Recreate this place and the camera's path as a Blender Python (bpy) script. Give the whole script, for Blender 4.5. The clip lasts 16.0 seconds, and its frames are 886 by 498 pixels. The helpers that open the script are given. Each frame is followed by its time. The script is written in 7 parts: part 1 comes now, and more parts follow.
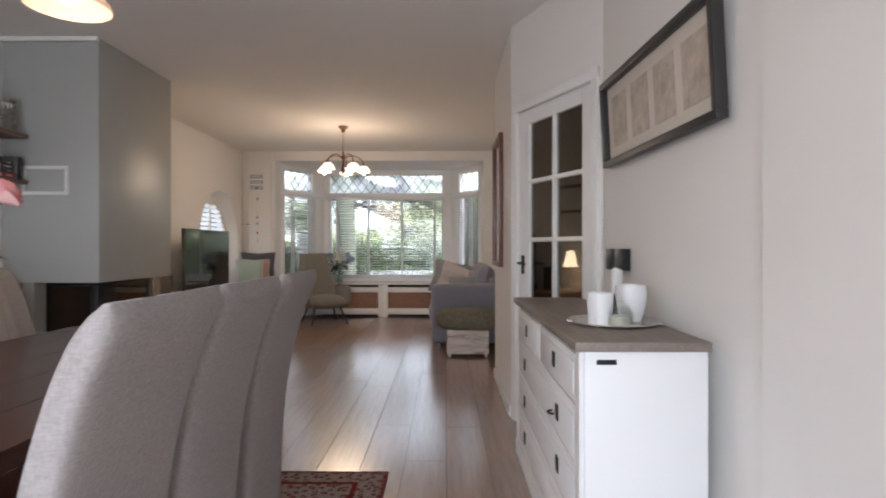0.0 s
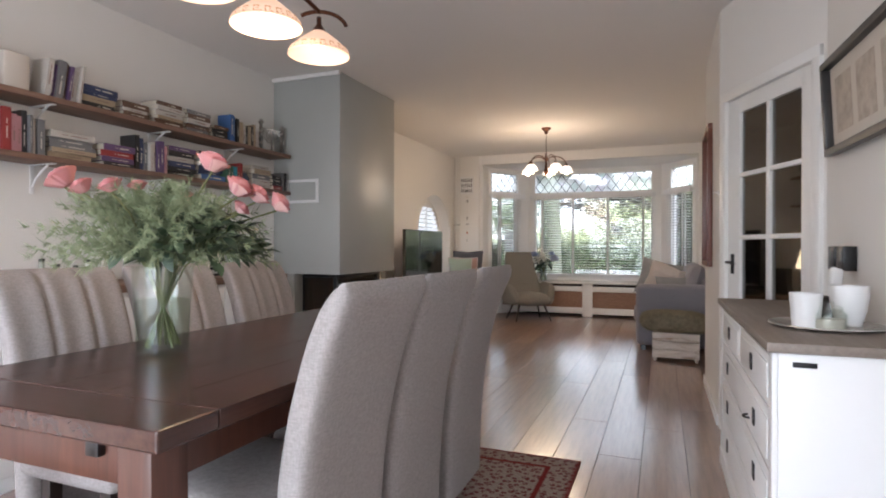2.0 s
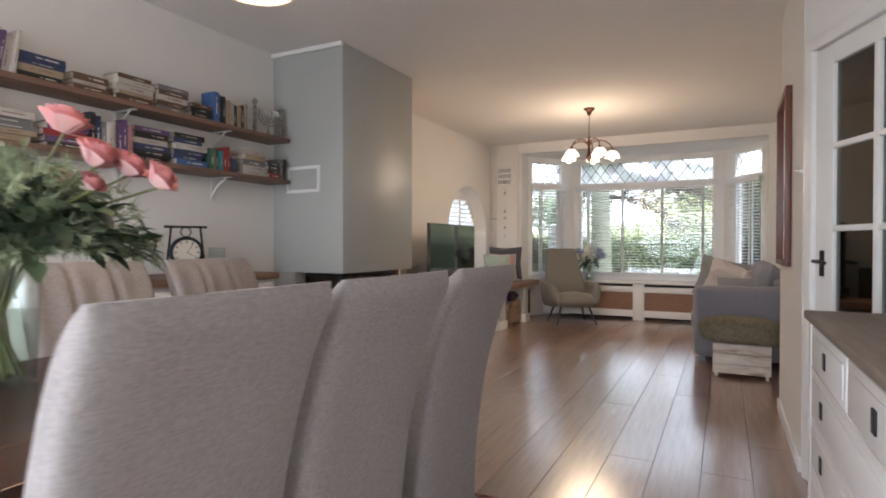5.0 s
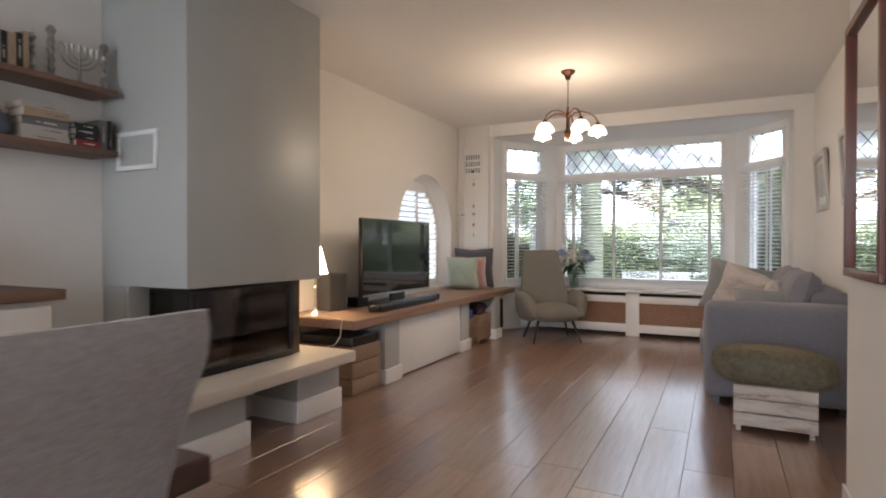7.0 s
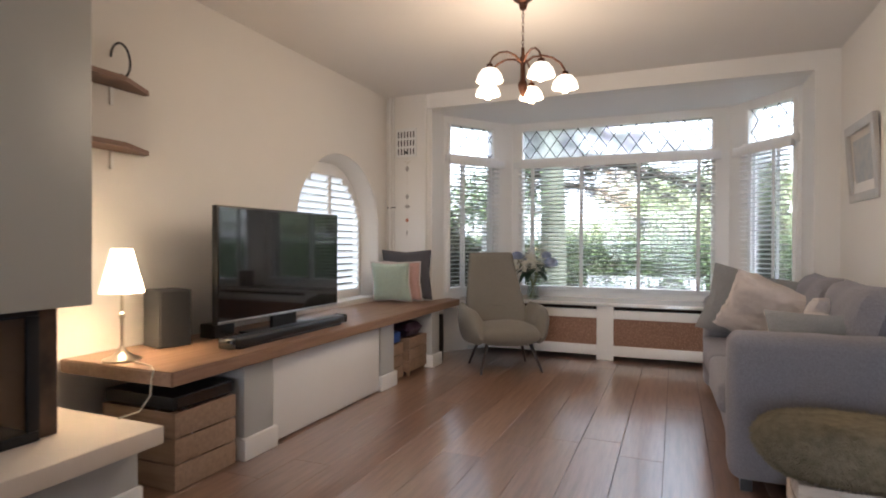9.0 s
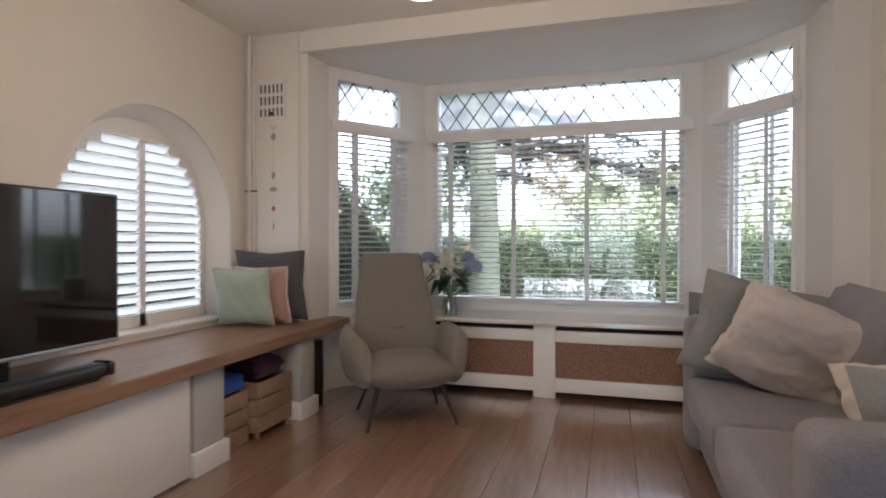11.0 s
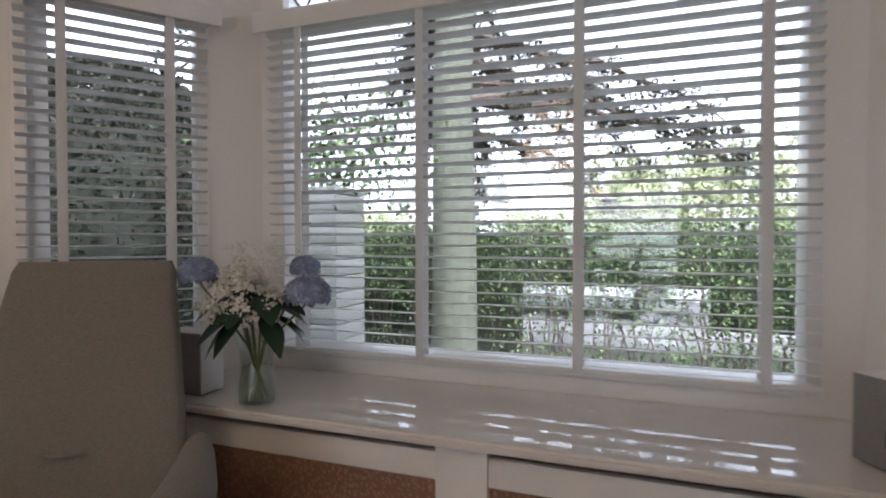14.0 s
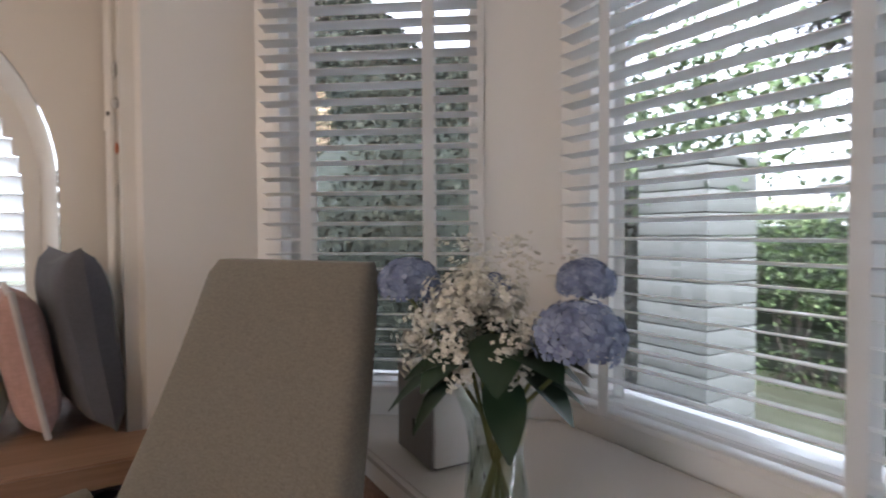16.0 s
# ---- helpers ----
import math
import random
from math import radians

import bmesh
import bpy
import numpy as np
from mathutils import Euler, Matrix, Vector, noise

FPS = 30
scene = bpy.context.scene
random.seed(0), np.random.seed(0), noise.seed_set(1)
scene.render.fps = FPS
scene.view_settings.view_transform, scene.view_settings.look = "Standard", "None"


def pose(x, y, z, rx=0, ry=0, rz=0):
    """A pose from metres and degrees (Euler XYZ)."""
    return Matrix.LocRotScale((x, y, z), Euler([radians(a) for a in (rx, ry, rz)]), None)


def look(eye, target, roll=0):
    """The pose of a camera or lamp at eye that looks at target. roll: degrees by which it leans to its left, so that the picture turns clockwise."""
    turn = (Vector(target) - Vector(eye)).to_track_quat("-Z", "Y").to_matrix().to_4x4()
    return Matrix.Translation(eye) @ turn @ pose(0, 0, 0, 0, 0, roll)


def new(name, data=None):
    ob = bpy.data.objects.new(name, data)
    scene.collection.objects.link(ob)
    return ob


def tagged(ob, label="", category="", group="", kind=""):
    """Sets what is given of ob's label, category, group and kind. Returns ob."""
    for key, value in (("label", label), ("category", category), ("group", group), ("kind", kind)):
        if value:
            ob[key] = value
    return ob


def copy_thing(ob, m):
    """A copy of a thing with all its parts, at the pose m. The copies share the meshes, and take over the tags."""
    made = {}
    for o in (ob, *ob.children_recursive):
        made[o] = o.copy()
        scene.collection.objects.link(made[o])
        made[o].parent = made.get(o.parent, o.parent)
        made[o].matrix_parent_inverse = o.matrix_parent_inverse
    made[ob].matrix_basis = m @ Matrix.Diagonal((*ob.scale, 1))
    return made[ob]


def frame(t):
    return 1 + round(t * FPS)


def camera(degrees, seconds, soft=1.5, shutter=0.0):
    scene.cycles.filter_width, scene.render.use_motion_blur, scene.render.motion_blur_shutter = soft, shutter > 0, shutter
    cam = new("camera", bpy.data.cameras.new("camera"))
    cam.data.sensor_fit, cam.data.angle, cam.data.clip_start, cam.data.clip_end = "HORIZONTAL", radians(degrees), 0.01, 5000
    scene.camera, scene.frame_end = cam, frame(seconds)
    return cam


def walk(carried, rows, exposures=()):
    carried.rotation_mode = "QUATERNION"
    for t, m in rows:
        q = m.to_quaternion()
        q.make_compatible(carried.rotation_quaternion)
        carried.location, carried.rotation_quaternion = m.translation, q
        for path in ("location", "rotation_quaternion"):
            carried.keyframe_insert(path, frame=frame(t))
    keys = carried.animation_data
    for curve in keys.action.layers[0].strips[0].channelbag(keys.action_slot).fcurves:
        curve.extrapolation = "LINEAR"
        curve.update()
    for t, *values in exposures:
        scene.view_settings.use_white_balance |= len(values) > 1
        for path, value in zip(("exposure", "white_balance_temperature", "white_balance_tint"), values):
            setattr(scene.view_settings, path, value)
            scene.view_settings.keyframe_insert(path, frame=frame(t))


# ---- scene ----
cam = camera(77.0, 16.0, soft=1.9, shutter=0.4)
PATH = [
    (0, (0.603, -0.151, 1.15), (0.595, 1.849, 1.145), -0.0),
    (0.5, (0.635, -0.218, 1.147), (0.402, 1.768, 1.141), 0.0),
    (1, (0.666, -0.27, 1.145), (0.219, 1.679, 1.138), 0.0),
    (1.5, (0.694, -0.31, 1.143), (0.078, 1.593, 1.134), 0.1),
    (2, (0.709, -0.317, 1.139), (-0.022, 1.544, 1.132), 0.1),
    (2.5, (0.723, -0.314, 1.143), (-0.081, 1.517, 1.134), 0.1),
    (3, (0.729, -0.306, 1.143), (-0.121, 1.505, 1.134), 0.1),
    (5.5, (0.688, 0.718, 1.126), (-0.22, 2.5, 1.107), 0.1),
    (6, (0.65, 1.084, 1.124), (-0.264, 2.862, 1.107), 0.1),
    (6.5, (0.605, 1.47, 1.112), (-0.302, 3.252, 1.098), 0.1),
    (7, (0.552, 1.856, 1.13), (-0.342, 3.645, 1.113), 0.1),
    (7.5, (0.476, 2.232, 1.143), (-0.393, 4.034, 1.125), 0.1),
    (8, (0.402, 2.626, 1.138), (-0.435, 4.442, 1.121), 0.1),
    (10.5, (0.026, 4.504, 1.131), (-0.604, 6.403, 1.114), 0.1),
    (11, (0.033, 4.931, 1.127), (-0.541, 6.847, 1.108), 0.0),
    (11.5, (0.069, 5.374, 1.134), (-0.482, 7.297, 1.11), -0.1),
    (12, (0.11, 5.817, 1.143), (-0.419, 7.745, 1.109), -0.2),
    (12.5, (0.126, 6.257, 1.126), (-0.405, 8.185, 1.098), -0.1),
    (13, (0.137, 6.702, 1.124), (-0.404, 8.627, 1.098), -0.0),
    (13.5, (0.156, 7.132, 1.137), (-0.44, 9.041, 1.095), -0.3),
    (14, (0.082, 7.515, 1.13), (-0.61, 9.391, 1.088), -0.06),
    (14.5, (-0.02, 7.83, 1.131), (-0.869, 9.64, 1.092), 0.05),
    (15, (-0.115, 8.082, 1.133), (-1.262, 9.719, 1.07), -0.3),
    (15.5, (-0.228, 8.29, 1.124), (-1.706, 9.637, 1.05), -0.7),
    (16, (-0.302, 8.428, 1.118), (-2.024, 9.446, 1.056), -0.3),
]
walk(cam, [(t, look(eye, aim, roll)) for t, eye, aim, roll in PATH], [(0.0, 3.15, 5850, 11.5), (1.5, 3.28, 5850, 11.5), (5.0, 3.46, 5850, 10.8), (8.0, 3.44, 5750, 10.3), (12.0, 3.1, 5700, 11.5), (13.5, 2.9, 5750, 12.5), (14.5, 2.88, 5800, 13.0), (16.0, 3.4, 5750, 13.0)])

# ---- world and light ----
world = bpy.data.worlds.new("world")
scene.world = world
world.use_nodes = True
wn, wl = world.node_tree.nodes, world.node_tree.links
sky = wn.new("ShaderNodeTexSky")
sky.sky_type, sky.sun_disc = "NISHITA", False
sky.sun_elevation, sky.sun_rotation = radians(48), radians(140)
sky.dust_density = 3.0
hazy = wn.new("ShaderNodeHueSaturation")
hazy.inputs["Saturation"].default_value = 0.2
wl.new(sky.outputs[0], hazy.inputs["Color"])
wl.new(hazy.outputs[0], wn["Background"].inputs[0])
wn["Background"].inputs[1].default_value = 0.142


def lamp_light(name, kind, m, power, colour, size=0.1, size_y=None):
    data = bpy.data.lights.new(name, kind)
    data.energy, data.color = power, colour
    if kind == "AREA":
        data.size = size
        if size_y:
            data.shape, data.size_y = "RECTANGLE", size_y
    elif kind == "SUN":
        data.angle = size
    else:
        data.shadow_soft_size = size
    ob = new(name, data)
    ob.matrix_world = m
    return ob


# overcast daylight from high in the south-west
lamp_light("sun", "SUN", look((6, -12, 20), (0, 0, 0)), 0.75, (1, 0.98, 0.95), radians(40))
# garden doors behind the walker: daylight standing in their opening
lamp_light("garden_daylight", "AREA", look((-0.6, -2.36, 1.2), (-0.6, 0, 1.15)), 7.6, (0.95, 0.98, 1.0), 2.6, 2.0)
WARM = (1.0, 0.68, 0.40)

# ---- materials ----


class Mat:
    """A small node-tree writer."""

    def __init__(self, name, rough=0.6, metal=0.0, spec=0.5):
        self.m = bpy.data.materials.new(name)
        self.m.use_nodes = True
        self.t = self.m.node_tree
        self.b = self.t.nodes["Principled BSDF"]
        self.b.inputs["Roughness"].default_value = rough
        self.b.inputs["Metallic"].default_value = metal
        self.b.inputs["Specular IOR Level"].default_value = spec
        self.coord = None

    def node(self, kind, **values):
        n = self.t.nodes.new(kind)
        for k, v in values.items():
            n.inputs[k.replace("_", " ")].default_value = v
        return n

    def link(self, a, b):
        self.t.links.new(a, b)

    def space(self, scale=(1, 1, 1), kind="Object"):
        if self.coord is None:
            self.coord = self.node("ShaderNodeTexCoord")
        mp = self.node("ShaderNodeMapping")
        mp.inputs["Scale"].default_value = scale
        self.link(self.coord.outputs[kind], mp.inputs["Vector"])
        return mp.outputs[0]

    def noise(self, scale, detail=4, rough=0.55, stretch=(1, 1, 1)):
        n = self.node("ShaderNodeTexNoise", Scale=scale, Detail=detail, Roughness=rough)
        self.link(self.space(stretch), n.inputs["Vector"])
        return n.outputs["Fac"]

    def ramp(self, fac, stops):
        r = self.node("ShaderNodeValToRGB")
        e = r.color_ramp.elements
        while len(e) < len(stops):
            e.new(0.5)
        for el, (p, c) in zip(e, stops):
            el.position, el.color = p, (*c, 1)
        self.link(fac, r.inputs[0])
        return r.outputs[0]

    def mix(self, fac, a, b, mode="MIX"):
        n = self.node("ShaderNodeMix")
        n.data_type, n.blend_type = "RGBA", mode
        for sock, v in ((n.inputs[0], fac), (n.inputs[6], a), (n.inputs[7], b)):
            if isinstance(v, (int, float)):
                sock.default_value = v
            elif isinstance(v, tuple):
                sock.default_value = (*v, 1)
            else:
                self.link(v, sock)
        return n.outputs[2]

    def math(self, op, a, b=0.0):
        n = self.node("ShaderNodeMath")
        n.operation = op
        for sock, v in zip(n.inputs, (a, b)):
            if isinstance(v, (int, float)):
                sock.default_value = v
            else:
                self.link(v, sock)
        return n.outputs[0]

    def random(self):
        return self.node("ShaderNodeObjectInfo").outputs["Random"]

    def island(self):
        return self.node("ShaderNodeNewGeometry").outputs["Random Per Island"]

    def colour(self, c):
        if isinstance(c, tuple):
            self.b.inputs["Base Color"].default_value = (*c, 1)
        else:
            self.link(c, self.b.inputs["Base Color"])
        return self

    def rough(self, r):
        self.link(r, self.b.inputs["Roughness"])
        return self

    def bump(self, h, strength=0.2, distance=0.002):
        n = self.node("ShaderNodeBump", Strength=strength, Distance=distance)
        self.link(h, n.inputs["Height"])
        self.link(n.outputs[0], self.b.inputs["Normal"])
        return self


def plain(name, c, rough=0.5, metal=0.0, grain=60, amount=0.12, bump=0.1, spec=0.5):
    """Paint, plastic or metal with faint uneven tone and relief."""
    k = Mat(name, rough, metal, spec)
    dark = tuple(v * (1 - amount) for v in c)
    k.colour(k.mix(k.noise(3.0, 5), dark, c))
    if bump:
        k.bump(k.noise(grain, 3), bump, 0.001)
    return k.m


def wood(name, stops, axis=1, rough=0.45, scale=1.0, vary=0.25, bump=0.15, fine=0.35):
    k = Mat(name, rough)
    st = [14.0 * scale] * 3
    st[axis] = 1.1 * scale
    g = k.noise(3.0, 8, 0.65, tuple(st))
    st2 = [60.0 * scale] * 3
    st2[axis] = 2.5 * scale
    f = k.noise(2.0, 3, 0.6, tuple(st2))
    c = k.ramp(g, stops)
    c = k.mix(k.math("MULTIPLY", f, fine), c, tuple(v * 0.45 for v in stops[0][1]))
    rnd = k.math("ADD", k.math("MULTIPLY", k.random(), vary), 1.0 - vary / 2)
    tint = k.node("ShaderNodeHueSaturation")
    k.link(rnd, tint.inputs["Value"])
    k.link(c, tint.inputs["Color"])
    k.colour(tint.outputs[0])
    k.bump(f, bump, 0.001)
    return k.m


def fabric(name, c, c2=None, scale=700, rough=0.95, weave=0.35, blotch=0.14):
    k = Mat(name, rough, 0, 0.2)
    c2 = c2 or tuple(v * 0.8 for v in c)
    a = k.noise(scale * 0.35, 2, 0.6, (1, 1, 0.25))
    b = k.noise(scale * 0.35, 2, 0.6, (0.25, 0.25, 1))
    w = k.math("MULTIPLY", k.math("ADD", a, b), 0.5)
    base = k.mix(k.ramp(w, [(0.36, (0, 0, 0)), (0.62, (1, 1, 1))]), c2, c)
    k.colour(k.mix(k.math("MULTIPLY", k.noise(5, 4), blotch * 2), base, tuple(v * 0.7 for v in c)))
    k.b.inputs["Sheen Weight"].default_value = 0.112
    k.bump(w, weave, 0.002)
    return k.m


def thin_glass(name, tint=(1, 1, 1), gloss=0.06):
    """A window pane: clear, with a faint reflection."""
    k = Mat(name, 0.02)
    clear = k.node("ShaderNodeBsdfTransparent")
    clear.inputs[0].default_value = (*tint, 1)
    shine = k.node("ShaderNodeBsdfGlossy", Roughness=0.02)
    fr = k.node("ShaderNodeFresnel", IOR=1.45)
    mixer = k.node("ShaderNodeMixShader")
    k.link(k.math("ADD", k.math("MULTIPLY", fr.outputs[0], 0.9), gloss * 0.2), mixer.inputs[0])
    k.link(clear.outputs[0], mixer.inputs[1])
    k.link(shine.outputs[0], mixer.inputs[2])
    k.link(mixer.outputs[0], k.t.nodes["Material Output"].inputs[0])
    return k.m


def clear_wall(name, tint, share):
    """Clear vessel wall: see-through with a little even gloss."""
    k = Mat(name, 0.02)
    see = k.node("ShaderNodeBsdfTransparent")
    see.inputs[0].default_value = (*tint, 1)
    shine = k.node("ShaderNodeBsdfGlossy", Roughness=0.03)
    mixer = k.node("ShaderNodeMixShader", Fac=share)
    k.link(see.outputs[0], mixer.inputs[1])
    k.link(shine.outputs[0], mixer.inputs[2])
    k.link(mixer.outputs[0], k.t.nodes["Material Output"].inputs[0])
    return k.m


def glow(name, c, strength, base=(0.9, 0.85, 0.75)):
    k = Mat(name, 0.4)
    k.colour(base)
    k.b.inputs["Emission Color"].default_value = (*c, 1)
    k.b.inputs["Emission Strength"].default_value = strength
    return k.m


def plaster(name, c, amount=0.06, bump=0.25):
    k = Mat(name, 0.85, 0, 0.25)
    n = k.noise(1.4, 6, 0.6)
    k.colour(k.mix(n, tuple(v * (1 - amount) for v in c), c))
    k.bump(k.noise(90, 5, 0.65), bump, 0.0015)
    return k.m


M_WALL = plaster("wall_paint", (0.76, 0.74, 0.71))
M_CEIL = plaster("ceiling_paint", (0.78, 0.76, 0.74), 0.03, 0.1)
M_TRIM = plain("white_gloss_paint", (0.80, 0.79, 0.77), 0.32, grain=25, amount=0.05, bump=0.06)
M_SATIN = plain("white_satin_paint", (0.75, 0.75, 0.75), 0.4, grain=40, amount=0.04, bump=0.05)
M_CHIM = plain("grey_green_plaster", (0.41, 0.42, 0.405), 0.36, grain=16, amount=0.10, bump=0.12, spec=0.45)
M_GREY = plain("grey_plinth_paint", (0.44, 0.45, 0.45), 0.6, grain=40, amount=0.08)
M_FLOOR = wood("brown_oak_planks", [(0.25, (0.185, 0.103, 0.068)), (0.5, (0.28, 0.163, 0.112)), (0.8, (0.36, 0.222, 0.158))], 1, 0.3, 0.8, 0.30, 0.04, 0.12)
fl = M_FLOOR.node_tree.nodes["Principled BSDF"]
fl.inputs["Coat Weight"].default_value = 1.0
fl.inputs["Coat Roughness"].default_value = 0.19
fl.inputs["Coat IOR"].default_value = 2.5
M_GAP = plain("dark_joint_and_gap_shade", (0.03, 0.02, 0.015), 0.9)
M_BENCH = wood("light_oak_slab", [(0.25, (0.20, 0.115, 0.07)), (0.55, (0.31, 0.19, 0.125)), (0.85, (0.40, 0.26, 0.175))], 1, 0.42, 0.8, 0.1)
M_TABLE = wood("dark_stained_wood", [(0.25, (0.028, 0.012, 0.009)), (0.55, (0.065, 0.026, 0.018)), (0.85, (0.095, 0.038, 0.025))], 1, 0.26, 0.8, 0.1, 0.04, 0.15)
M_TABLE_LEG = wood("red_brown_wood", [(0.25, (0.05, 0.018, 0.011)), (0.55, (0.10, 0.036, 0.021)), (0.85, (0.16, 0.062, 0.035))], 2, 0.35, 0.8, 0.2)
M_CHAIR = fabric("taupe_linen", (0.355, 0.326, 0.318), (0.255, 0.232, 0.226), 650)
M_SOFA = fabric("blue_grey_weave", (0.255, 0.25, 0.285), (0.185, 0.182, 0.21), 900)
M_ARM = fabric("sage_grey_wool", (0.215, 0.198, 0.165), (0.155, 0.142, 0.12), 900)
M_BLACK = plain("black_plastic", (0.012, 0.012, 0.013), 0.35, grain=200, amount=0.3, bump=0.05)
M_SCREEN = plain("dark_screen", (0.006, 0.006, 0.008), 0.05, amount=0.0, bump=0, spec=1.0)
M_HEARTH = plain("beige_stone", (0.62, 0.56, 0.50), 0.5, grain=70, amount=0.10, bump=0.12)
M_PANE = thin_glass("window_glass")

# ---- builders ----


def link_mesh(name, bm, mat, parent=None, smooth=False):
    me = bpy.data.meshes.new(name)
    bm.normal_update()
    bm.to_mesh(me)
    bm.free()
    for mt in (mat if isinstance(mat, (list, tuple)) else [mat]):
        me.materials.append(mt)
    if smooth:
        me.shade_smooth()
        me.set_sharp_from_angle(angle=radians(38))
    ob = new(name, me)
    if parent is not None:
        ob.parent = parent
    return ob


def part(name, bm, mat, parent, label="", smooth=True):
    ob = link_mesh(name, bm, mat, parent, smooth)
    if label:
        ob["label"] = label
    return ob


def thing(name, label, category, m=None, group=""):
    ob = new(name)
    ob.empty_display_size = 0.1
    if m is not None:
        ob.matrix_world = m
    return tagged(ob, label, category, group)


def structure(name, bm, mat, label, category, smooth=False):
    return tagged(link_mesh(name, bm, mat, None, smooth), label, category, "", "structure")


def B():
    return bmesh.new()


def box(bm, x0, x1, y0, y1, z0, z1, bev=0.0, seg=2, m=None):
    r = bmesh.ops.create_cube(bm, size=1.0)
    vs = r["verts"]
    t = Matrix.Translation(((x0 + x1) / 2, (y0 + y1) / 2, (z0 + z1) / 2)) @ Matrix.Diagonal((abs(x1 - x0), abs(y1 - y0), abs(z1 - z0), 1))
    bmesh.ops.transform(bm, matrix=(m @ t) if m is not None else t, verts=vs)
    if bev:
        es = list({e for v in vs for e in v.link_edges})
        bmesh.ops.bevel(bm, geom=es, offset=bev, segments=seg, affect="EDGES", profile=0.5)
    return bm


def boxed(*a, **k):
    return box(B(), *a, **k)


def prism(bm, pts, z0, z1):
    """A flat outline in x, y raised from z0 to z1."""
    lo = [bm.verts.new((x, y, z0)) for x, y in pts]
    hi = [bm.verts.new((x, y, z1)) for x, y in pts]
    n = len(pts)
    bm.faces.new(list(reversed(lo)))
    bm.faces.new(hi)
    for i in range(n):
        j = (i + 1) % n
        bm.faces.new((lo[i], lo[j], hi[j], hi[i]))
    bmesh.ops.recalc_face_normals(bm, faces=bm.faces[:])
    return bm


def lathe(bm, prof, seg=24, c=(0, 0, 0), m=None):
    """Turn (radius, height) pairs about the upright axis."""
    rings = []
    mm = (m if m is not None else Matrix()) @ Matrix.Translation(c)
    for r, z in prof:
        if r < 1e-5:
            rings.append([bm.verts.new(mm @ Vector((0, 0, z)))])
        else:
            rings.append([bm.verts.new(mm @ Vector((r * math.cos(2 * math.pi * i / seg), r * math.sin(2 * math.pi * i / seg), z))) for i in range(seg)])
    for a, b in zip(rings, rings[1:]):
        for i in range(seg):
            j = (i + 1) % seg
            q = [a[i % len(a)], a[j % len(a)], b[j % len(b)], b[i % len(b)]]
            f = list(dict.fromkeys(q))
            if len(f) > 2:
                bm.faces.new(f)
    return bm


def tube(bm, pts, r, seg=8, r2=None, cap=True):
    """A round bar through points, tapering from r to r2."""
    pts = [Vector(p) for p in pts]
    r2 = r if r2 is None else r2
    rings, prev = [], None
    for i, p in enumerate(pts):
        d = (pts[min(i + 1, len(pts) - 1)] - pts[max(i - 1, 0)]).normalized()
        if prev is None:
            prev = d.orthogonal().normalized()
        a = (prev - d * prev.dot(d)).normalized()
        prev = a
        b = d.cross(a)
        rr = r + (r2 - r) * i / max(1, len(pts) - 1)
        rings.append([bm.verts.new(p + a * rr * math.cos(2 * math.pi * k / seg) + b * rr * math.sin(2 * math.pi * k / seg)) for k in range(seg)])
    for u, v in zip(rings, rings[1:]):
        for k in range(seg):
            j = (k + 1) % seg
            bm.faces.new((u[k], u[j], v[j], v[k]))
    if cap:
        bm.faces.new(list(reversed(rings[0])))
        bm.faces.new(rings[-1])
    return bm


def arc(p, q, rise, n=10, side=(0, 0, 1)):
    """Points from p to q bulging along side."""
    p, q, s = Vector(p), Vector(q), Vector(side)
    return [p.lerp(q, i / n) + s * rise * math.sin(math.pi * i / n) for i in range(n + 1)]


def slab(bm, nu, nv, f, closed=True):
    """Grid surface f(u, v) with u, v from 0 to 1; closed joins the u ends."""
    g = [[bm.verts.new(f(i / nu, j / nv)) for i in range(nu if closed else nu + 1)] for j in range(nv + 1)]
    for a, b in zip(g, g[1:]):
        w = len(a)
        for i in range(w if closed else w - 1):
            bm.faces.new((a[i], a[(i + 1) % w], b[(i + 1) % w], b[i]))
    if closed:
        bm.faces.new(list(reversed(g[0])))
        bm.faces.new(g[-1])
    return bm


def pillow(bm, w, h, d, n=14, pinch=0.10, seed=0, m=None):
    """A cushion standing in x, z with its thickness along y."""
    rnd = random.Random(seed)
    ph = [rnd.uniform(0, 6.3) for _ in range(4)]
    verts = {}
    for s in (-1, 1):
        for i in range(n + 1):
            for j in range(n + 1):
                u, v = 2 * i / n - 1, 2 * j / n - 1
                edge = i in (0, n) or j in (0, n)
                if edge and s == 1:
                    verts[s, i, j] = verts[-1, i, j]
                    continue
                k = 1 - pinch * (1 - abs(u)) * abs(v) ** 4
                l = 1 - pinch * (1 - abs(v)) * abs(u) ** 4
                th = ((1 - u ** 4) * (1 - v ** 4)) ** 0.45
                wob = 0.06 * math.sin(5 * u + ph[0]) * math.sin(4 * v + ph[1]) + 0.03 * math.sin(11 * u + 7 * v + ph[2])
                p = Vector((u * w / 2 * l, s * d / 2 * th * (1 + wob), v * h / 2 * k))
                verts[s, i, j] = bm.verts.new((m @ p) if m is not None else p)
    for s in (-1, 1):
        for i in range(n):
            for j in range(n):
                q = [verts[s, i, j], verts[s, i + 1, j], verts[s, i + 1, j + 1], verts[s, i, j + 1]]
                bm.faces.new(q if s == -1 else q[::-1])
    return bm


# ---- setting ----
CEIL = 2.64
LEFT, RIGHT, STUB, FRONT, BACK = -2.54, 1.37, 1.05, 8.45, -2.4

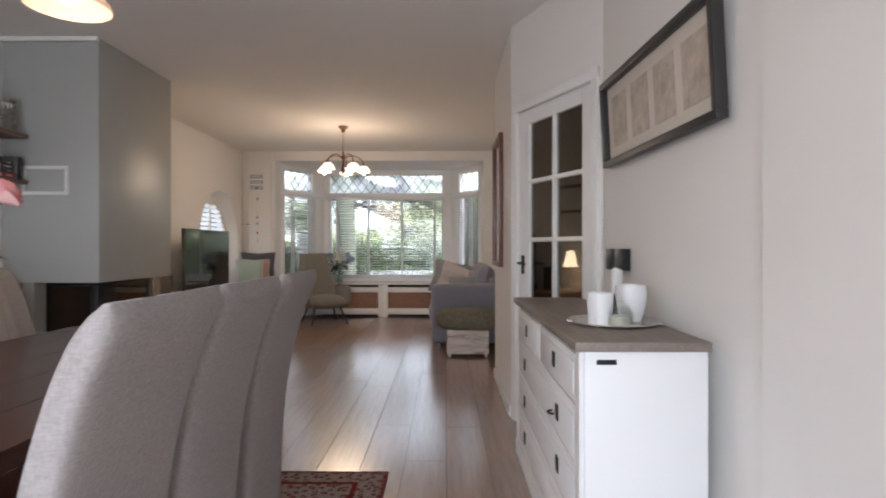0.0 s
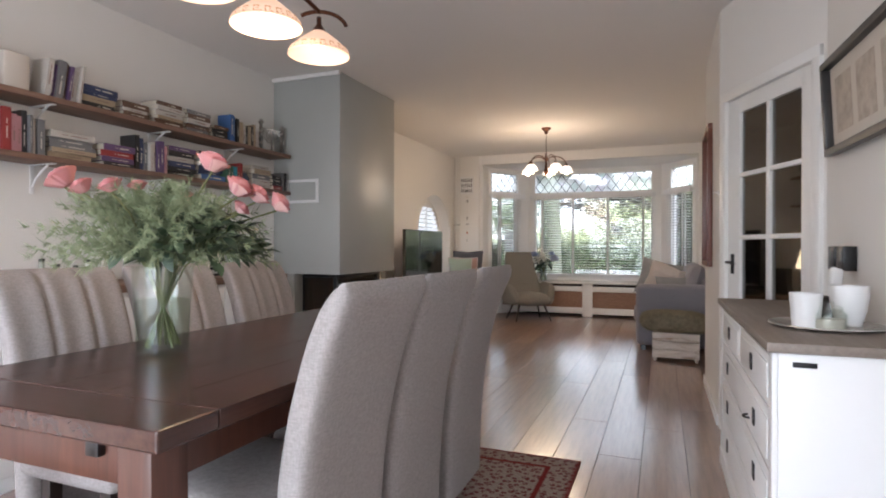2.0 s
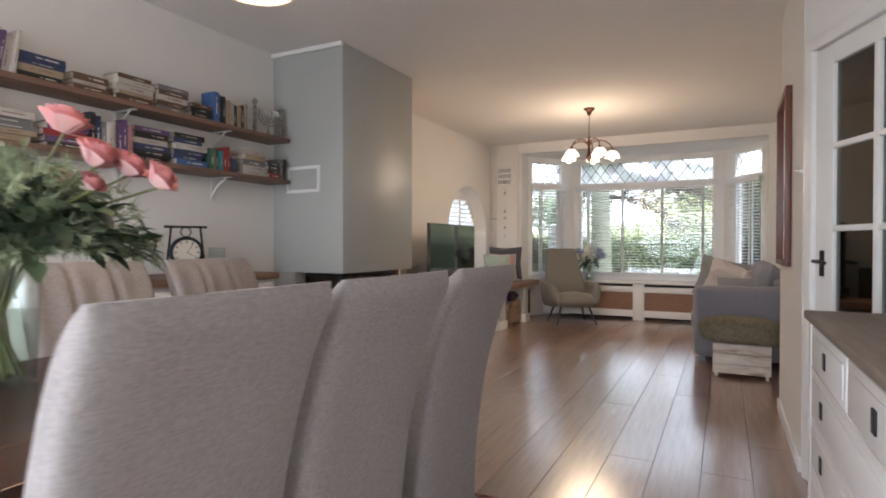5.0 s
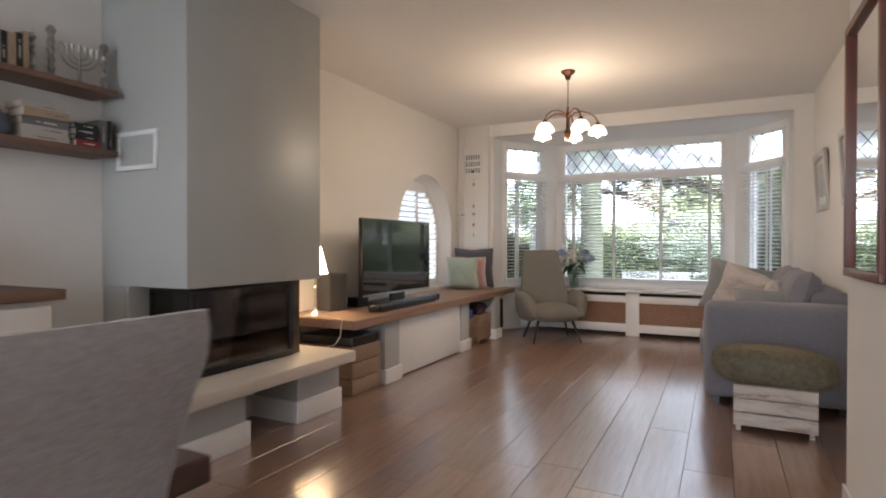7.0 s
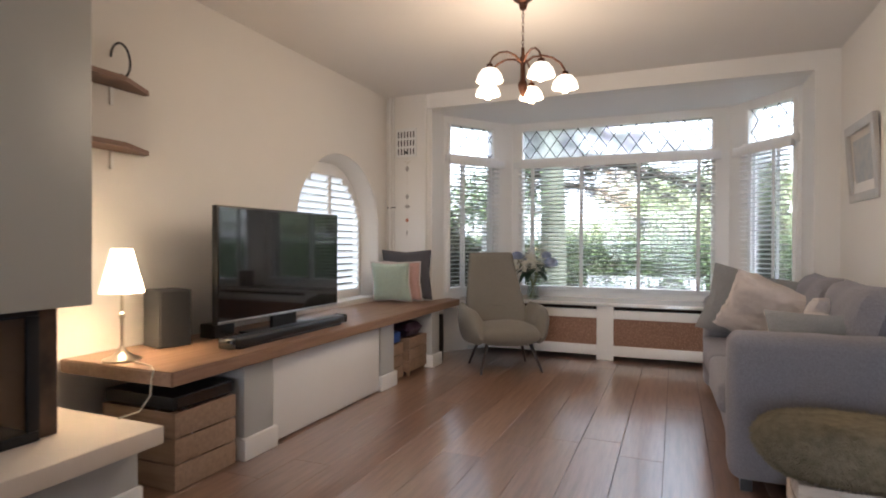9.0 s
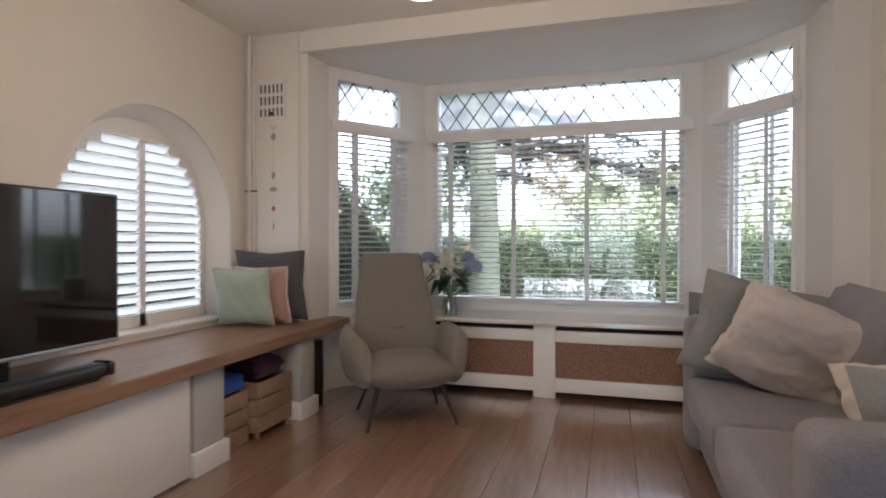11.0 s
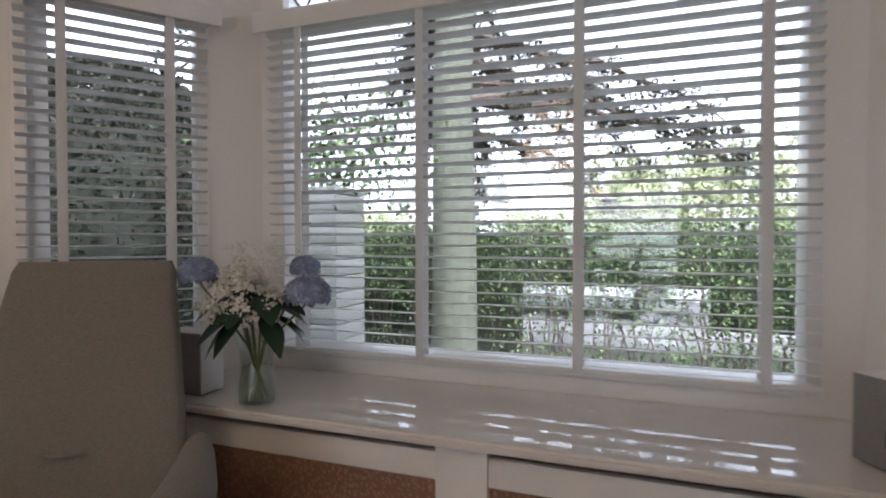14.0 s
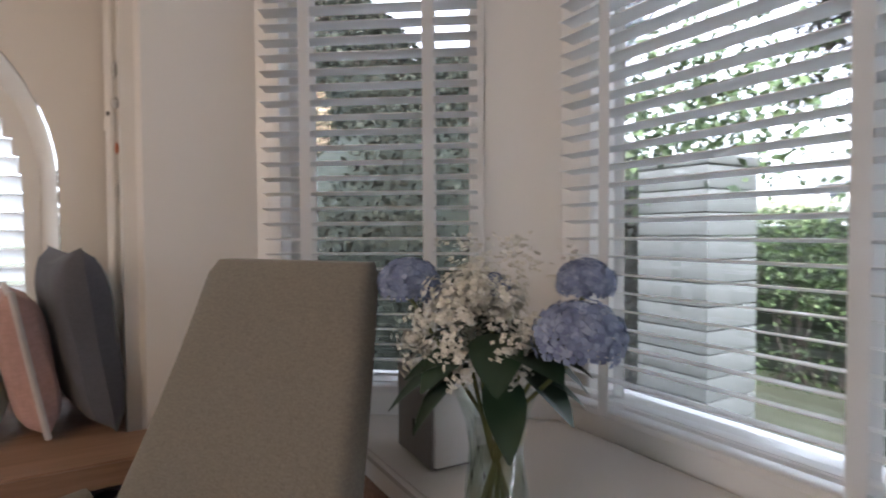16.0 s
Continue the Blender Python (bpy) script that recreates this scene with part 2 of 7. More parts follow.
bm = B()
box(bm, LEFT - 0.4, 2.2, BACK - 0.4, 9.9, -0.12, -0.012)
floor = structure("floor", bm, M_GAP, "brown oak plank floor with dark joints", "floor")

bm = B()
box(bm, LEFT - 0.3, 2.2, BACK - 0.3, FRONT + 0.02, CEIL, CEIL + 0.15)
structure("ceiling", bm, M_CEIL, "smooth white painted ceiling", "ceiling")
bm = prism(B(), [(-2.3, FRONT + 0.02), (-2.3, 8.9), (-1.62, 9.75), (0.76, 9.75), (1.45, 8.95), (1.45, FRONT + 0.02)], 2.50, 2.79)
structure("ceiling_bay", bm, M_CEIL, "lower white ceiling of the bay", "ceiling")

# left wall with its arched recess
ARCH_Y, ARCH_R, ARCH_S, ARCH_B = 7.625, 0.65, 1.29, 0.60


def arch_outline(r, n=24):
    pts = [(ARCH_Y - r, ARCH_B)]
    pts += [(ARCH_Y - r * math.cos(math.pi * i / n), ARCH_S + r * 1.0 * math.sin(math.pi * i / n)) for i in range(n + 1)]
    pts += [(ARCH_Y + r, ARCH_B)]
    return pts


def arched_wall(bm, x0, x1, y0, y1, z0, z1, r):
    """A wall along y pierced by the arch, faces at x0 and x1."""
    o = arch_outline(r)
    n = len(o)
    for x, flip in ((x1, False), (x0, True)):
        def face(pts):
            vs = [bm.verts.new((x, a, b)) for a, b in pts]
            bm.faces.new(vs[::-1] if flip else vs)
        face([(y0, z0), (o[0][0], z0), o[0], o[1], (o[1][0], z1), (y0, z1)])
        face([(o[-1][0], z0), (y1, z0), (y1, z1), (o[-1][0], z1), o[-2], o[-1]])
        face([(o[0][0], z0), (o[-1][0], z0), o[-1], o[0]])
        for a, b in zip(o[1:-2], o[2:-1]):
            face([a, b, (b[0], z1), (a[0], z1)])
    for i in range(n):
        a, b = o[i], o[(i + 1) % n]
        vs = [bm.verts.new(p) for p in ((x0, *a), (x0, *b), (x1, *b), (x1, *a))]
        bm.faces.new(vs)
    bmesh.ops.remove_doubles(bm, verts=bm.verts[:], dist=0.0005)
    bmesh.ops.recalc_face_normals(bm, faces=bm.faces[:])
    return bm


bm = arched_wall(B(), LEFT - 0.30, LEFT, 5.2, FRONT + 0.3, -0.1, CEIL + 0.02, ARCH_R)
structure("wall_west", bm, M_WALL, "off-white plaster wall with a deep arched recess", "wall", True)
bm = boxed(LEFT - 0.30, LEFT, BACK - 0.3, 5.2, -0.1, CEIL + 0.02)
structure("wall_west_dining", bm, M_WALL, "off-white plaster wall beside the dining table", "wall")
# right wall: living part, stub with the mirror, slanted part with the door, part behind the drawers
bm = boxed(RIGHT, RIGHT + 0.2, 4.85, FRONT + 0.3, -0.1, CEIL + 0.02)
structure("wall_east_living", bm, M_WALL, "off-white plaster wall behind the sofa", "wall")
bm = prism(B(), [(STUB, 4.85), (STUB, 3.62), (STUB + 0.2, 3.66), (RIGHT + 0.2, 4.85)], -0.1, CEIL + 0.02)
bmesh.ops.bevel(bm, geom=[e for e in bm.edges if abs(e.verts[0].co.x - STUB) < 1e-4 and abs(e.verts[1].co.x - STUB) < 1e-4 and abs(e.verts[0].co.z - e.verts[1].co.z) > 1], offset=0.012, segments=3, affect="EDGES")
structure("wall_east_stub", bm, M_WALL, "off-white plaster wall end carrying a mirror", "wall")
DOOR_A, DOOR_B = Vector((1.06, 3.60)), Vector((1.42, 2.74))   # ends of the slanted door wall
ddir = (DOOR_B - DOOR_A).normalized()
DOOR_M = Matrix.Translation((DOOR_A.x, DOOR_A.y, 0)) @ Matrix.Rotation(math.atan2(ddir.y, ddir.x), 4, "Z")
DOOR_L = (DOOR_B - DOOR_A).length
bm = B()
box(bm, -0.02, DOOR_L, -0.0, 0.12, 2.06, CEIL + 0.02, m=DOOR_M)
box(bm, -0.02, 0.035, -0.0, 0.12, -0.1, 2.06, m=DOOR_M)
box(bm, DOOR_L - 0.035, DOOR_L + 0.05, -0.0, 0.12, -0.1, 2.06, m=DOOR_M)
structure("wall_east_door", bm, M_WALL, "off-white slanted wall round the glazed door", "wall")
bm = prism(B(), [(1.42, 2.76), (1.47, 1.33), (1.8, 1.33), (1.8, 2.76)], -0.1, CEIL + 0.02)
structure("wall_east_dining", bm, M_WALL, "off-white plaster wall behind the chest of drawers", "wall")
bm = prism(B(), [(1.445, 1.33), (1.445, BACK - 0.3), (1.8, BACK - 0.3), (1.8, 1.33)], -0.1, CEIL + 0.02)
structure("wall_east_back", bm, M_WALL, "cream painted wall", "wall")
# hall behind the glazed door
bm = B()
box(bm, 1.45, 3.0, 4.4, 4.5, -0.1, CEIL + 0.1)
box(bm, 3.0, 3.1, 2.0, 4.5, -0.1, CEIL + 0.1)
box(bm, 1.8, 3.0, 2.0, 2.1, -0.1, CEIL + 0.1)
structure("wall_hall", bm, M_WALL, "dim hall walls behind the glazed door", "wall")
bm = boxed(1.2, 3.1, 2.0, 4.5, CEIL + 0.16, CEIL + 0.25)
structure("ceiling_hall", bm, M_CEIL, "hall ceiling", "ceiling")
bm = boxed(2.2, 3.1, 2.0, 4.5, -0.12, -0.01)
structure("floor_hall", bm, M_FLOOR, "hall floor", "floor")
# back wall with the garden doors' opening
bm = B()
box(bm, LEFT - 0.3, -1.95, BACK - 0.25, BACK, -0.1, CEIL + 0.02)
box(bm, 0.75, 1.8, BACK - 0.25, BACK, -0.1, CEIL + 0.02)
box(bm, -1.95, 0.75, BACK - 0.25, BACK, 2.25, CEIL + 0.02)
structure("wall_south", bm, M_WALL, "plain white wall round the garden doors", "wall")
# front wall beside and above the bay
BAY = [Vector(p) for p in ((-2.05, FRONT), (-2.05, 8.806), (-1.51, 9.54), (0.70, 9.54), (1.20, 8.91), (1.20, FRONT))]
bm = B()
box(bm, LEFT - 0.3, -2.05, FRONT, FRONT + 0.42, -0.1, CEIL + 0.02)
bmesh.ops.bevel(bm, geom=[e for e in bm.edges if all(abs(v.co.x + 2.05) < 1e-4 and abs(v.co.y - FRONT) < 1e-4 for v in e.verts)], offset=0.05, segments=5, affect="EDGES")
structure("wall_north_west", bm, M_WALL, "off-white wall with a rounded corner at the bay", "wall", True)
bm = boxed(1.20, RIGHT + 0.2, FRONT, FRONT + 0.46, -0.1, CEIL + 0.02)
structure("wall_north_east", bm, M_WALL, "off-white wall pier beside the bay", "wall")
bm = boxed(-2.05, 1.20, FRONT, FRONT + 0.14, 2.492, CEIL + 0.02)
structure("wall_north_header", bm, M_WALL, "white beam over the bay", "wall")

# ---- bay windows ----
Z_SILL, Z_LOW, Z_HIGH, Z_S0, Z_S1, Z_TOP = 0.57, 0.63, 2.02, 2.095, 2.41, 2.52
M_LEAD = plain("lead_came", (0.06, 0.06, 0.065), 0.5, 0.6)
k = Mat("coloured_cathedral_glass", 0.12)
plain_tone = k.ramp(k.random(), [(0.0, (0.96, 0.97, 0.96)), (0.62, (0.70, 0.82, 0.77)), (0.76, (0.95, 0.95, 0.94)), (0.90, (0.72, 0.64, 0.76))])
plain_tone.node.color_ramp.interpolation = "CONSTANT"
tone = k.mix(0.85, (1, 1, 1), k.mix(k.ramp(k.noise(4.5, 4, 0.6), [(0.42, (0, 0, 0)), (0.60, (1, 1, 1))]), plain_tone, (0.60, 0.62, 0.62)))
clear = k.node("ShaderNodeBsdfRefraction", Roughness=0.3, IOR=1.1)
k.link(k.mix(k.math("MULTIPLY", k.noise(22, 3), 0.5), tone, (1, 1, 1)), clear.inputs["Color"])
bumper = k.node("ShaderNodeBump", Strength=0.5, Distance=0.01)
k.link(k.noise(35, 4), bumper.inputs["Height"])
k.link(bumper.outputs[0], clear.inputs["Normal"])
shine = k.node("ShaderNodeBsdfGlossy", Roughness=0.1)
haze = k.node("ShaderNodeBsdfTranslucent")
k.link(tone, haze.inputs["Color"])
cloud = k.node("ShaderNodeMixShader")
k.link(k.math("ADD", k.math("MULTIPLY", k.noise(60, 3), 0.5), 0.1), cloud.inputs[0])
k.link(clear.outputs[0], cloud.inputs[1])
k.link(haze.outputs[0], cloud.inputs[2])
mixer = k.node("ShaderNodeMixShader", Fac=0.05)
k.link(cloud.outputs[0], mixer.inputs[1])
k.link(shine.outputs[0], mixer.inputs[2])
k.link(mixer.outputs[0], k.t.nodes["Material Output"].inputs[0])
M_STAIN = k.m


def backlit(name, c, through_c, share, rough=0.4):
    """Thin material that lets some light through."""
    q = Mat(name, rough)
    q.colour(q.mix(q.noise(4, 4), tuple(v * 0.96 for v in c), c))
    tr = q.node("ShaderNodeBsdfTranslucent")
    tr.inputs[0].default_value = (*through_c, 1)
    mx = q.node("ShaderNodeMixShader", Fac=share)
    q.link(q.b.outputs[0], mx.inputs[1])
    q.link(tr.outputs[0], mx.inputs[2])
    q.link(mx.outputs[0], q.t.nodes["Material Output"].inputs[0])
    return q.m


M_SLAT = backlit("white_blind_slat", (0.84, 0.85, 0.85), (0.86, 0.86, 0.86), 0.38)
M_LOUVRE = backlit("white_shutter_louvre", (0.86, 0.86, 0.85), (0.95, 0.95, 0.94), 0.72)
M_TAPE = backlit("white_ladder_tape", (0.82, 0.82, 0.82), (0.85, 0.85, 0.85), 0.5, 0.9)


def clip(poly, x0, x1, z0, z1):
    for axis, lim, keep in ((0, x0, 1), (0, x1, -1), (1, z0, 1), (1, z1, -1)):
        out = []
        for i, p in enumerate(poly):
            q = poly[(i + 1) % len(poly)]
            a, b = (p[axis] - lim) * keep, (q[axis] - lim) * keep
            if a >= 0:
                out.append(p)
            if a * b < 0:
                s = a / (a - b)
                out.append((p[0] + (q[0] - p[0]) * s, p[1] + (q[1] - p[1]) * s))
        poly = out
        if len(poly) < 3:
            return []
    return poly


def leaded(win, u0, u1, z0, z1, y, dw=0.152, dh=0.21):
    """Diamond panes between lead cames, each pane a part."""
    cames = B()
    n = int((u1 - u0) / dw) + 2
    for j in range(-1, int((z1 - z0) / dh * 2) + 2):
        for i in range(-1, n):
            cx, cz = u0 + (i + (0.5 if j % 2 else 0)) * dw, z0 + j * dh / 2
            poly = clip([(cx - dw / 2, cz), (cx, cz - dh / 2), (cx + dw / 2, cz), (cx, cz + dh / 2)], u0, u1, z0, z1)
            if not poly:
                continue
            area = abs(sum(poly[a][0] * poly[(a + 1) % len(poly)][1] - poly[(a + 1) % len(poly)][0] * poly[a][1] for a in range(len(poly)))) / 2
            if area < 2e-4:
                continue
            bm = B()
            vs = [bm.verts.new((a, y, b)) for a, b in poly]
            bm.faces.new(vs)
            ob = part("pane", bm, M_STAIN, win, smooth=False)
            ob.visible_shadow = False
    span = z1 - z0
    for s in (-1, 1):
        run = span * dw / dh
        c = u0 - run * 2
        c = u0 + dw / 2 - math.ceil((run + dw) / dw) * dw
        while c < u1 + run + dw:
            a, b = (c, z0), (c + s * run, z1)
            # trim to the opening
            (xa, za), (xb, zb) = a, b
            ts = [0.0, 1.0]
            if xb != xa:
                t0, t1 = sorted(((u0 - xa) / (xb - xa), (u1 - xa) / (xb - xa)))
                ts = [max(0, t0), min(1, t1)]
            if ts[1] - ts[0] > 0.03:
                p = (xa + (xb - xa) * ts[0], za + (zb - za) * ts[0])
                q = (xa + (xb - xa) * ts[1], za + (zb - za) * ts[1])
                tube(cames, [(p[0], y - 0.002, p[1]), (q[0], y - 0.002, q[1])], 0.0055, 5)
            c += dw
    part("lead_came", cames, M_LEAD, win)


def bay_side(index, p0, p1, u0, u1, tapes, deep=0.14):
    """One face of the bay from p0 to p1 (seen from inside, left to right), its opening between u0 and u1."""
    p0, p1 = Vector(p0), Vector(p1)
    d = p1 - p0
    L = d.length
    m = Matrix.Translation((p0.x, p0.y, 0)) @ Matrix.Rotation(math.atan2(d.y, d.x), 4, "Z")
    bm = B()
    box(bm, 0, L, 0, deep, -0.1, Z_LOW, m=m)
    box(bm, 0, L, 0, deep, Z_S1 + 0.02, Z_TOP, m=m)
    box(bm, 0, u0 - 0.03, 0, deep, Z_LOW, Z_S1 + 0.02, m=m)
    box(bm, u1 + 0.03, L, 0, deep, Z_LOW, Z_S1 + 0.02, m=m)
    structure("wall_bay_%d" % index, bm, M_TRIM, "white painted timber face of the bay", "wall")
    win = thing("window_%d" % index, "white bay window with leaded coloured top light", "window", m)
    win["kind"] = "structure"
    bm = B()
    box(bm, u0 - 0.03, u0 + 0.012, -0.012, deep - 0.02, Z_LOW, Z_S1 + 0.02, 0.004)
    box(bm, u1 - 0.012, u1 + 0.03, -0.012, deep - 0.02, Z_LOW, Z_S1 + 0.02, 0.004)
    box(bm, u0, u1, -0.010, deep - 0.02, Z_S1, Z_S1 + 0.02, 0.003)
    box(bm, u0, u1, -0.010, deep - 0.02, Z_LOW - 0.001, Z_LOW + 0.045, 0.004)
    part("window_frame", bm, M_TRIM, win)
    bm = boxed(u0 - 0.05, u1 + 0.05, -0.03, deep - 0.02, Z_HIGH, Z_S0, 0.006)
    part("transom", bm, M_TRIM, win)
    bm = boxed(u0, u1, deep - 0.06, deep - 0.056, Z_LOW + 0.04, Z_HIGH)
    ob = part("pane", bm, M_PANE, win, smooth=False)
    ob.visible_shadow = False
    leaded(win, u0 + 0.012, u1 - 0.012, Z_S0, Z_S1, 0.03)
    # blind
    blind = thing("venetian_blind", "white venetian blind with wide ladder tapes, slats open", "blind", m, "bay window blinds")
    b0, b1 = u0 - 0.015, u1 + 0.015
    part("headrail", boxed(b0 - 0.02, b1 + 0.02, -0.105, -0.04, 1.985, 2.045, 0.006), M_SATIN, blind)
    part("valance", boxed(b0 - 0.05, b1 + 0.05, -0.118, -0.106, 1.975, 2.055, 0.003), M_SATIN, blind)
    part("bottom_rail", boxed(b0, b1, -0.10, -0.05, 0.665, 0.683, 0.004), M_SATIN, blind)
    bm = B()
    slab(bm, 4, 1, lambda u, v: Vector((b0 + (b1 - b0) * v, -0.1 + 0.05 * u, 0.0025 * math.sin(math.pi * u))), False)
    me_top = bmesh.ops.extrude_face_region(bm, geom=bm.faces[:])
    bmesh.ops.translate(bm, vec=(0, 0, 0.0022), verts=[v for v in me_top["geom"] if isinstance(v, bmesh.types.BMVert)])
    bmesh.ops.recalc_face_normals(bm, faces=bm.faces[:])
    first = part("slat", bm, M_SLAT, blind, smooth=True)
    n = 30
    for i in range(n):
        z = 0.71 + (1.96 - 0.71) * i / (n - 1)
        ob = first if i == 0 else new("slat", first.data)
        ob.parent = blind
        ob.matrix_basis = pose(0, 0, z) @ Matrix.Translation((0, -0.075, 0)) @ Matrix.Rotation(radians(-8 + 1.2 * math.sin(i * 2.3)), 4, "X") @ Matrix.Translation((0, 0.075, 0))
    for u in tapes:
        bm = B()
        for y in (-0.1015, -0.0485):
            box(bm, u - 0.016, u + 0.016, y - 0.0006, y + 0.0006, 0.672, 1.99)
        part("ladder_tape", bm, M_TAPE, blind, smooth=False)
    return m, blind


def along(p0, p1, p):
    d = (Vector(p1) - Vector(p0)).normalized()
    return (Vector(p) - Vector(p0)).dot(d)


L0, L1 = BAY[1], BAY[2]
bay_side(1, L0, L1, along(L0, L1, (-2.01, 8.86)), along(L0, L1, (-1.66, 9.335)), (along(L0, L1, (-2.01, 8.86)) + 0.12, along(L0, L1, (-1.66, 9.335)) - 0.12))
bay_side(2, BAY[2], BAY[3], -1.40 + 1.51, 0.555 + 1.51, tuple(x + 1.51 for x in (-1.255, -0.722, -0.142, 0.421)))
R0, R1 = BAY[3], BAY[4]
bay_side(3, R0, R1, along(R0, R1, (0.83, 9.35)), along(R0, R1, (1.155, 8.965)), (along(R0, R1, (0.83, 9.35)) + 0.12, along(R0, R1, (1.155, 8.965)) - 0.12))
bm = boxed(-2.30, -2.058, FRONT + 0.1, 8.99, -0.1, Z_TOP)
structure("wall_bay_west", bm, M_WALL, "white jamb of the bay", "wall")

# window board and radiator cover
M_STONE = plain("white_marble_sill", (0.72, 0.70, 0.67), 0.05, grain=30, amount=0.06, bump=0.0, spec=0.8)
bm = prism(B(), [(-1.93, 8.975), (-1.52, 9.528), (0.712, 9.528), (1.16, 8.975), (1.165, 8.965), (-1.93, 8.965)], Z_SILL - 0.032, Z_SILL)
bmesh.ops.bevel(bm, geom=[e for e in bm.edges if all(abs(v.co.y - 8.965) < 1e-4 for v in e.verts) and abs(e.verts[0].co.z - e.verts[1].co.z) < 1e-4], offset=0.010, segments=3, affect="EDGES")
structure("window_sill", bm, M_STONE, "glossy off-white stone window sill along the bay", "window sill", True)
k = Mat("woven_cane_mesh", 0.7)
ch = k.node("ShaderNodeTexVoronoi", Scale=1.0)
k.link(k.space((70, 70, 70)), ch.inputs["Vector"])
k.colour(k.ramp(ch.outputs["Distance"], [(0.15, (0.36, 0.215, 0.145)), (0.55, (0.23, 0.125, 0.08))]))
k.bump(ch.outputs["Distance"], 0.6, 0.003)
M_CANE = k.m
cover = thing("radiator_cover", "white radiator cover with brown woven cane panels", "radiator cover")
# Near-black sheet stands for shade in the gaps behind the cover.
part("gap_shade", boxed(-1.93, 1.16, 9.10, 9.13, 0.05, 0.535), M_GAP, cover)
part("post", boxed(-0.505, -0.345, 9.035, 9.075, 0.0, 0.536, 0.004), M_TRIM, cover)
for a, b in ((-1.92, -0.505), (-0.345, 1.16)):
    part("top_rail", boxed(a, b, 9.045, 9.075, 0.41, 0.495, 0.003), M_TRIM, cover)
    part("bottom_rail", boxed(a, b, 9.045, 9.075, 0.045, 0.145, 0.003), M_TRIM, cover)
    part("cane_panel", boxed(a, b, 9.062, 9.07, 0.145, 0.41), M_CANE, cover, "brown woven cane panel")
for a, b in ((-1.93, -1.86), (1.10, 1.16)):
    part("stile", boxed(a, b, 9.043, 9.076, 0.0, 0.536, 0.003), M_TRIM, cover)

# ---- fireplace ----
breast = thing("chimney_breast", "grey-green polished plaster chimney breast hanging over the fire", "chimney breast")
breast["kind"] = "structure"
bm = boxed(LEFT + 0.002, -1.85, 3.785, 4.825, 0.90, CEIL - 0.002, 0.006)
part("hood", bm, M_CHIM, breast)
bm = B()
box(bm, LEFT + 0.002, -1.842, 3.755, 3.784, CEIL - 0.035, CEIL - 0.001, 0.006)
part("cornice", bm, M_CEIL, breast)
vent = thing("air_vent", "white framed air vent with a grey face", "vent", pose(-2.225, 3.785, 1.625))
for a in ((-0.165, 0.165, -0.103, -0.078), (-0.165, 0.165, 0.078, 0.103), (-0.165, -0.14, -0.078, 0.078), (0.14, 0.165, -0.078, 0.078)):
    part("frame", boxed(a[0], a[1], -0.016, 0.001, a[2], a[3], 0.003), M_SATIN, vent)
part("face", boxed(-0.14, 0.14, -0.006, 0.0, -0.078, 0.078), M_CHIM, vent)
M_STEEL = plain("black_steel", (0.02, 0.02, 0.022), 0.45, 0.5, amount=0.2)
k = Mat("sooty_firebrick", 0.85)
k.colour(k.ramp(k.noise(6, 5), [(0.3, (0.03, 0.022, 0.018)), (0.7, (0.12, 0.07, 0.045))]))
M_SOOT = k.m
M_FIREGLASS = thin_glass("fire_glass", (0.85, 0.83, 0.8), 0.1)
fire = thing("fireplace", "black corner fireplace insert behind glass", "fireplace")
bm = B()
box(bm, LEFT + 0.01, -2.35, 3.80, 4.78, 0.402, 0.899)
box(bm, -2.35, -1.99, 4.685, 4.78, 0.402, 0.899)
part("firebox", bm, M_SOOT, fire, "sooty firebrick lining")
# Tan firebrick side; a warm reflection is put into its brightened colour.
part("side_lining", boxed(-2.35, -1.995, 4.676, 4.6845, 0.44, 0.86), plain("tan_firebrick_lit_tone", (0.68, 0.42, 0.27), 0.45, amount=0.6), fire, "tan firebrick side, brightened for a warm reflection")
part("firebox_floor", boxed(-2.35, -1.99, 3.94, 4.685, 0.402, 0.44), M_STEEL, fire)
part("firebox_roof", boxed(-2.35, -1.99, 3.94, 4.685, 0.86, 0.899), M_STEEL, fire)
for a in ((-1.99, -1.965, 3.915, 4.70, 0.402, 0.44), (-1.99, -1.965, 3.915, 4.70, 0.868, 0.899), (-1.99, -1.963, 4.66, 4.70, 0.44, 0.868), (-1.995, -1.962, 3.912, 3.95, 0.44, 0.868),
          (-2.35, -1.995, 3.918, 3.94, 0.402, 0.44), (-2.35, -1.995, 3.918, 3.94, 0.868, 0.899), (-2.35, -2.31, 3.916, 3.94, 0.44, 0.868)):
    part("frame_bar", boxed(*a, 0.004), M_STEEL, fire)
part("glass", boxed(-1.978, -1.973, 3.95, 4.66, 0.44, 0.868), M_FIREGLASS, fire)
part("glass", boxed(-2.31, -1.995, 3.927, 3.932, 0.44, 0.868), M_FIREGLASS, fire)
M_BARK = wood("bark_log", [(0.3, (0.06, 0.04, 0.03)), (0.7, (0.16, 0.11, 0.08))], 1, 0.9)
for i, (x, y, dy, r) in enumerate(((-2.2, 4.2, 0.2, 0.045), (-2.12, 4.3, 0.16, 0.035), (-2.17, 4.28, 0.14, 0.03))):
    z = 0.44 + r + (0.06 if i == 2 else 0)
    part("log", tube(B(), [(x, y - dy, z), (x + 0.02, y, z + 0.005), (x - 0.01, y + dy, z)], r, 9), M_BARK, fire, "charred log")
part("side_stone", boxed(LEFT + 0.004, -2.352, 3.79, 3.799, 0.402, 0.899), M_CHIM, fire)
part("side_stone", boxed(-2.35, -2.318, 3.79, 3.914, 0.402, 0.899, 0.002), M_CHIM, fire)

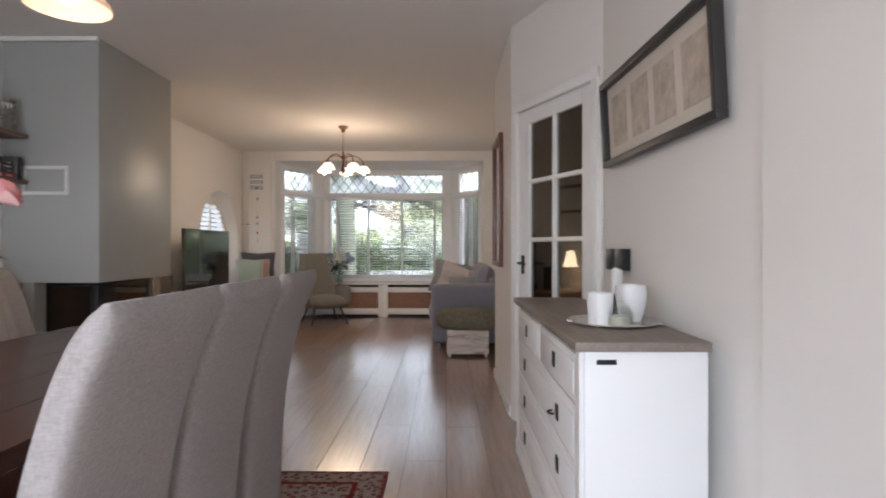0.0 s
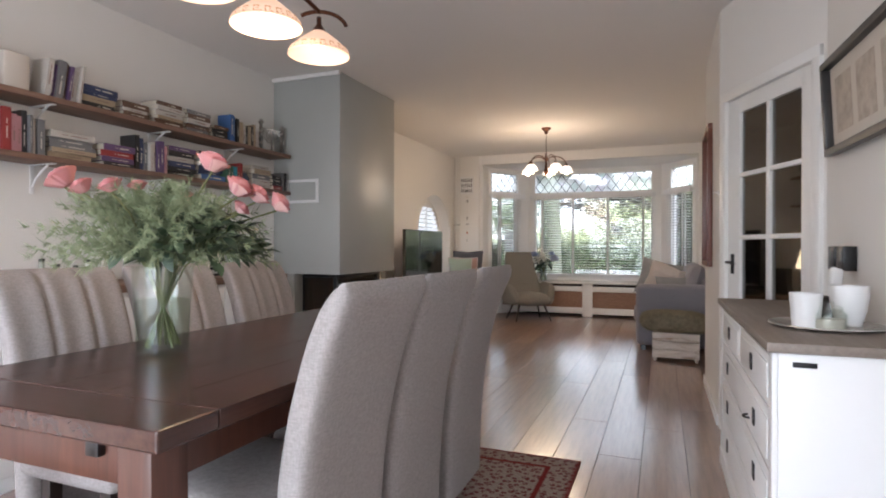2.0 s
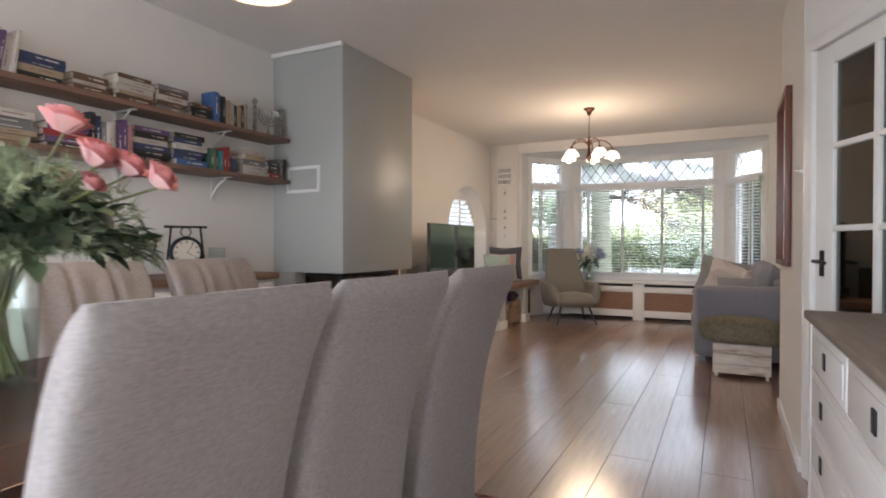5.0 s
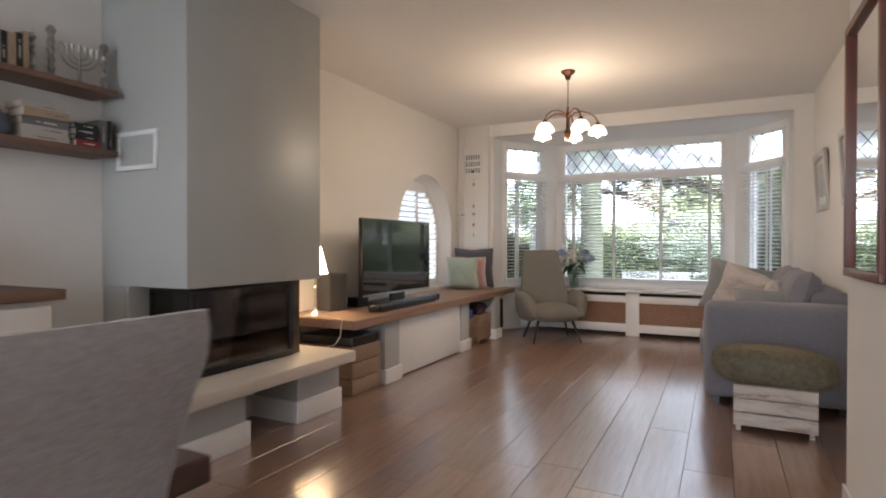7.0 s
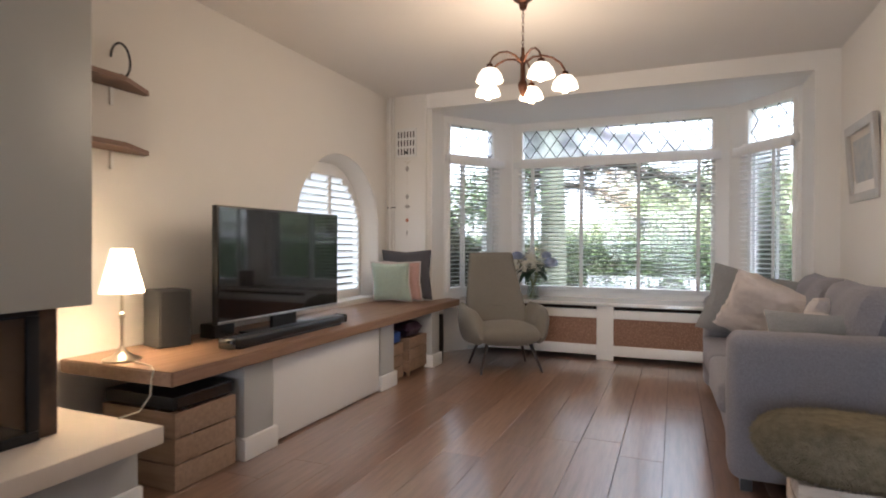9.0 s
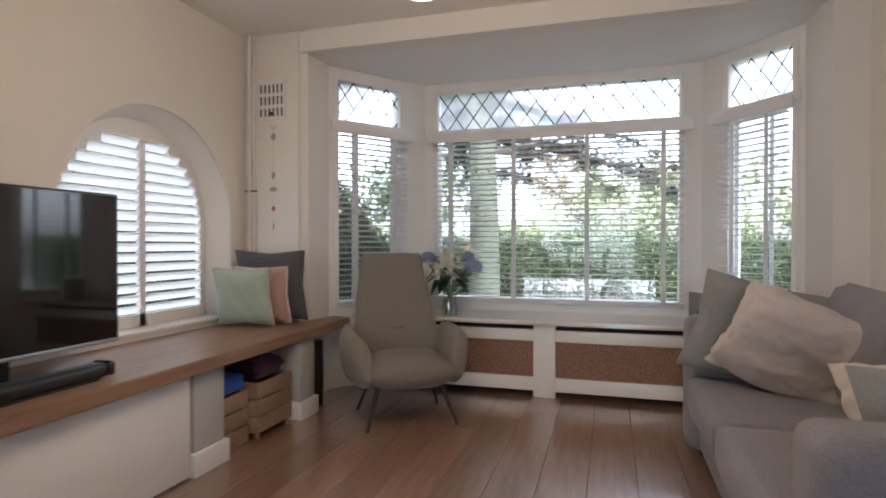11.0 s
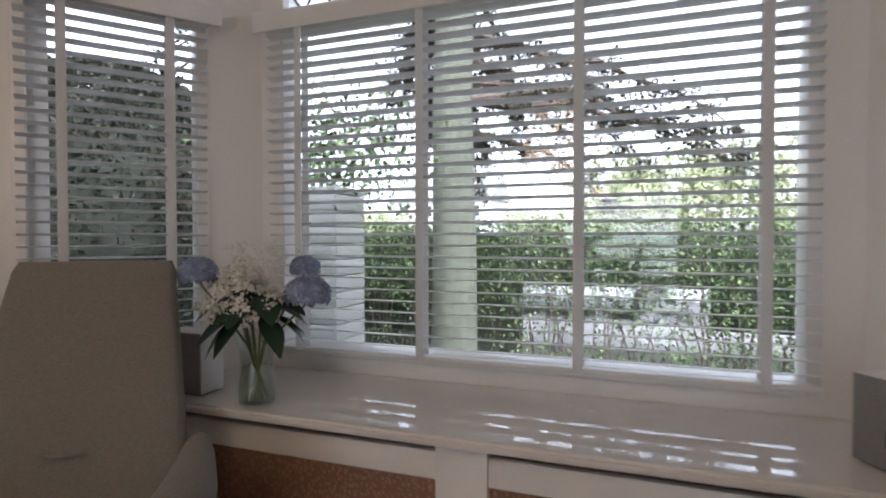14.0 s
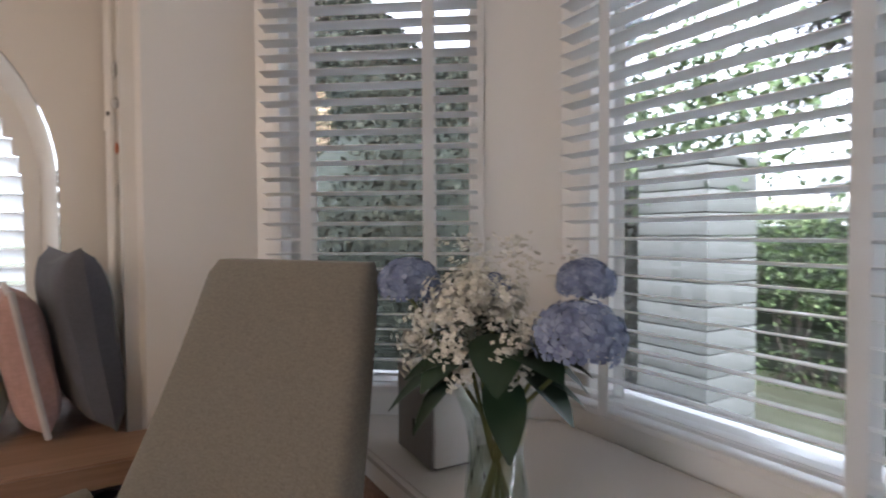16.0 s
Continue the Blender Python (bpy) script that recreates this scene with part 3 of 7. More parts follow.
hearth = thing("hearth_bench", "long beige stone hearth bench on grey plinths", "hearth")
part("slab", boxed(LEFT + 0.002, -1.695, 3.51, 5.015, 0.325, 0.40, 0.008), M_HEARTH, hearth)
for y0, y1, x1 in ((3.72, 4.15, -1.83), (4.58, 5.0, -1.83)):
    part("plinth", boxed(LEFT + 0.002, x1, y0, y1, 0.0, 0.324), M_GREY, hearth)
    part("baseboard", boxed(LEFT + 0.003, x1 + 0.02, y0 - 0.02, y1 + (0.02 if y1 < 4.5 else 0.01), 0.0, 0.135, 0.004), M_SATIN, hearth)
part("plinth_back", boxed(LEFT + 0.002, -2.2, 4.15, 4.58, 0.0, 0.324), M_GREY, hearth)

# ---- bench ----
bench = thing("media_bench", "long light oak slab bench on grey piers", "bench")
bm = prism(B(), [(LEFT + 0.002, 5.14), (-1.795, 5.14), (-1.84, 8.74), (-1.99, 8.79), (-2.047, 8.52), (-2.047, 8.447), (LEFT + 0.002, 8.447)], 0.51, 0.575)
bmesh.ops.bevel(bm, geom=[e for e in bm.edges], offset=0.006, segments=2, affect="EDGES")
part("slab", bm, M_BENCH, bench)
for y0, y1, x1 in ((5.66, 5.885, -1.87), (7.15, 7.37, -1.885), (8.07, 8.25, -1.86)):
    part("pier", boxed(LEFT + 0.002, x1, y0, y1, 0.0, 0.509, 0.003), M_GREY, bench)
    part("baseboard", boxed(LEFT + 0.003, x1 + 0.022, y0 - 0.018, y1 + 0.018, 0.0, 0.115, 0.004), M_SATIN, bench)
part("front_panel", boxed(-1.905, -1.885, 5.905, 7.128, 0.012, 0.505, 0.003), M_SATIN, bench, "plain white panel")


def slatted_crate(name, label, w, d, h, mat, rows=3, legs=0.0, m=None, group="", slots=True):
    """A wooden crate: boards with gaps round four corner posts."""
    c = thing(name, label, "crate", m, group)
    bh = (h - legs) / rows
    for i in range(rows):
        z0, z1 = legs + i * bh + 0.004, legs + (i + 1) * bh - 0.004
        for y in (-d / 2, d / 2 - 0.012):
            part("board", boxed(-w / 2, w / 2, y, y + 0.012, z0, z1, 0.002), mat, c)
        for x in (-w / 2 + 0.001, w / 2 - 0.013):
            part("board", boxed(x, x + 0.012, -d / 2 + 0.012, d / 2 - 0.012, z0, z1, 0.002), mat, c)
    for x in (-1, 1):
        for y in (-1, 1):
            px, py = x * (w / 2 - 0.028), y * (d / 2 - 0.026)
            part("post", boxed(px - 0.013, px + 0.013, py - 0.013, py + 0.013, 0.0, h - 0.004), mat, c)
    part("bottom", boxed(-w / 2 + 0.014, w / 2 - 0.014, -d / 2 + 0.013, d / 2 - 0.013, legs + 0.004, legs + 0.014), mat, c)
    return c


M_PINE = wood("pale_pine", [(0.3, (0.26, 0.175, 0.12)), (0.6, (0.36, 0.25, 0.175)), (0.85, (0.45, 0.33, 0.24))], 1, 0.7, 1.0, 0.2)
k = Mat("whitewashed_pine", 0.75)
g = k.noise(3.0, 8, 0.7, (2.0, 14, 14))
k.colour(k.mix(k.ramp(k.noise(9, 6, 0.7, (0.5, 2, 2)), [(0.55, (0, 0, 0)), (0.68, (1, 1, 1))]), k.ramp(g, [(0.3, (0.50, 0.44, 0.38)), (0.7, (0.70, 0.64, 0.58))]), (0.33, 0.24, 0.17)))
k.bump(g, 0.3, 0.002)
M_WASHED = k.m
slatted_crate("storage_crate", "pale pine slatted crate under the bench end", 0.38, 0.48, 0.365, M_PINE, 3, 0, pose(-2.12, 5.42, 0, 0, 0, 90), "bench crates")
slatted_crate("storage_crate", "pale pine crate filled to the brim", 0.24, 0.34, 0.30, M_PINE, 3, 0, pose(-2.11, 7.53, 0, 0, 0, 90), "bench crates")
slatted_crate("storage_crate", "pale pine crate on small casters", 0.36, 0.36, 0.33, M_PINE, 3, 0.035, pose(-2.07, 7.84, 0, 0, 0, 90), "bench crates")
M_BLUE = plain("blue_plastic", (0.03, 0.10, 0.42), 0.4)
M_PLUM = fabric("plum_cloth", (0.07, 0.035, 0.065), None, 500)
tagged(link_mesh("storage_tray", boxed(-2.27, -1.95, 7.43, 7.63, 0.302, 0.395, 0.02), M_BLUE, None, True), "blue plastic tray on a pine crate", "tray")
bm = pillow(B(), 0.32, 0.30, 0.14, 10, 0.1, 5, pose(-2.07, 7.84, 0.385, 90, 0, 0))
tagged(link_mesh("folded_blanket", bm, M_PLUM, None, True), "dark plum cloth lying on a pine crate", "blanket")
box_dark = thing("media_box", "flat black media player on a crate", "media player")
part("case", boxed(-2.36, -1.90, 5.24, 5.62, 0.367, 0.43, 0.006), M_BLACK, box_dark)
part("front", boxed(-1.90, -1.897, 5.26, 5.60, 0.375, 0.422), M_SCREEN, box_dark)
# near-black upright cylinder in the dark slot beside the last pier
bm = lathe(B(), [(0.0, 0.0), (0.045, 0.0), (0.05, 0.2), (0.045, 0.45), (0.0, 0.455)], 12, (-1.93, 8.40, 0.0))
tagged(link_mesh("rolled_mat", bm, M_BLACK, None, True), "dark upright cylinder standing behind the bench", "rolled mat")

# ---- television and what stands on the bench ----
tv = thing("television", "large flat black television on the bench", "television", pose(-2.185, 6.385, 0.575, 0, 0, 90))
part("bezel", boxed(-0.608, 0.608, -0.012, 0.028, 0.098, 0.782, 0.006), M_BLACK, tv)
part("screen", boxed(-0.597, 0.597, -0.0145, -0.0121, 0.118, 0.771), M_SCREEN, tv, "dark glossy screen")
part("chin", boxed(-0.60, 0.60, -0.0155, -0.0121, 0.100, 0.115, 0.001), plain("silver_strip", (0.5, 0.5, 0.5), 0.35, 0.9), tv)
part("neck", boxed(-0.12, 0.12, 0.0, 0.025, 0.016, 0.10), M_BLACK, tv)
part("foot", boxed(-0.30, 0.30, -0.10, 0.12, 0.0, 0.016, 0.005), M_BLACK, tv)
bar = thing("soundbar", "long black soundbar in front of the television", "soundbar", pose(-1.965, 6.18, 0.575, 0, 0, 91.5))
part("body", boxed(-0.54, 0.54, -0.048, 0.048, 0.010, 0.066, 0.016, 3), M_BLACK, bar)
part("base", boxed(-0.5, 0.5, -0.04, 0.04, 0.0, 0.0099), M_BLACK, bar)
part("end_cap", boxed(-0.575, -0.541, -0.05, 0.05, 0.008, 0.068, 0.014, 3), M_SCREEN, bar)
part("end_cap", boxed(0.541, 0.575, -0.05, 0.05, 0.008, 0.068, 0.014, 3), M_SCREEN, bar)
M_BRUSH = plain("brushed_nickel", (0.55, 0.50, 0.42), 0.28, 1.0, amount=0.1)
M_SHADE = glow("lit_fabric_shade", (1.0, 0.72, 0.42), 0.9)
lamp = thing("table_lamp", "small lit table lamp with a cream cone shade", "lamp", pose(-2.24, 5.245, 0.575))
part("base", lathe(B(), [(0, 0), (0.085, 0), (0.085, 0.008), (0.05, 0.02), (0.02, 0.045), (0.009, 0.07), (0, 0.072)], 28), M_BRUSH, lamp)
part("stem", lathe(B(), [(0, 0.06), (0.008, 0.06), (0.008, 0.20), (0.013, 0.205), (0.013, 0.225), (0.007, 0.23), (0.007, 0.36), (0, 0.36)], 14), M_BRUSH, lamp)
part("shade", lathe(B(), [(0.098, 0.325), (0.046, 0.535), (0.044, 0.535), (0.096, 0.325)], 32), M_SHADE, lamp, "lit cream shade")
lamp_light("table_bulb", "POINT", pose(-2.24, 5.245, 1.0), 0.7, WARM, 0.03)
spk = thing("loudspeaker", "small dark grey loudspeaker on the bench", "loudspeaker", pose(-2.36, 5.62, 0.575, 0, 0, 75))
M_DGREY = plain("dark_grey_cloth", (0.06, 0.06, 0.063), 0.8)
part("cabinet", boxed(-0.09, 0.09, -0.07, 0.11, 0, 0.31, 0.006), M_DGREY, spk)
part("grille", boxed(-0.082, 0.082, -0.078, -0.0705, 0.008, 0.302, 0.003), fabric("speaker_cloth", (0.05, 0.05, 0.052), None, 900), spk)
router = thing("router", "small black network box with cables", "router", pose(-2.34, 5.95, 0.575))
part("case", boxed(-0.06, 0.06, -0.08, 0.08, 0, 0.085, 0.006), M_BLACK, router)
part("cable", tube(B(), [(0.06, 0.02, 0.02), (0.14, 0.08, 0.006), (0.2, 0.2, 0.006), (0.16, 0.36, 0.006), (0.1, 0.5, 0.006)], 0.004, 6), M_BLACK, router)
part("cable", tube(B(), [(0.06, -0.02, 0.03), (0.13, 0.0, 0.006), (0.22, 0.12, 0.006), (0.26, 0.3, 0.006), (0.2, 0.45, 0.006)], 0.004, 6), M_BLACK, router)
M_CABLE = plain("cream_cable", (0.6, 0.55, 0.45), 0.5)
tagged(link_mesh("lamp_cable", tube(B(), [(-2.15, 5.23, 0.581), (-1.98, 5.19, 0.58), (-1.90, 5.135, 0.576), (-1.905, 5.128, 0.54), (-1.91, 5.128, 0.47), (-1.92, 5.08, 0.41), (-1.93, 4.99, 0.405)], 0.004, 6), M_CABLE, None, True), "cream lamp cable hanging over the bench edge", "cable")


def cushion(label, w, h, d, mat, m, trim=None, seed=0, pinch=0.1):
    c = thing("cushion", label, "cushion", m)
    part("cover", pillow(B(), w, h, d, 16, pinch, seed), mat, c)
    if trim:
        rim = []
        for a, b in (((-1, -1), (1, -1)), ((1, -1), (1, 1)), ((1, 1), (-1, 1)), ((-1, 1), (-1, -1))):
            for i in range(8):
                u, v = a[0] + (b[0] - a[0]) * i / 8, a[1] + (b[1] - a[1]) * i / 8
                rim.append((u * w / 2 * (1 - pinch * (1 - abs(v)) * abs(u) ** 4), 0, v * h / 2 * (1 - pinch * (1 - abs(u)) * abs(v) ** 4)))
        rim.append(rim[0])
        part("piping", tube(B(), rim, 0.009, 6, cap=False), trim, c, "cream fringed edge")
    return c


def crumpled(label, w, h, d, mat, m, seed):
    """A soft cushion with creases, lumps and a frilled edge."""
    c = thing("cushion", label, "cushion", m)
    bm = pillow(B(), w, h, d, 40, 0.06, seed)
    o = Vector((seed * 3.7, seed * 1.3, 0))
    for v in bm.verts:
        x, z = v.co.x / w * 2, v.co.z / h * 2
        rim = max(abs(x), abs(z))
        n = noise.noise(Vector((v.co.x * 9, v.co.z * 9, 2.0)) + o)
        f = noise.noise(Vector((v.co.x * 24, v.co.z * 24, 5.0)) + o)
        crease = 1 - abs(noise.noise(Vector((v.co.x * 10, v.co.z * 12, 9.0)) + o)) * 2
        side = math.copysign(1, v.co.y) if abs(v.co.y) > 1e-5 else 0
        v.co.y += side * (0.020 * n + 0.008 * f - 0.007 * max(0, crease - 0.55) * 2) * (1.2 - rim * 0.6)
        if rim > 0.9:
            v.co.y += 0.022 * noise.noise(Vector((v.co.x * 16, v.co.z * 16, 1.0)) + o)
            v.co.x *= 1 + 0.05 * f
            v.co.z *= 1 + 0.06 * noise.noise(Vector((v.co.x * 14, v.co.z * 14, 7.0)) + o)
    bmesh.ops.recalc_face_normals(bm, faces=bm.faces[:])
    part("cover", bm, mat, c)
    return c


M_MINT = fabric("mint_linen", (0.43, 0.52, 0.44), None, 500)
M_PINK = fabric("dusty_pink_linen", (0.50, 0.31, 0.27), None, 500)
M_CHAR = fabric("charcoal_cotton", (0.10, 0.10, 0.115), None, 700)
k = Mat("cream_wool", 1.0, 0, 0.15)
k.colour(k.mix(k.noise(38, 4), (0.47, 0.425, 0.405), (0.575, 0.53, 0.51)))
k.bump(k.math("ADD", k.noise(45, 5, 0.65), k.math("MULTIPLY", k.noise(260, 3), 0.5)), 0.5, 0.005)
M_CREAM = k.m
M_CGREY = fabric("grey_cotton", (0.27, 0.275, 0.285), None, 800)
cushion("mint green cushion with cream fringe leaning on others", 0.385, 0.385, 0.13, M_MINT, pose(-2.285, 8.075, 0.78, 12, 0, 8), M_CREAM, 1)
cushion("dusty pink cushion with cream fringe", 0.385, 0.385, 0.12, M_PINK, pose(-2.235, 8.205, 0.78, 10, 0, 10), M_CREAM, 2)
cushion("large charcoal cushion against the wall", 0.50, 0.50, 0.14, M_CHAR, pose(-2.245, 8.335, 0.835, 8, 0, 13), None, 3)

# ---- arched window with shutters ----
arch = thing("window_4", "arched window with white louvred shutters", "window")
arch["kind"] = "structure"
bm = B()
o1, o2 = arch_outline(ARCH_R - 0.004), arch_outline(0.575)
for a, b in zip(range(len(o1)), range(1, len(o1))):
    vs = [bm.verts.new(p) for p in ((LEFT - 0.012, *o1[a]), (LEFT - 0.012, *o1[b]), (LEFT - 0.19, *o2[b]), (LEFT - 0.19, *o2[a]))]
    bm.faces.new(vs)
bmesh.ops.remove_doubles(bm, verts=bm.verts[:], dist=0.0005)
bmesh.ops.recalc_face_normals(bm, faces=bm.faces[:])
part("reveal", bm, M_TRIM, arch)
part("window_sill", boxed(LEFT - 0.19, LEFT + 0.012, ARCH_Y - 0.63, ARCH_Y + 0.63, 0.601, 0.625, 0.004), M_TRIM, arch)
SX = LEFT - 0.17
part("centre_stile", boxed(SX - 0.015, SX + 0.015, ARCH_Y + 0.01, ARCH_Y + 0.055, 0.625, 1.76), M_TRIM, arch)
part("bottom_rail", boxed(SX - 0.015, SX + 0.015, ARCH_Y - 0.575, ARCH_Y + 0.575, 0.626, 0.70), M_TRIM, arch)
filler = B()
nrow = 17
for side in (-1, 1):
    for i in range(nrow):
        z = 0.73 + i * 0.0625
        top = z + 0.035 - ARCH_S
        half = 0.535 if top < 0 else math.sqrt(max(0.0, 0.535 ** 2 - top ** 2))
        inner = 0.012 if side < 0 else 0.055
        if half - inner > 0.04:
            y0, y1 = sorted((ARCH_Y + (side * inner if side > 0 else 0.01), ARCH_Y + side * half))
            bm = boxed(-0.032, 0.032, y0, y1, -0.004, 0.004)
            ob = part("louvre", bm, M_LOUVRE, arch, smooth=False)
            ob.matrix_basis = pose(SX, 0, z, 0, -46, 0)
        y0, y1 = sorted((ARCH_Y + side * max(half, 0.0), ARCH_Y + side * 0.585))
        box(filler, SX - 0.012, SX + 0.01, y0, y1, z - 0.0312, z + 0.0312)
box(filler, SX - 0.012, SX + 0.01, ARCH_Y - 0.36, ARCH_Y + 0.36, 1.762, 1.87)
part("shutter_frame", filler, M_TRIM, arch)

# ---- armchair ----
M_LEG = plain("dark_walnut_leg", (0.035, 0.022, 0.018), 0.4)
chair = thing("armchair", "sage grey upholstered lounge armchair on dark splayed legs", "armchair", pose(-1.24, 8.32, 0, 0, 0, 32))


def lounge_back(u, v):
    """Upright shell: v from seat to top, u round the section."""
    a = 2 * math.pi * u
    w = 0.345 - 0.125 * v ** 0.8
    t = 0.075 - 0.03 * v
    y = 0.25 + 0.27 * v + 0.02 * math.sin(math.pi * v)
    z = 0.30 + 0.757 * v
    c, s = math.cos(a), math.sin(a)
    px = w * math.copysign(abs(c) ** 0.35, c)
    py = t * math.copysign(abs(s) ** 0.6, s) - 0.05 * (px / w) ** 2 * (1 - v)
    if v > 0.985:
        px, py = px * 0.965, py * 0.6
    return Vector((px, y + py, z))


part("backrest", slab(B(), 36, 26, lounge_back), M_ARM, chair)


def lounge_seat(u, v):
    a = 2 * math.pi * u
    c, s = math.cos(a), math.sin(a)
    k = (math.sin(math.pi * min(max(v, 0.001), 0.999))) ** 0.30
    px = 0.295 * k * math.copysign(abs(c) ** 0.55, c)
    py = -0.06 + 0.27 * k * math.copysign(abs(s) ** 0.6, s)
    z = 0.225 + 0.205 * v - 0.05 * max(0.0, py) + (0.02 * (1 - (px / 0.3) ** 2) if v > 0.5 else 0)
    return Vector((px, py, z))


part("seat", slab(B(), 36, 12, lounge_seat), M_ARM, chair, "rounded seat cushion")
for sgn in (-1, 1):
    def wing(u, v, sgn=sgn):
        """v runs from the backrest forward and down to the seat front."""
        a = 2 * math.pi * u
        y = 0.27 - 0.53 * v
        top = 0.585 - 0.03 * v - 0.13 * (max(0.0, v - 0.65) / 0.35) ** 2
        low = 0.22 + 0.03 * v
        mid, h = (top + low) / 2, (top - low) / 2
        t = 0.058 + 0.022 * math.sin(math.pi * v)
        x = 0.325 + 0.03 * math.sin(math.pi * min(1, v * 1.1)) - 0.03 * v
        c, s = math.cos(a), math.sin(a)
        kk = 1.0 if v < 0.8 else math.sqrt(max(0.12, 1 - ((v - 0.8) / 0.205) ** 2))
        zz = mid + h * kk * math.copysign(abs(s) ** 0.7, s)
        lean = 0.05 * (zz - 0.25) / 0.35
        return Vector((sgn * (x - 0.03 + lean + t * kk * c), y, zz))
    bm = slab(B(), 20, 18, wing)
    bmesh.ops.recalc_face_normals(bm, faces=bm.faces[:])
    part("armrest", bm, M_ARM, chair)
part("button", tube(B(), [(-0.055, 0.265, 0.555), (0, 0.255, 0.55), (0.055, 0.265, 0.555)], 0.005, 8), M_ARM, chair)
for x, y in ((-1, -1), (1, -1), (-1, 1), (1, 1)):
    part("leg", tube(B(), [(x * 0.20, y * 0.15, 0.25), (x * 0.28, y * 0.245 - 0.005, 0.0)], 0.017, 10, 0.010), M_LEG, chair)

# ---- sofa ----
sofa = thing("sofa", "blue-grey fabric sofa with loose seat and back cushions", "sofa")


def soft(bm, x0, x1, y0, y1, z0, z1, bev=0.05, puff=0.02, seed=0, cuts=9):
    """An upholstered block: bevelled, swollen and a little uneven."""
    box(bm, x0, x1, y0, y1, z0, z1, bev, 4)
    bmesh.ops.subdivide_edges(bm, edges=[e for e in bm.edges if e.calc_length() > 0.12], cuts=cuts, use_grid_fill=True)
    cx, cy, cz = (x0 + x1) / 2, (y0 + y1) / 2, (z0 + z1) / 2
    for v in bm.verts:
        u = Vector(((v.co.x - cx) / (x1 - x0) * 2, (v.co.y - cy) / (y1 - y0) * 2, (v.co.z - cz) / (z1 - z0) * 2))
        k = Vector((math.copysign(max(0, abs(u.x) - 0.8) * 5, u.x), math.copysign(max(0, abs(u.y) - 0.8) * 5, u.y), math.copysign(max(0, abs(u.z) - 0.8) * 5, u.z)))
        f = Vector(((1 - u.y ** 2) * (1 - u.z ** 2), (1 - u.x ** 2) * (1 - u.z ** 2), (1 - u.x ** 2) * (1 - u.y ** 2)))
        n = noise.noise(Vector(v.co) * 5 + Vector((seed * 7.3, 0, 0)))
        v.co += Vector((k.x * max(0, f.x), k.y * max(0, f.y), k.z * max(0, f.z))) * (puff + 0.012 * n)
    bmesh.ops.recalc_face_normals(bm, faces=bm.faces[:])
    return bm


part("base", soft(B(), 0.48, 1.35, 6.45, 8.06, 0.06, 0.30, 0.02, 0.0, 1), M_SOFA, sofa)
part("armrest", soft(B(), 0.445, 1.35, 6.24, 6.46, 0.05, 0.725, 0.055, 0.006, 2), M_SOFA, sofa)
part("armrest", soft(B(), 0.42, 1.35, 8.05, 8.26, 0.05, 0.745, 0.055, 0.006, 3), M_SOFA, sofa)
part("backrest", soft(B(), 1.12, 1.355, 6.44, 8.07, 0.28, 0.80, 0.05, 0.006, 4), M_SOFA, sofa)
for i, (a, b) in enumerate(((6.462, 7.25), (7.258, 8.045))):
    part("seat_cushion", soft(B(), 0.415, 1.13, a, b, 0.29, 0.445, 0.035, 0.022, 5 + i), M_SOFA, sofa)
    bm = pillow(B(), 0.78, 0.52, 0.24, 14, 0.05, 9 + i, pose(1.06, (a + b) / 2, 0.69, 0, 0, 90) @ pose(0, 0, 0, 14, 0, 0))
    part("back_cushion", bm, M_SOFA, sofa)
for x in (0.52, 1.28):
    for y in (6.30, 8.18):
        part("foot", boxed(x - 0.025, x + 0.025, y - 0.025, y + 0.025, 0.0, 0.055), M_BLACK, sofa)
cushion("large plain grey cushion against the sofa arm", 0.66, 0.52, 0.17, M_CGREY, pose(0.73, 7.90, 0.695, 16, 13, 6), None, 11)
crumpled("large crumpled cream cushion in front of the grey one", 0.64, 0.50, 0.17, M_CREAM, pose(0.82, 7.62, 0.655, 30, 24, -8), 12)
crumpled("crumpled cream cushion beside the sofa arm", 0.58, 0.46, 0.16, M_CREAM, pose(0.97, 6.76, 0.585, -38, 0, 8), 13)
cushion("grey cushion lying over the sofa arm side", 0.52, 0.40, 0.15, M_CGREY, pose(0.90, 6.60, 0.62, -24, 0, 3), None, 14)
crumpled("crumpled beige cushion in front of the back cushions", 0.46, 0.40, 0.14, M_CREAM, pose(0.98, 7.05, 0.66, 10, 0, 62), 15)

# pouf crate
slatted_crate("side_crate", "whitewashed slatted pine crate on small feet", 0.435, 0.30, 0.285, M_WASHED, 3, 0.03, pose(0.845, 5.83, 0, 0, 0, -2))
k = Mat("olive_sheepskin", 1.0, 0, 0.1)
k.colour(k.ramp(k.noise(30, 5), [(0.3, (0.20, 0.175, 0.12)), (0.7, (0.30, 0.265, 0.19))]))
k.bump(k.noise(160, 5), 1.0, 0.012)
M_FUR = k.m


def fur_pad(u, v):
    a, b = 2 * math.pi * u, math.pi * (v - 0.5)
    c, s = math.cos(a), math.sin(a)
    r = max(0.02, math.cos(b)) ** 0.27
    n = 1 + 0.06 * noise.noise(Vector((c * 2, s * 2, v * 3)))
    x = 0.335 * r * n * math.copysign(abs(c) ** 0.65, c)
    y = 0.21 * r * n * math.copysign(abs(s) ** 0.7, s)
    z = 0.388 + 0.103 * math.sin(b) * (1 - 0.16 * (x / 0.34) ** 2) - 0.03 * max(0, x / 0.335) ** 2
    return Vector((0.84 + x, 5.83 + y, z))


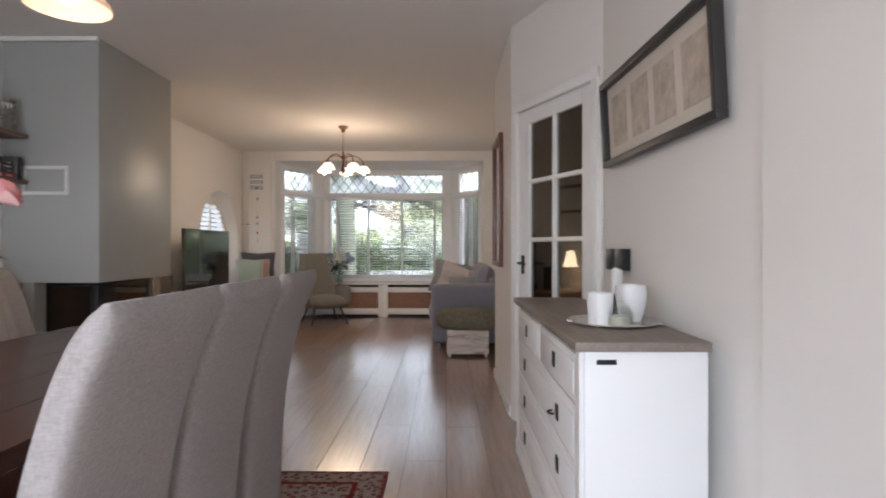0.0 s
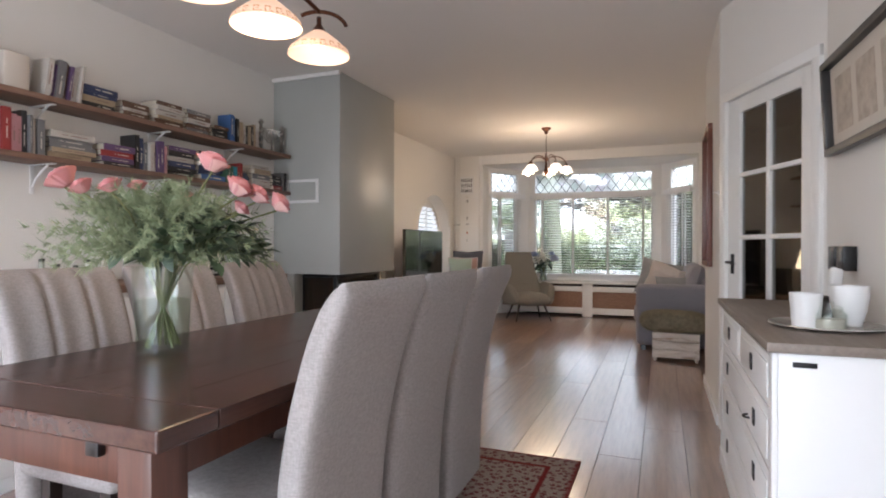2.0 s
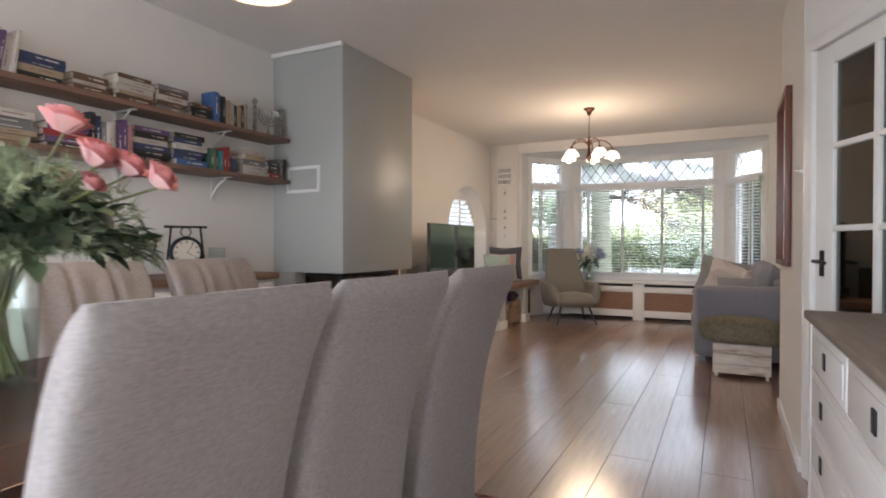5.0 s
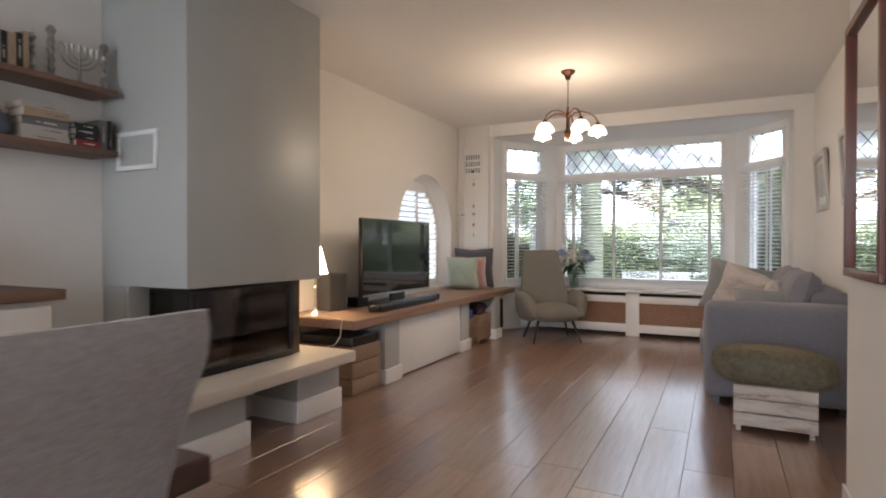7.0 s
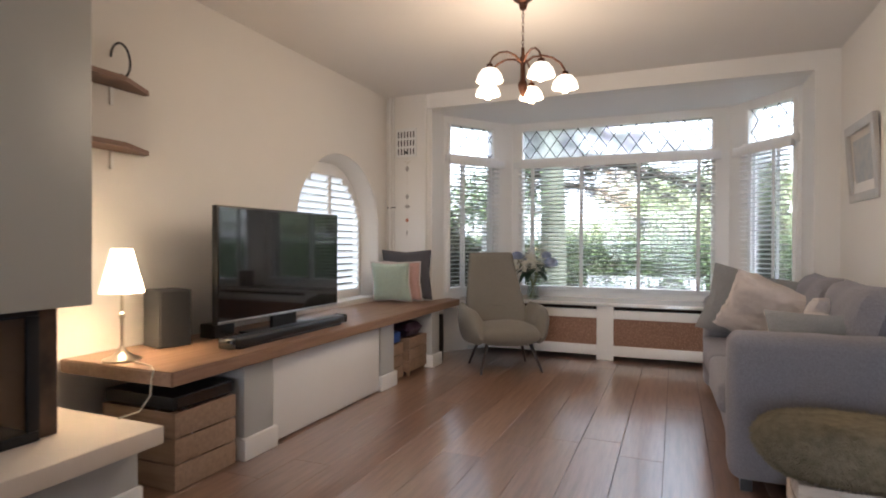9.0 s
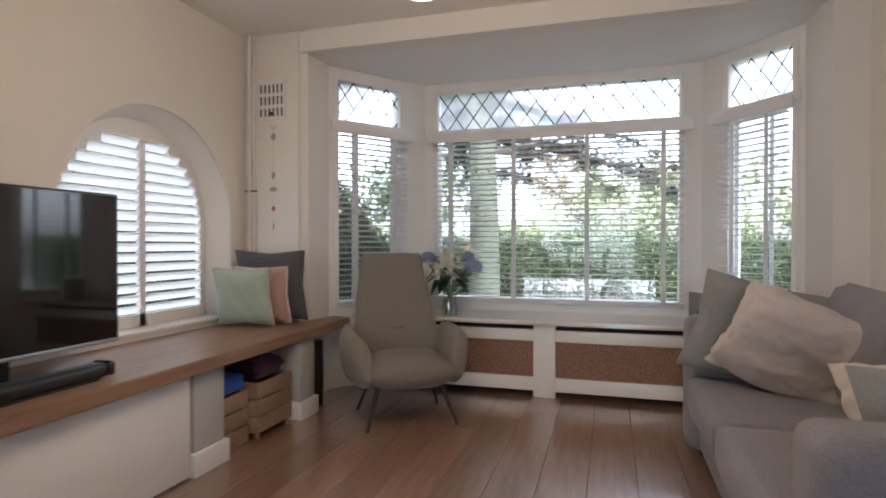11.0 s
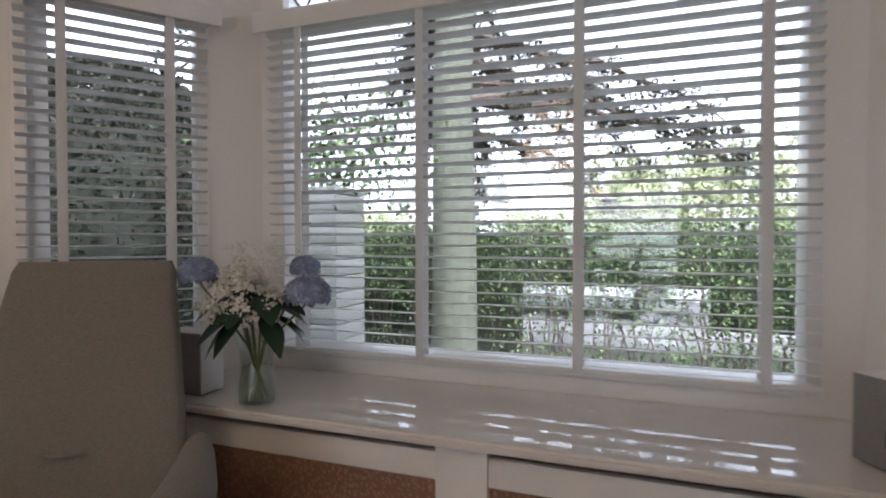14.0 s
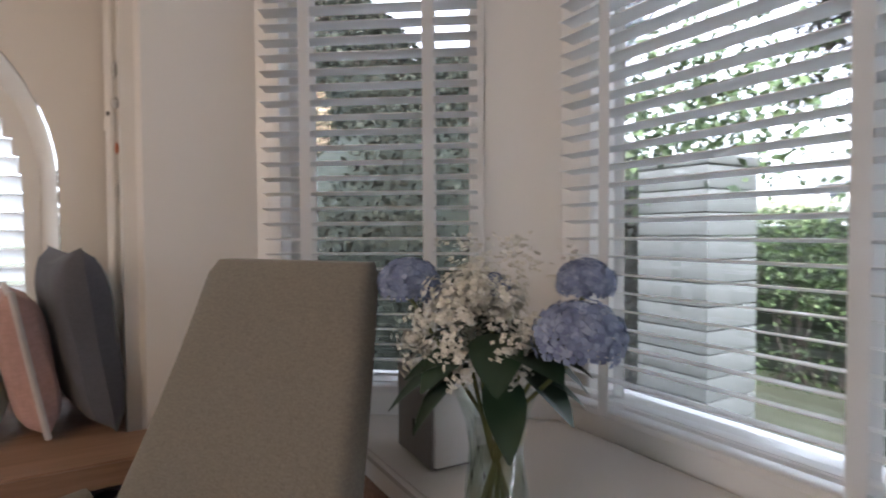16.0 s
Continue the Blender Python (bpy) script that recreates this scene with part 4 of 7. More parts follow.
bm = slab(B(), 56, 24, fur_pad)
rnd = random.Random(4)
bm.verts.ensure_lookup_table()
tufts = B()
for _ in range(9000):
    u, v = rnd.random(), 0.14 + 0.84 * rnd.random()
    p = fur_pad(u, v)
    n = (p - Vector((0.84, 5.83, 0.37))).normalized()
    d = (n + Vector((rnd.uniform(-0.5, 0.5), rnd.uniform(-0.5, 0.5), rnd.uniform(-0.6, 0.2)))).normalized()
    w = n.orthogonal().normalized() * 0.0016
    vs = [tufts.verts.new(q) for q in (p - w, p + w, p + d * rnd.uniform(0.012, 0.022))]
    tufts.faces.new(vs)
pad = thing("sheepskin_seat_pad", "olive green shaggy seat pad on the crate", "seat pad")
part("pad", bm, M_FUR, pad)
tagged(part("fleece", tufts, M_FUR, pad, smooth=False), kind="stuff")

# ---- dining table ----
table = thing("dining_table", "long dark stained wooden dining table with square legs", "table")
TX0, TX1, TY0, TY1 = -1.20, -0.225, 0.505, 2.53
for y0, y1, nm in ((TY0, TY0 + 0.17, "end_board"), (TY1 - 0.17, TY1, "end_board")):
    part(nm, boxed(TX0, TX1, y0, y1, 0.722, 0.77, 0.006), M_TABLE, table, smooth=False)
n = 5
for i in range(n):
    a, b = TX0 + (TX1 - TX0) * i / n, TX0 + (TX1 - TX0) * (i + 1) / n
    part("top_board", boxed(a + 0.0006, b - 0.0006, TY0 + 0.1715, TY1 - 0.1715, 0.7225, 0.7695, 0.002), M_TABLE, table, smooth=False)
for x in (TX0 + 0.05, TX1 - 0.15):
    for y in (TY0 + 0.03, TY1 - 0.13):
        part("leg", boxed(x, x + 0.10, y, y + 0.10, 0.0, 0.721, 0.006), M_TABLE_LEG, table)
part("apron", boxed(TX0 + 0.15, TX1 - 0.15, TY0 + 0.055, TY0 + 0.085, 0.615, 0.721, 0.003), M_TABLE_LEG, table)
part("apron", boxed(TX0 + 0.15, TX1 - 0.15, TY1 - 0.085, TY1 - 0.055, 0.615, 0.721, 0.003), M_TABLE_LEG, table)
for x in (TX0 + 0.085, TX1 - 0.115):
    part("apron", boxed(x, x + 0.03, TY0 + 0.13, TY1 - 0.13, 0.615, 0.721, 0.003), M_TABLE_LEG, table)
for x in (-0.95, -0.46):
    part("peg", boxed(x - 0.02, x + 0.02, TY0 + 0.035, TY0 + 0.056, 0.675, 0.71, 0.003), M_BLACK, table)

# ---- dining chairs ----
M_SEAM = fabric("taupe_seam", (0.2, 0.18, 0.17), None, 600)


def dining_chair(label, m, group):
    """Tall chair, facing local +x, back at x = 0, centred on y."""
    c = thing("dining_chair", label, "chair", m, group)
    W = 0.475

    def back(u, v):
        p = 4 * u
        e = p if p < 1 else (2 - p if p < 3 else p - 4)
        front = p < 1 or p > 3
        e = e * (1.5 - 0.5 * e * e)
        z = 0.07 + 0.985 * v
        lean = 0.175 * math.tanh(2.19 * (1 - v)) - 0.012 * max(0.0, v - 0.86) / 0.14
        t = 0.050 - 0.006 * v
        if v > 0.93:
            t *= math.sqrt(max(0.03, 1 - ((v - 0.93) / 0.07) ** 2))
        hw = (W / 2 - 0.012 * (1 - v)) * (1.0 if v < 0.95 else 1 - 0.03 * (v - 0.95) / 0.05)
        y = hw * e
        x = t * max(0.0, 1 - abs(e) ** 6.67) ** 0.275 * (1 if front else -1)
        if front and v > 0.38:
            seam = math.exp(-abs(y - W / 6) / 0.012) + math.exp(-abs(y + W / 6) / 0.012)
            x += (-0.030 * seam + 0.007 * math.cos(6 * math.pi * y / W - math.pi)) * min(1.0, (v - 0.38) * 8) * (1 if v < 0.93 else 0.5)
            z -= 0.010 * seam * max(0.0, v - 0.9) * 10
        return Vector((lean + x, y, z))

    part("backrest", slab(B(), 132, 40, back), M_CHAIR, c)
    part("seat", soft(B(), 0.15, 0.60, -W / 2 + 0.008, W / 2 - 0.008, 0.36, 0.49, 0.03, 0.012, 3, 5), M_CHAIR, c)
    for x, y in ((0.55, -0.19), (0.55, 0.19), (0.27, -0.19), (0.27, 0.19)):
        part("leg", boxed(x - 0.022, x + 0.022, y - 0.022, y + 0.022, 0.0, 0.362, 0.003), M_LEG, c)
    return c


proto = dining_chair("tall taupe linen dining chair tucked under the table", pose(0.018, 1.02, 0, 0, 0, 180), "chairs round the table")
copy_thing(proto, pose(0.018, 1.525, 0, 0, 0, 180))
copy_thing(proto, pose(0.015, 2.075, 0, 0, 0, 180.5))
copy_thing(proto, pose(-1.47, 1.135, 0, 0, 0, 0))
copy_thing(proto, pose(-1.47, 1.67, 0, 0, 0, -1))
copy_thing(proto, pose(-1.475, 2.25, 0, 0, 0, 1))

# rug
k = Mat("persian_rug", 0.95, 0, 0.1)
co = k.space((1, 1, 1))
sep = k.node("ShaderNodeSeparateXYZ")
k.link(co, sep.inputs[0])
v1 = k.node("ShaderNodeTexVoronoi", Scale=26.0)
v1.voronoi_dimensions = "2D"
k.link(co, v1.inputs["Vector"])
v2 = k.node("ShaderNodeTexVoronoi", Scale=60.0)
v2.voronoi_dimensions = "2D"
k.link(co, v2.inputs["Vector"])
field = k.mix(k.ramp(v1.outputs["Distance"], [(0.3, (1, 1, 1)), (0.4, (0, 0, 0))]), (0.33, 0.26, 0.22), (0.17, 0.045, 0.045))
field = k.mix(k.ramp(v2.outputs["Distance"], [(0.18, (1, 1, 1)), (0.3, (0, 0, 0))]), field, (0.40, 0.34, 0.30))
# distance to the rug's edge
ex = k.math("SUBTRACT", 1.03, k.math("ABSOLUTE", sep.outputs[0]))
ey = k.math("SUBTRACT", 1.45, k.math("ABSOLUTE", sep.outputs[1]))
edge = k.math("MINIMUM", ex, ey)
stripe = k.ramp(edge, [(0.0, (1, 1, 1)), (0.03, (0, 0, 0)), (0.13, (0, 0, 0)), (0.135, (1, 1, 1)), (0.155, (1, 1, 1)), (0.16, (0, 0, 0))])
k.colour(k.mix(stripe, field, (0.20, 0.022, 0.022)))
k.bump(k.noise(400, 3), 0.8, 0.004)
rug = thing("rug", "red and beige patterned rug under the dining table", "rug", pose(-0.715, 1.23, 0))
part("carpet", boxed(-1.03, 1.03, -1.45, 1.45, 0.0025, 0.012, 0.003), k.m, rug)

# ---- roses on the table ----
M_VASE = clear_wall("clear_vase_glass", (0.94, 0.965, 0.955), 0.07)
M_WATER = clear_wall("vase_water", (0.90, 0.93, 0.88), 0.03)
k = Mat("leaf_green", 0.5)
k.colour(k.ramp(k.island(), [(0.0, (0.022, 0.045, 0.022)), (0.5, (0.042, 0.075, 0.035)), (1.0, (0.08, 0.12, 0.06))]))
M_LEAF = k.m
k = Mat("fern_green", 0.6)
k.colour(k.ramp(k.island(), [(0.0, (0.14, 0.18, 0.09)), (1.0, (0.28, 0.32, 0.19))]))
M_FERN = k.m
M_STEM = plain("stem_green", (0.15, 0.165, 0.055), 0.5)
k = Mat("rose_petal", 0.6)
k.colour(k.ramp(k.island(), [(0.0, (0.50, 0.18, 0.19)), (0.5, (0.64, 0.29, 0.29)), (1.0, (0.78, 0.48, 0.45))]))
k.b.inputs["Subsurface Weight"].default_value = 0.15
M_ROSE = k.m


def leaf(bm, p, d, n, length, width, curl=0.15, seg=4):
    """A pointed leaf from p along d with its face turned to n."""
    d, n = Vector(d).normalized(), Vector(n)
    s = d.cross(n)
    s = s.normalized() if s.length > 1e-4 else d.orthogonal().normalized()
    up = s.cross(d).normalized()
    rows = []
    for i in range(seg + 1):
        t = i / seg
        w = width * math.sin(math.pi * min(0.985, 0.04 + t * 0.95)) ** 0.8 * (1 - 0.25 * t)
        c = Vector(p) + d * length * t + up * (-curl * length * t * t)
        rows.append([bm.verts.new(c - s * w + up * w * 0.25), bm.verts.new(c), bm.verts.new(c + s * w + up * w * 0.25)])
    for a, b in zip(rows, rows[1:]):
        for i in range(2):
            bm.faces.new((a[i], a[i + 1], b[i + 1], b[i]))


def rose(bm, c, r, rnd, tilt):
    """Nested cupped petals round a bud."""
    m = Matrix.Translation(c) @ tilt
    rings = ((3, 0.28, 1.02, 0.0), (4, 0.48, 1.0, 0.0), (5, 0.70, 0.94, 0.05), (5, 0.88, 0.84, 0.20), (6, 1.0, 0.70, 0.38))
    for ring, (count, rad, h, flare) in enumerate(rings):
        for i in range(count):
            a0 = 2 * math.pi * (i + 0.37 * ring) / count + rnd.uniform(-0.2, 0.2)
            sp = 2 * math.pi / count * 1.3
            g = []
            for j in range(6):
                t = j / 5
                row = []
                for q in range(7):
                    w = abs(q - 3) / 3
                    a = a0 + sp * (q / 6 - 0.5) * (1 - 0.25 * t * t)
                    rr = r * rad * (0.25 + 0.75 * math.sin(0.15 + t * 1.7)) * (1 + flare * max(0.0, t - 0.6) * 2.2) * (1 + 0.05 * w)
                    z = r * (h * 1.45 * t - 0.72) - r * 0.10 * t * w * w - r * flare * 0.5 * max(0.0, t - 0.7)
                    row.append(bm.verts.new(m @ Vector((rr * math.cos(a), rr * math.sin(a), z))))
                g.append(row)
            for x, y in zip(g, g[1:]):
                for q in range(6):
                    bm.faces.new((x[q], x[q + 1], y[q + 1], y[q]))


def vase_of(name, label, at, r, h, water):
    v = thing(name, label, "vase", pose(*at))
    prof = [(0, 0), (r * 0.82, 0), (r * 0.85, 0.004), (r, h), (r - 0.003, h), (r * 0.85 - 0.003, 0.014), (0, 0.014)]
    part("glass", lathe(B(), prof, 36), M_VASE, v)
    w = r * 0.85 + (r - r * 0.85) * water
    part("water", lathe(B(), [(0, 0.0145), (r * 0.85 - 0.004, 0.0145), (w - 0.0045, h * water), (0, h * water)], 36), M_WATER, v)
    return v


RX, RY, RZ = -0.895, 1.12, 0.7705
bouquet_vase = vase_of("rose_vase", "clear glass vase half full of water on the table", (RX, RY, RZ), 0.098, 0.30, 0.62)
bouquet = thing("rose_bouquet", "pink roses with feathery fern and dark leaves", "flowers", pose(RX, RY, RZ))
rnd = random.Random(21)
# heads as (across the view, along the view, height)
HEADS = ((-0.30, -0.06, 0.595, 0.042), (-0.215, -0.10, 0.565, 0.031), (-0.125, -0.10, 0.57, 0.031), (-0.066, -0.04, 0.575, 0.025), (0.163, 0.02, 0.665, 0.046), (0.262, 0.0, 0.575, 0.043),
         (0.31, 0.05, 0.555, 0.038), (0.385, 0.06, 0.525, 0.038), (0.28, -0.05, 0.50, 0.024), (-0.01, 0.22, 0.55, 0.034))
ax, ay = Vector((0.906, 0.423, 0)), Vector((-0.423, 0.906, 0))
for hx, hy, hz, hr in HEADS:
    c = ax * hx + ay * hy + Vector((0, 0, hz))
    base = Vector((-c.x * 0.14, -c.y * 0.14, 0.03))
    mid = Vector((c.x * 0.18, c.y * 0.18, 0.30))
    part("stem", tube(B(), [base, base.lerp(mid, 0.5), mid, mid.lerp(c, 0.55) + Vector((0, 0, 0.03)), c - Vector((0, 0, hr * 0.6))], 0.0035, 6), M_STEM, bouquet)
    bm = B()
    tilt = (c - mid).normalized().to_track_quat("Z", "Y").to_matrix().to_4x4()
    rose(bm, c, hr, rnd, tilt)
    part("rose_head", bm, M_ROSE, bouquet, "salmon pink rose head")
bm = B()
for _ in range(250):
    a, el, rr = rnd.uniform(0, 2 * math.pi), rnd.uniform(-0.15, 1.45), rnd.uniform(0.35, 0.85)
    c = ax * (rr * 0.30 * math.cos(a) * math.cos(el) + 0.12) + ay * (rr * 0.24 * math.sin(a) * math.cos(el)) + Vector((0, 0, 0.335 + rr * 0.19 * math.sin(el)))
    d = Vector((c.x, c.y, rnd.uniform(-0.2, 0.25)))
    leaf(bm, c, d, (rnd.uniform(-0.5, 0.5), rnd.uniform(-0.5, 0.5), 1), rnd.uniform(0.045, 0.08), rnd.uniform(0.016, 0.027), 0.3)
tagged(part("leaves", bm, M_LEAF, bouquet, "dark green rose leaves"), kind="stuff")
bm = B()
for _ in range(250):
    a, el = rnd.uniform(0, 2 * math.pi), rnd.uniform(-0.2, 1.4)
    rr = rnd.uniform(0.85, 1.22)
    o = Vector((0, 0, 0.29))
    tip = ax * (rr * 0.36 * math.cos(a) * math.cos(el) - 0.03) + ay * (rr * 0.26 * math.sin(a) * math.cos(el)) + Vector((0, 0, 0.34 + rr * 0.225 * math.sin(el)))
    pts = arc(o, tip, 0.05, 9)
    for i in range(2, 10):
        p = pts[i]
        d = (pts[i] - pts[i - 1]).normalized()
        for q in range(12):
            b = d.orthogonal().normalized()
            b.rotate(Matrix.Rotation(rnd.uniform(0, 6.28), 3, d))
            e = (b + d * 0.8).normalized()
            L = rnd.uniform(0.018, 0.045)
            w = e.orthogonal().normalized() * 0.0016
            q0 = p - d * rnd.uniform(0, 0.02)
            vs = [bm.verts.new(x) for x in (q0 - w, q0 + w, q0 + e * L)]
            bm.faces.new(vs)
tagged(part("fern", bm, M_FERN, bouquet, "feathery light green fern"), kind="stuff")
for _ in range(16):
    a = rnd.uniform(0, 6.28)
    p = Vector((0.055 * math.cos(a), 0.055 * math.sin(a), 0.025))
    part("stem", tube(B(), [p, Vector((-p.x * 0.2, -p.y * 0.2, 0.2)), Vector((-p.x * 1.3, -p.y * 1.3, 0.34))], 0.003, 5), M_STEM, bouquet)

# ---- sideboard by the dining wall ----
M_SHELF = wood("brown_shelf_wood", [(0.25, (0.15, 0.085, 0.06)), (0.55, (0.23, 0.135, 0.095)), (0.85, (0.30, 0.19, 0.14))], 1, 0.55, 1.0, 0.15)
board = thing("sideboard", "long white sideboard with a brown wooden top", "sideboard")
part("top", boxed(LEFT + 0.002, -2.03, -0.4, 3.31, 0.885, 0.93, 0.004), M_SHELF, board, "brown wooden top")
part("carcass", boxed(LEFT + 0.003, -2.07, -0.38, 3.27, 0.08, 0.884, 0.003), M_SATIN, board)
part("plinth", boxed(LEFT + 0.003, -2.11, -0.38, 3.25, 0.0, 0.079), M_SATIN, board)
for i in range(6):
    y = -0.37 + i * 0.606
    part("drawer", boxed(-2.07, -2.05, y + 0.003, y + 0.600, 0.60, 0.86, 0.003), M_SATIN, board)
    part("door", boxed(-2.07, -2.05, y + 0.003, y + 0.600, 0.09, 0.575, 0.003), M_SATIN, board)

M_IRON = plain("dark_iron", (0.03, 0.03, 0.033), 0.45, 0.8)
M_SILVER = plain("aged_silver", (0.42, 0.40, 0.37), 0.3, 1.0, amount=0.4)
cand = thing("candelabrum", "dark iron five-armed candelabrum on the sideboard", "candelabrum", pose(-2.33, 2.46, 0.93))
part("base", lathe(B(), [(0, 0), (0.06, 0), (0.06, 0.01), (0.03, 0.025), (0.014, 0.06), (0.018, 0.09), (0.010, 0.12), (0.010, 0.24), (0.02, 0.25), (0.02, 0.29), (0, 0.29)], 18), M_IRON, cand)
for i in range(4):
    a = math.pi / 2 * i + 1.2
    dx, dy = 0.11 * math.cos(a), 0.11 * math.sin(a)
    part("arm", tube(B(), [(0, 0, 0.15), (dx * 0.4, dy * 0.4, 0.115), (dx * 0.85, dy * 0.85, 0.13), (dx, dy, 0.18), (dx, dy, 0.21)], 0.007, 7), M_IRON, cand)
    part("cup", lathe(B(), [(0, 0.205), (0.012, 0.205), (0.03, 0.225), (0.022, 0.23), (0.022, 0.25), (0, 0.25)], 14, (dx, dy, 0)), M_IRON, cand)
clock = thing("mantel_clock", "round clock hung in a black iron stand", "clock", pose(-2.33, 2.80, 0.93, 0, 0, 62))
part("foot", boxed(-0.12, 0.12, -0.035, 0.035, 0, 0.012, 0.003), M_IRON, clock)
for x in (-1, 1):
    part("post", tube(B(), [(x * 0.115, 0, 0.012), (x * 0.085, 0, 0.30)], 0.007, 7), M_IRON, clock)
part("crossbar", tube(B(), [(-0.125, 0, 0.30), (0.125, 0, 0.30)], 0.008, 7), M_IRON, clock)
ry = Matrix.Translation((0, 0, 0.14)) @ Matrix.Rotation(radians(90), 4, "X")
part("drum", lathe(B(), [(0, -0.04), (0.095, -0.04), (0.10, 0.0), (0.10, 0.03), (0.085, 0.04), (0.08, 0.033), (0, 0.033)], 32, m=ry), M_IRON, clock)
part("dial", lathe(B(), [(0, 0.034), (0.079, 0.034), (0, 0.0345)], 32, m=ry), plain("cream_dial", (0.6, 0.55, 0.47), 0.6), clock, "cream dial")
for i in range(12):
    a = math.pi / 6 * i
    part("numeral", boxed(-0.003, 0.003, -0.0365, -0.035, 0.058, 0.074, m=Matrix.Translation((0, 0, 0.14)) @ Matrix.Rotation(a, 4, "Y")), M_IRON, clock)
part("clock_hand", boxed(-0.002, 0.002, -0.038, -0.0366, 0, 0.045, m=Matrix.Translation((0, 0, 0.14)) @ Matrix.Rotation(2.1, 4, "Y")), M_IRON, clock)
part("clock_hand", boxed(-0.0015, 0.0015, -0.0395, -0.0381, 0, 0.06, m=Matrix.Translation((0, 0, 0.14)) @ Matrix.Rotation(0.6, 4, "Y")), M_IRON, clock)
part("ring", tube(B(), [(0.03 * math.cos(i * 0.4488), 0, 0.268 + 0.03 * math.sin(i * 0.4488)) for i in range(15)], 0.004, 6), M_IRON, clock)
hur = thing("glass_candle_holder", "clear glass cylinder on the sideboard", "candle holder", pose(-2.33, 3.04, 0.93))
part("glass", lathe(B(), [(0, 0), (0.05, 0), (0.055, 0.17), (0.052, 0.17), (0.047, 0.006), (0, 0.006)], 28), M_VASE, hur)
M_TERRA = plain("mixed_fruit", (0.22, 0.05, 0.04), 0.4, amount=0.5)
bowl = thing("fruit_bowl", "pale dish with dark fruit on the sideboard", "bowl", pose(-2.30, 1.13, 0.93))
part("dish", lathe(B(), [(0, 0), (0.08, 0), (0.15, 0.03), (0.146, 0.034), (0.078, 0.006), (0, 0.006)], 28), M_SATIN, bowl)
for i, (x, y, z) in enumerate(((0.03, 0.03, 0.045), (-0.05, 0.02, 0.045), (0.0, -0.05, 0.045), (0.0, 0.01, 0.1))):
    part("fruit", lathe(B(), [(0, -0.038), (0.024, -0.03), (0.038, 0), (0.026, 0.028), (0.006, 0.034), (0, 0.03)], 14, (x, y, z)), M_TERRA, bowl)
for y, c, h in ((1.62, (0.35, 0.36, 0.30), 0.13), (1.70, (0.45, 0.33, 0.2), 0.10), (1.80, (0.35, 0.05, 0.05), 0.09), (1.87, (0.6, 0.58, 0.55), 0.12)):
    j = thing("bottle", "small coloured bottle on the sideboard", "bottle", pose(-2.3, y, 0.93))
    part("body", lathe(B(), [(0, 0), (0.025, 0), (0.028, h * 0.6), (0.012, h * 0.75), (0.012, h), (0, h)], 14), plain("bottle_tone", c, 0.3), j)
    part("cap", lathe(B(), [(0, h), (0.014, h), (0.014, h + 0.015), (0, h + 0.015)], 10), M_BLACK, j)

# ---- wall shelves and books ----
SHELVES = (1.62, 1.94)
for z in SHELVES:
    s = thing("wall_shelf", "brown wooden wall shelf on white brackets", "shelf", pose(0, 0, z), "wall shelves")
    part("board", boxed(LEFT + 0.002, -2.315, -0.6, 3.735, -0.03, 0.0, 0.003), M_SHELF, s)
    for y in (0.2, 0.95, 1.72, 2.48, 3.18):
        bm = B()
        box(bm, LEFT + 0.002, -2.35, y - 0.012, y + 0.012, -0.036, -0.0305, 0.001)
        box(bm, LEFT + 0.002, LEFT + 0.008, y - 0.012, y + 0.012, -0.19, -0.036, 0.001)
        tube(bm, arc((LEFT + 0.012, y, -0.15), (-2.40, y, -0.036), -0.025, 6, (1, 0, 0.2)), 0.006, 6)
        part("bracket", bm, M_SATIN, s, "white metal bracket")

COVERS = [("white", (0.52, 0.49, 0.45)), ("black", (0.02, 0.02, 0.022)), ("navy blue", (0.035, 0.05, 0.12)), ("red", (0.30, 0.035, 0.035)), ("brown", (0.12, 0.065, 0.04)), ("cream", (0.40, 0.31, 0.21)),
          ("grey", (0.18, 0.18, 0.19)), ("blue", (0.06, 0.14, 0.34)), ("green", (0.06, 0.14, 0.09)), ("purple", (0.12, 0.07, 0.17)), ("pink", (0.44, 0.22, 0.24)), ("teal", (0.05, 0.22, 0.27))]
COVER_MATS = {n: plain("cover_" + n.replace(" ", "_"), c, 0.45, amount=0.25, bump=0.05) for n, c in COVERS}
M_PAGES = plain("book_pages", (0.62, 0.57, 0.48), 0.9, grain=300, bump=0.3)
M_PRINT = {True: plain("pale_print", (0.62, 0.58, 0.5), 0.5), False: plain("dark_print", (0.24, 0.15, 0.13), 0.5)}
brnd = random.Random(77)


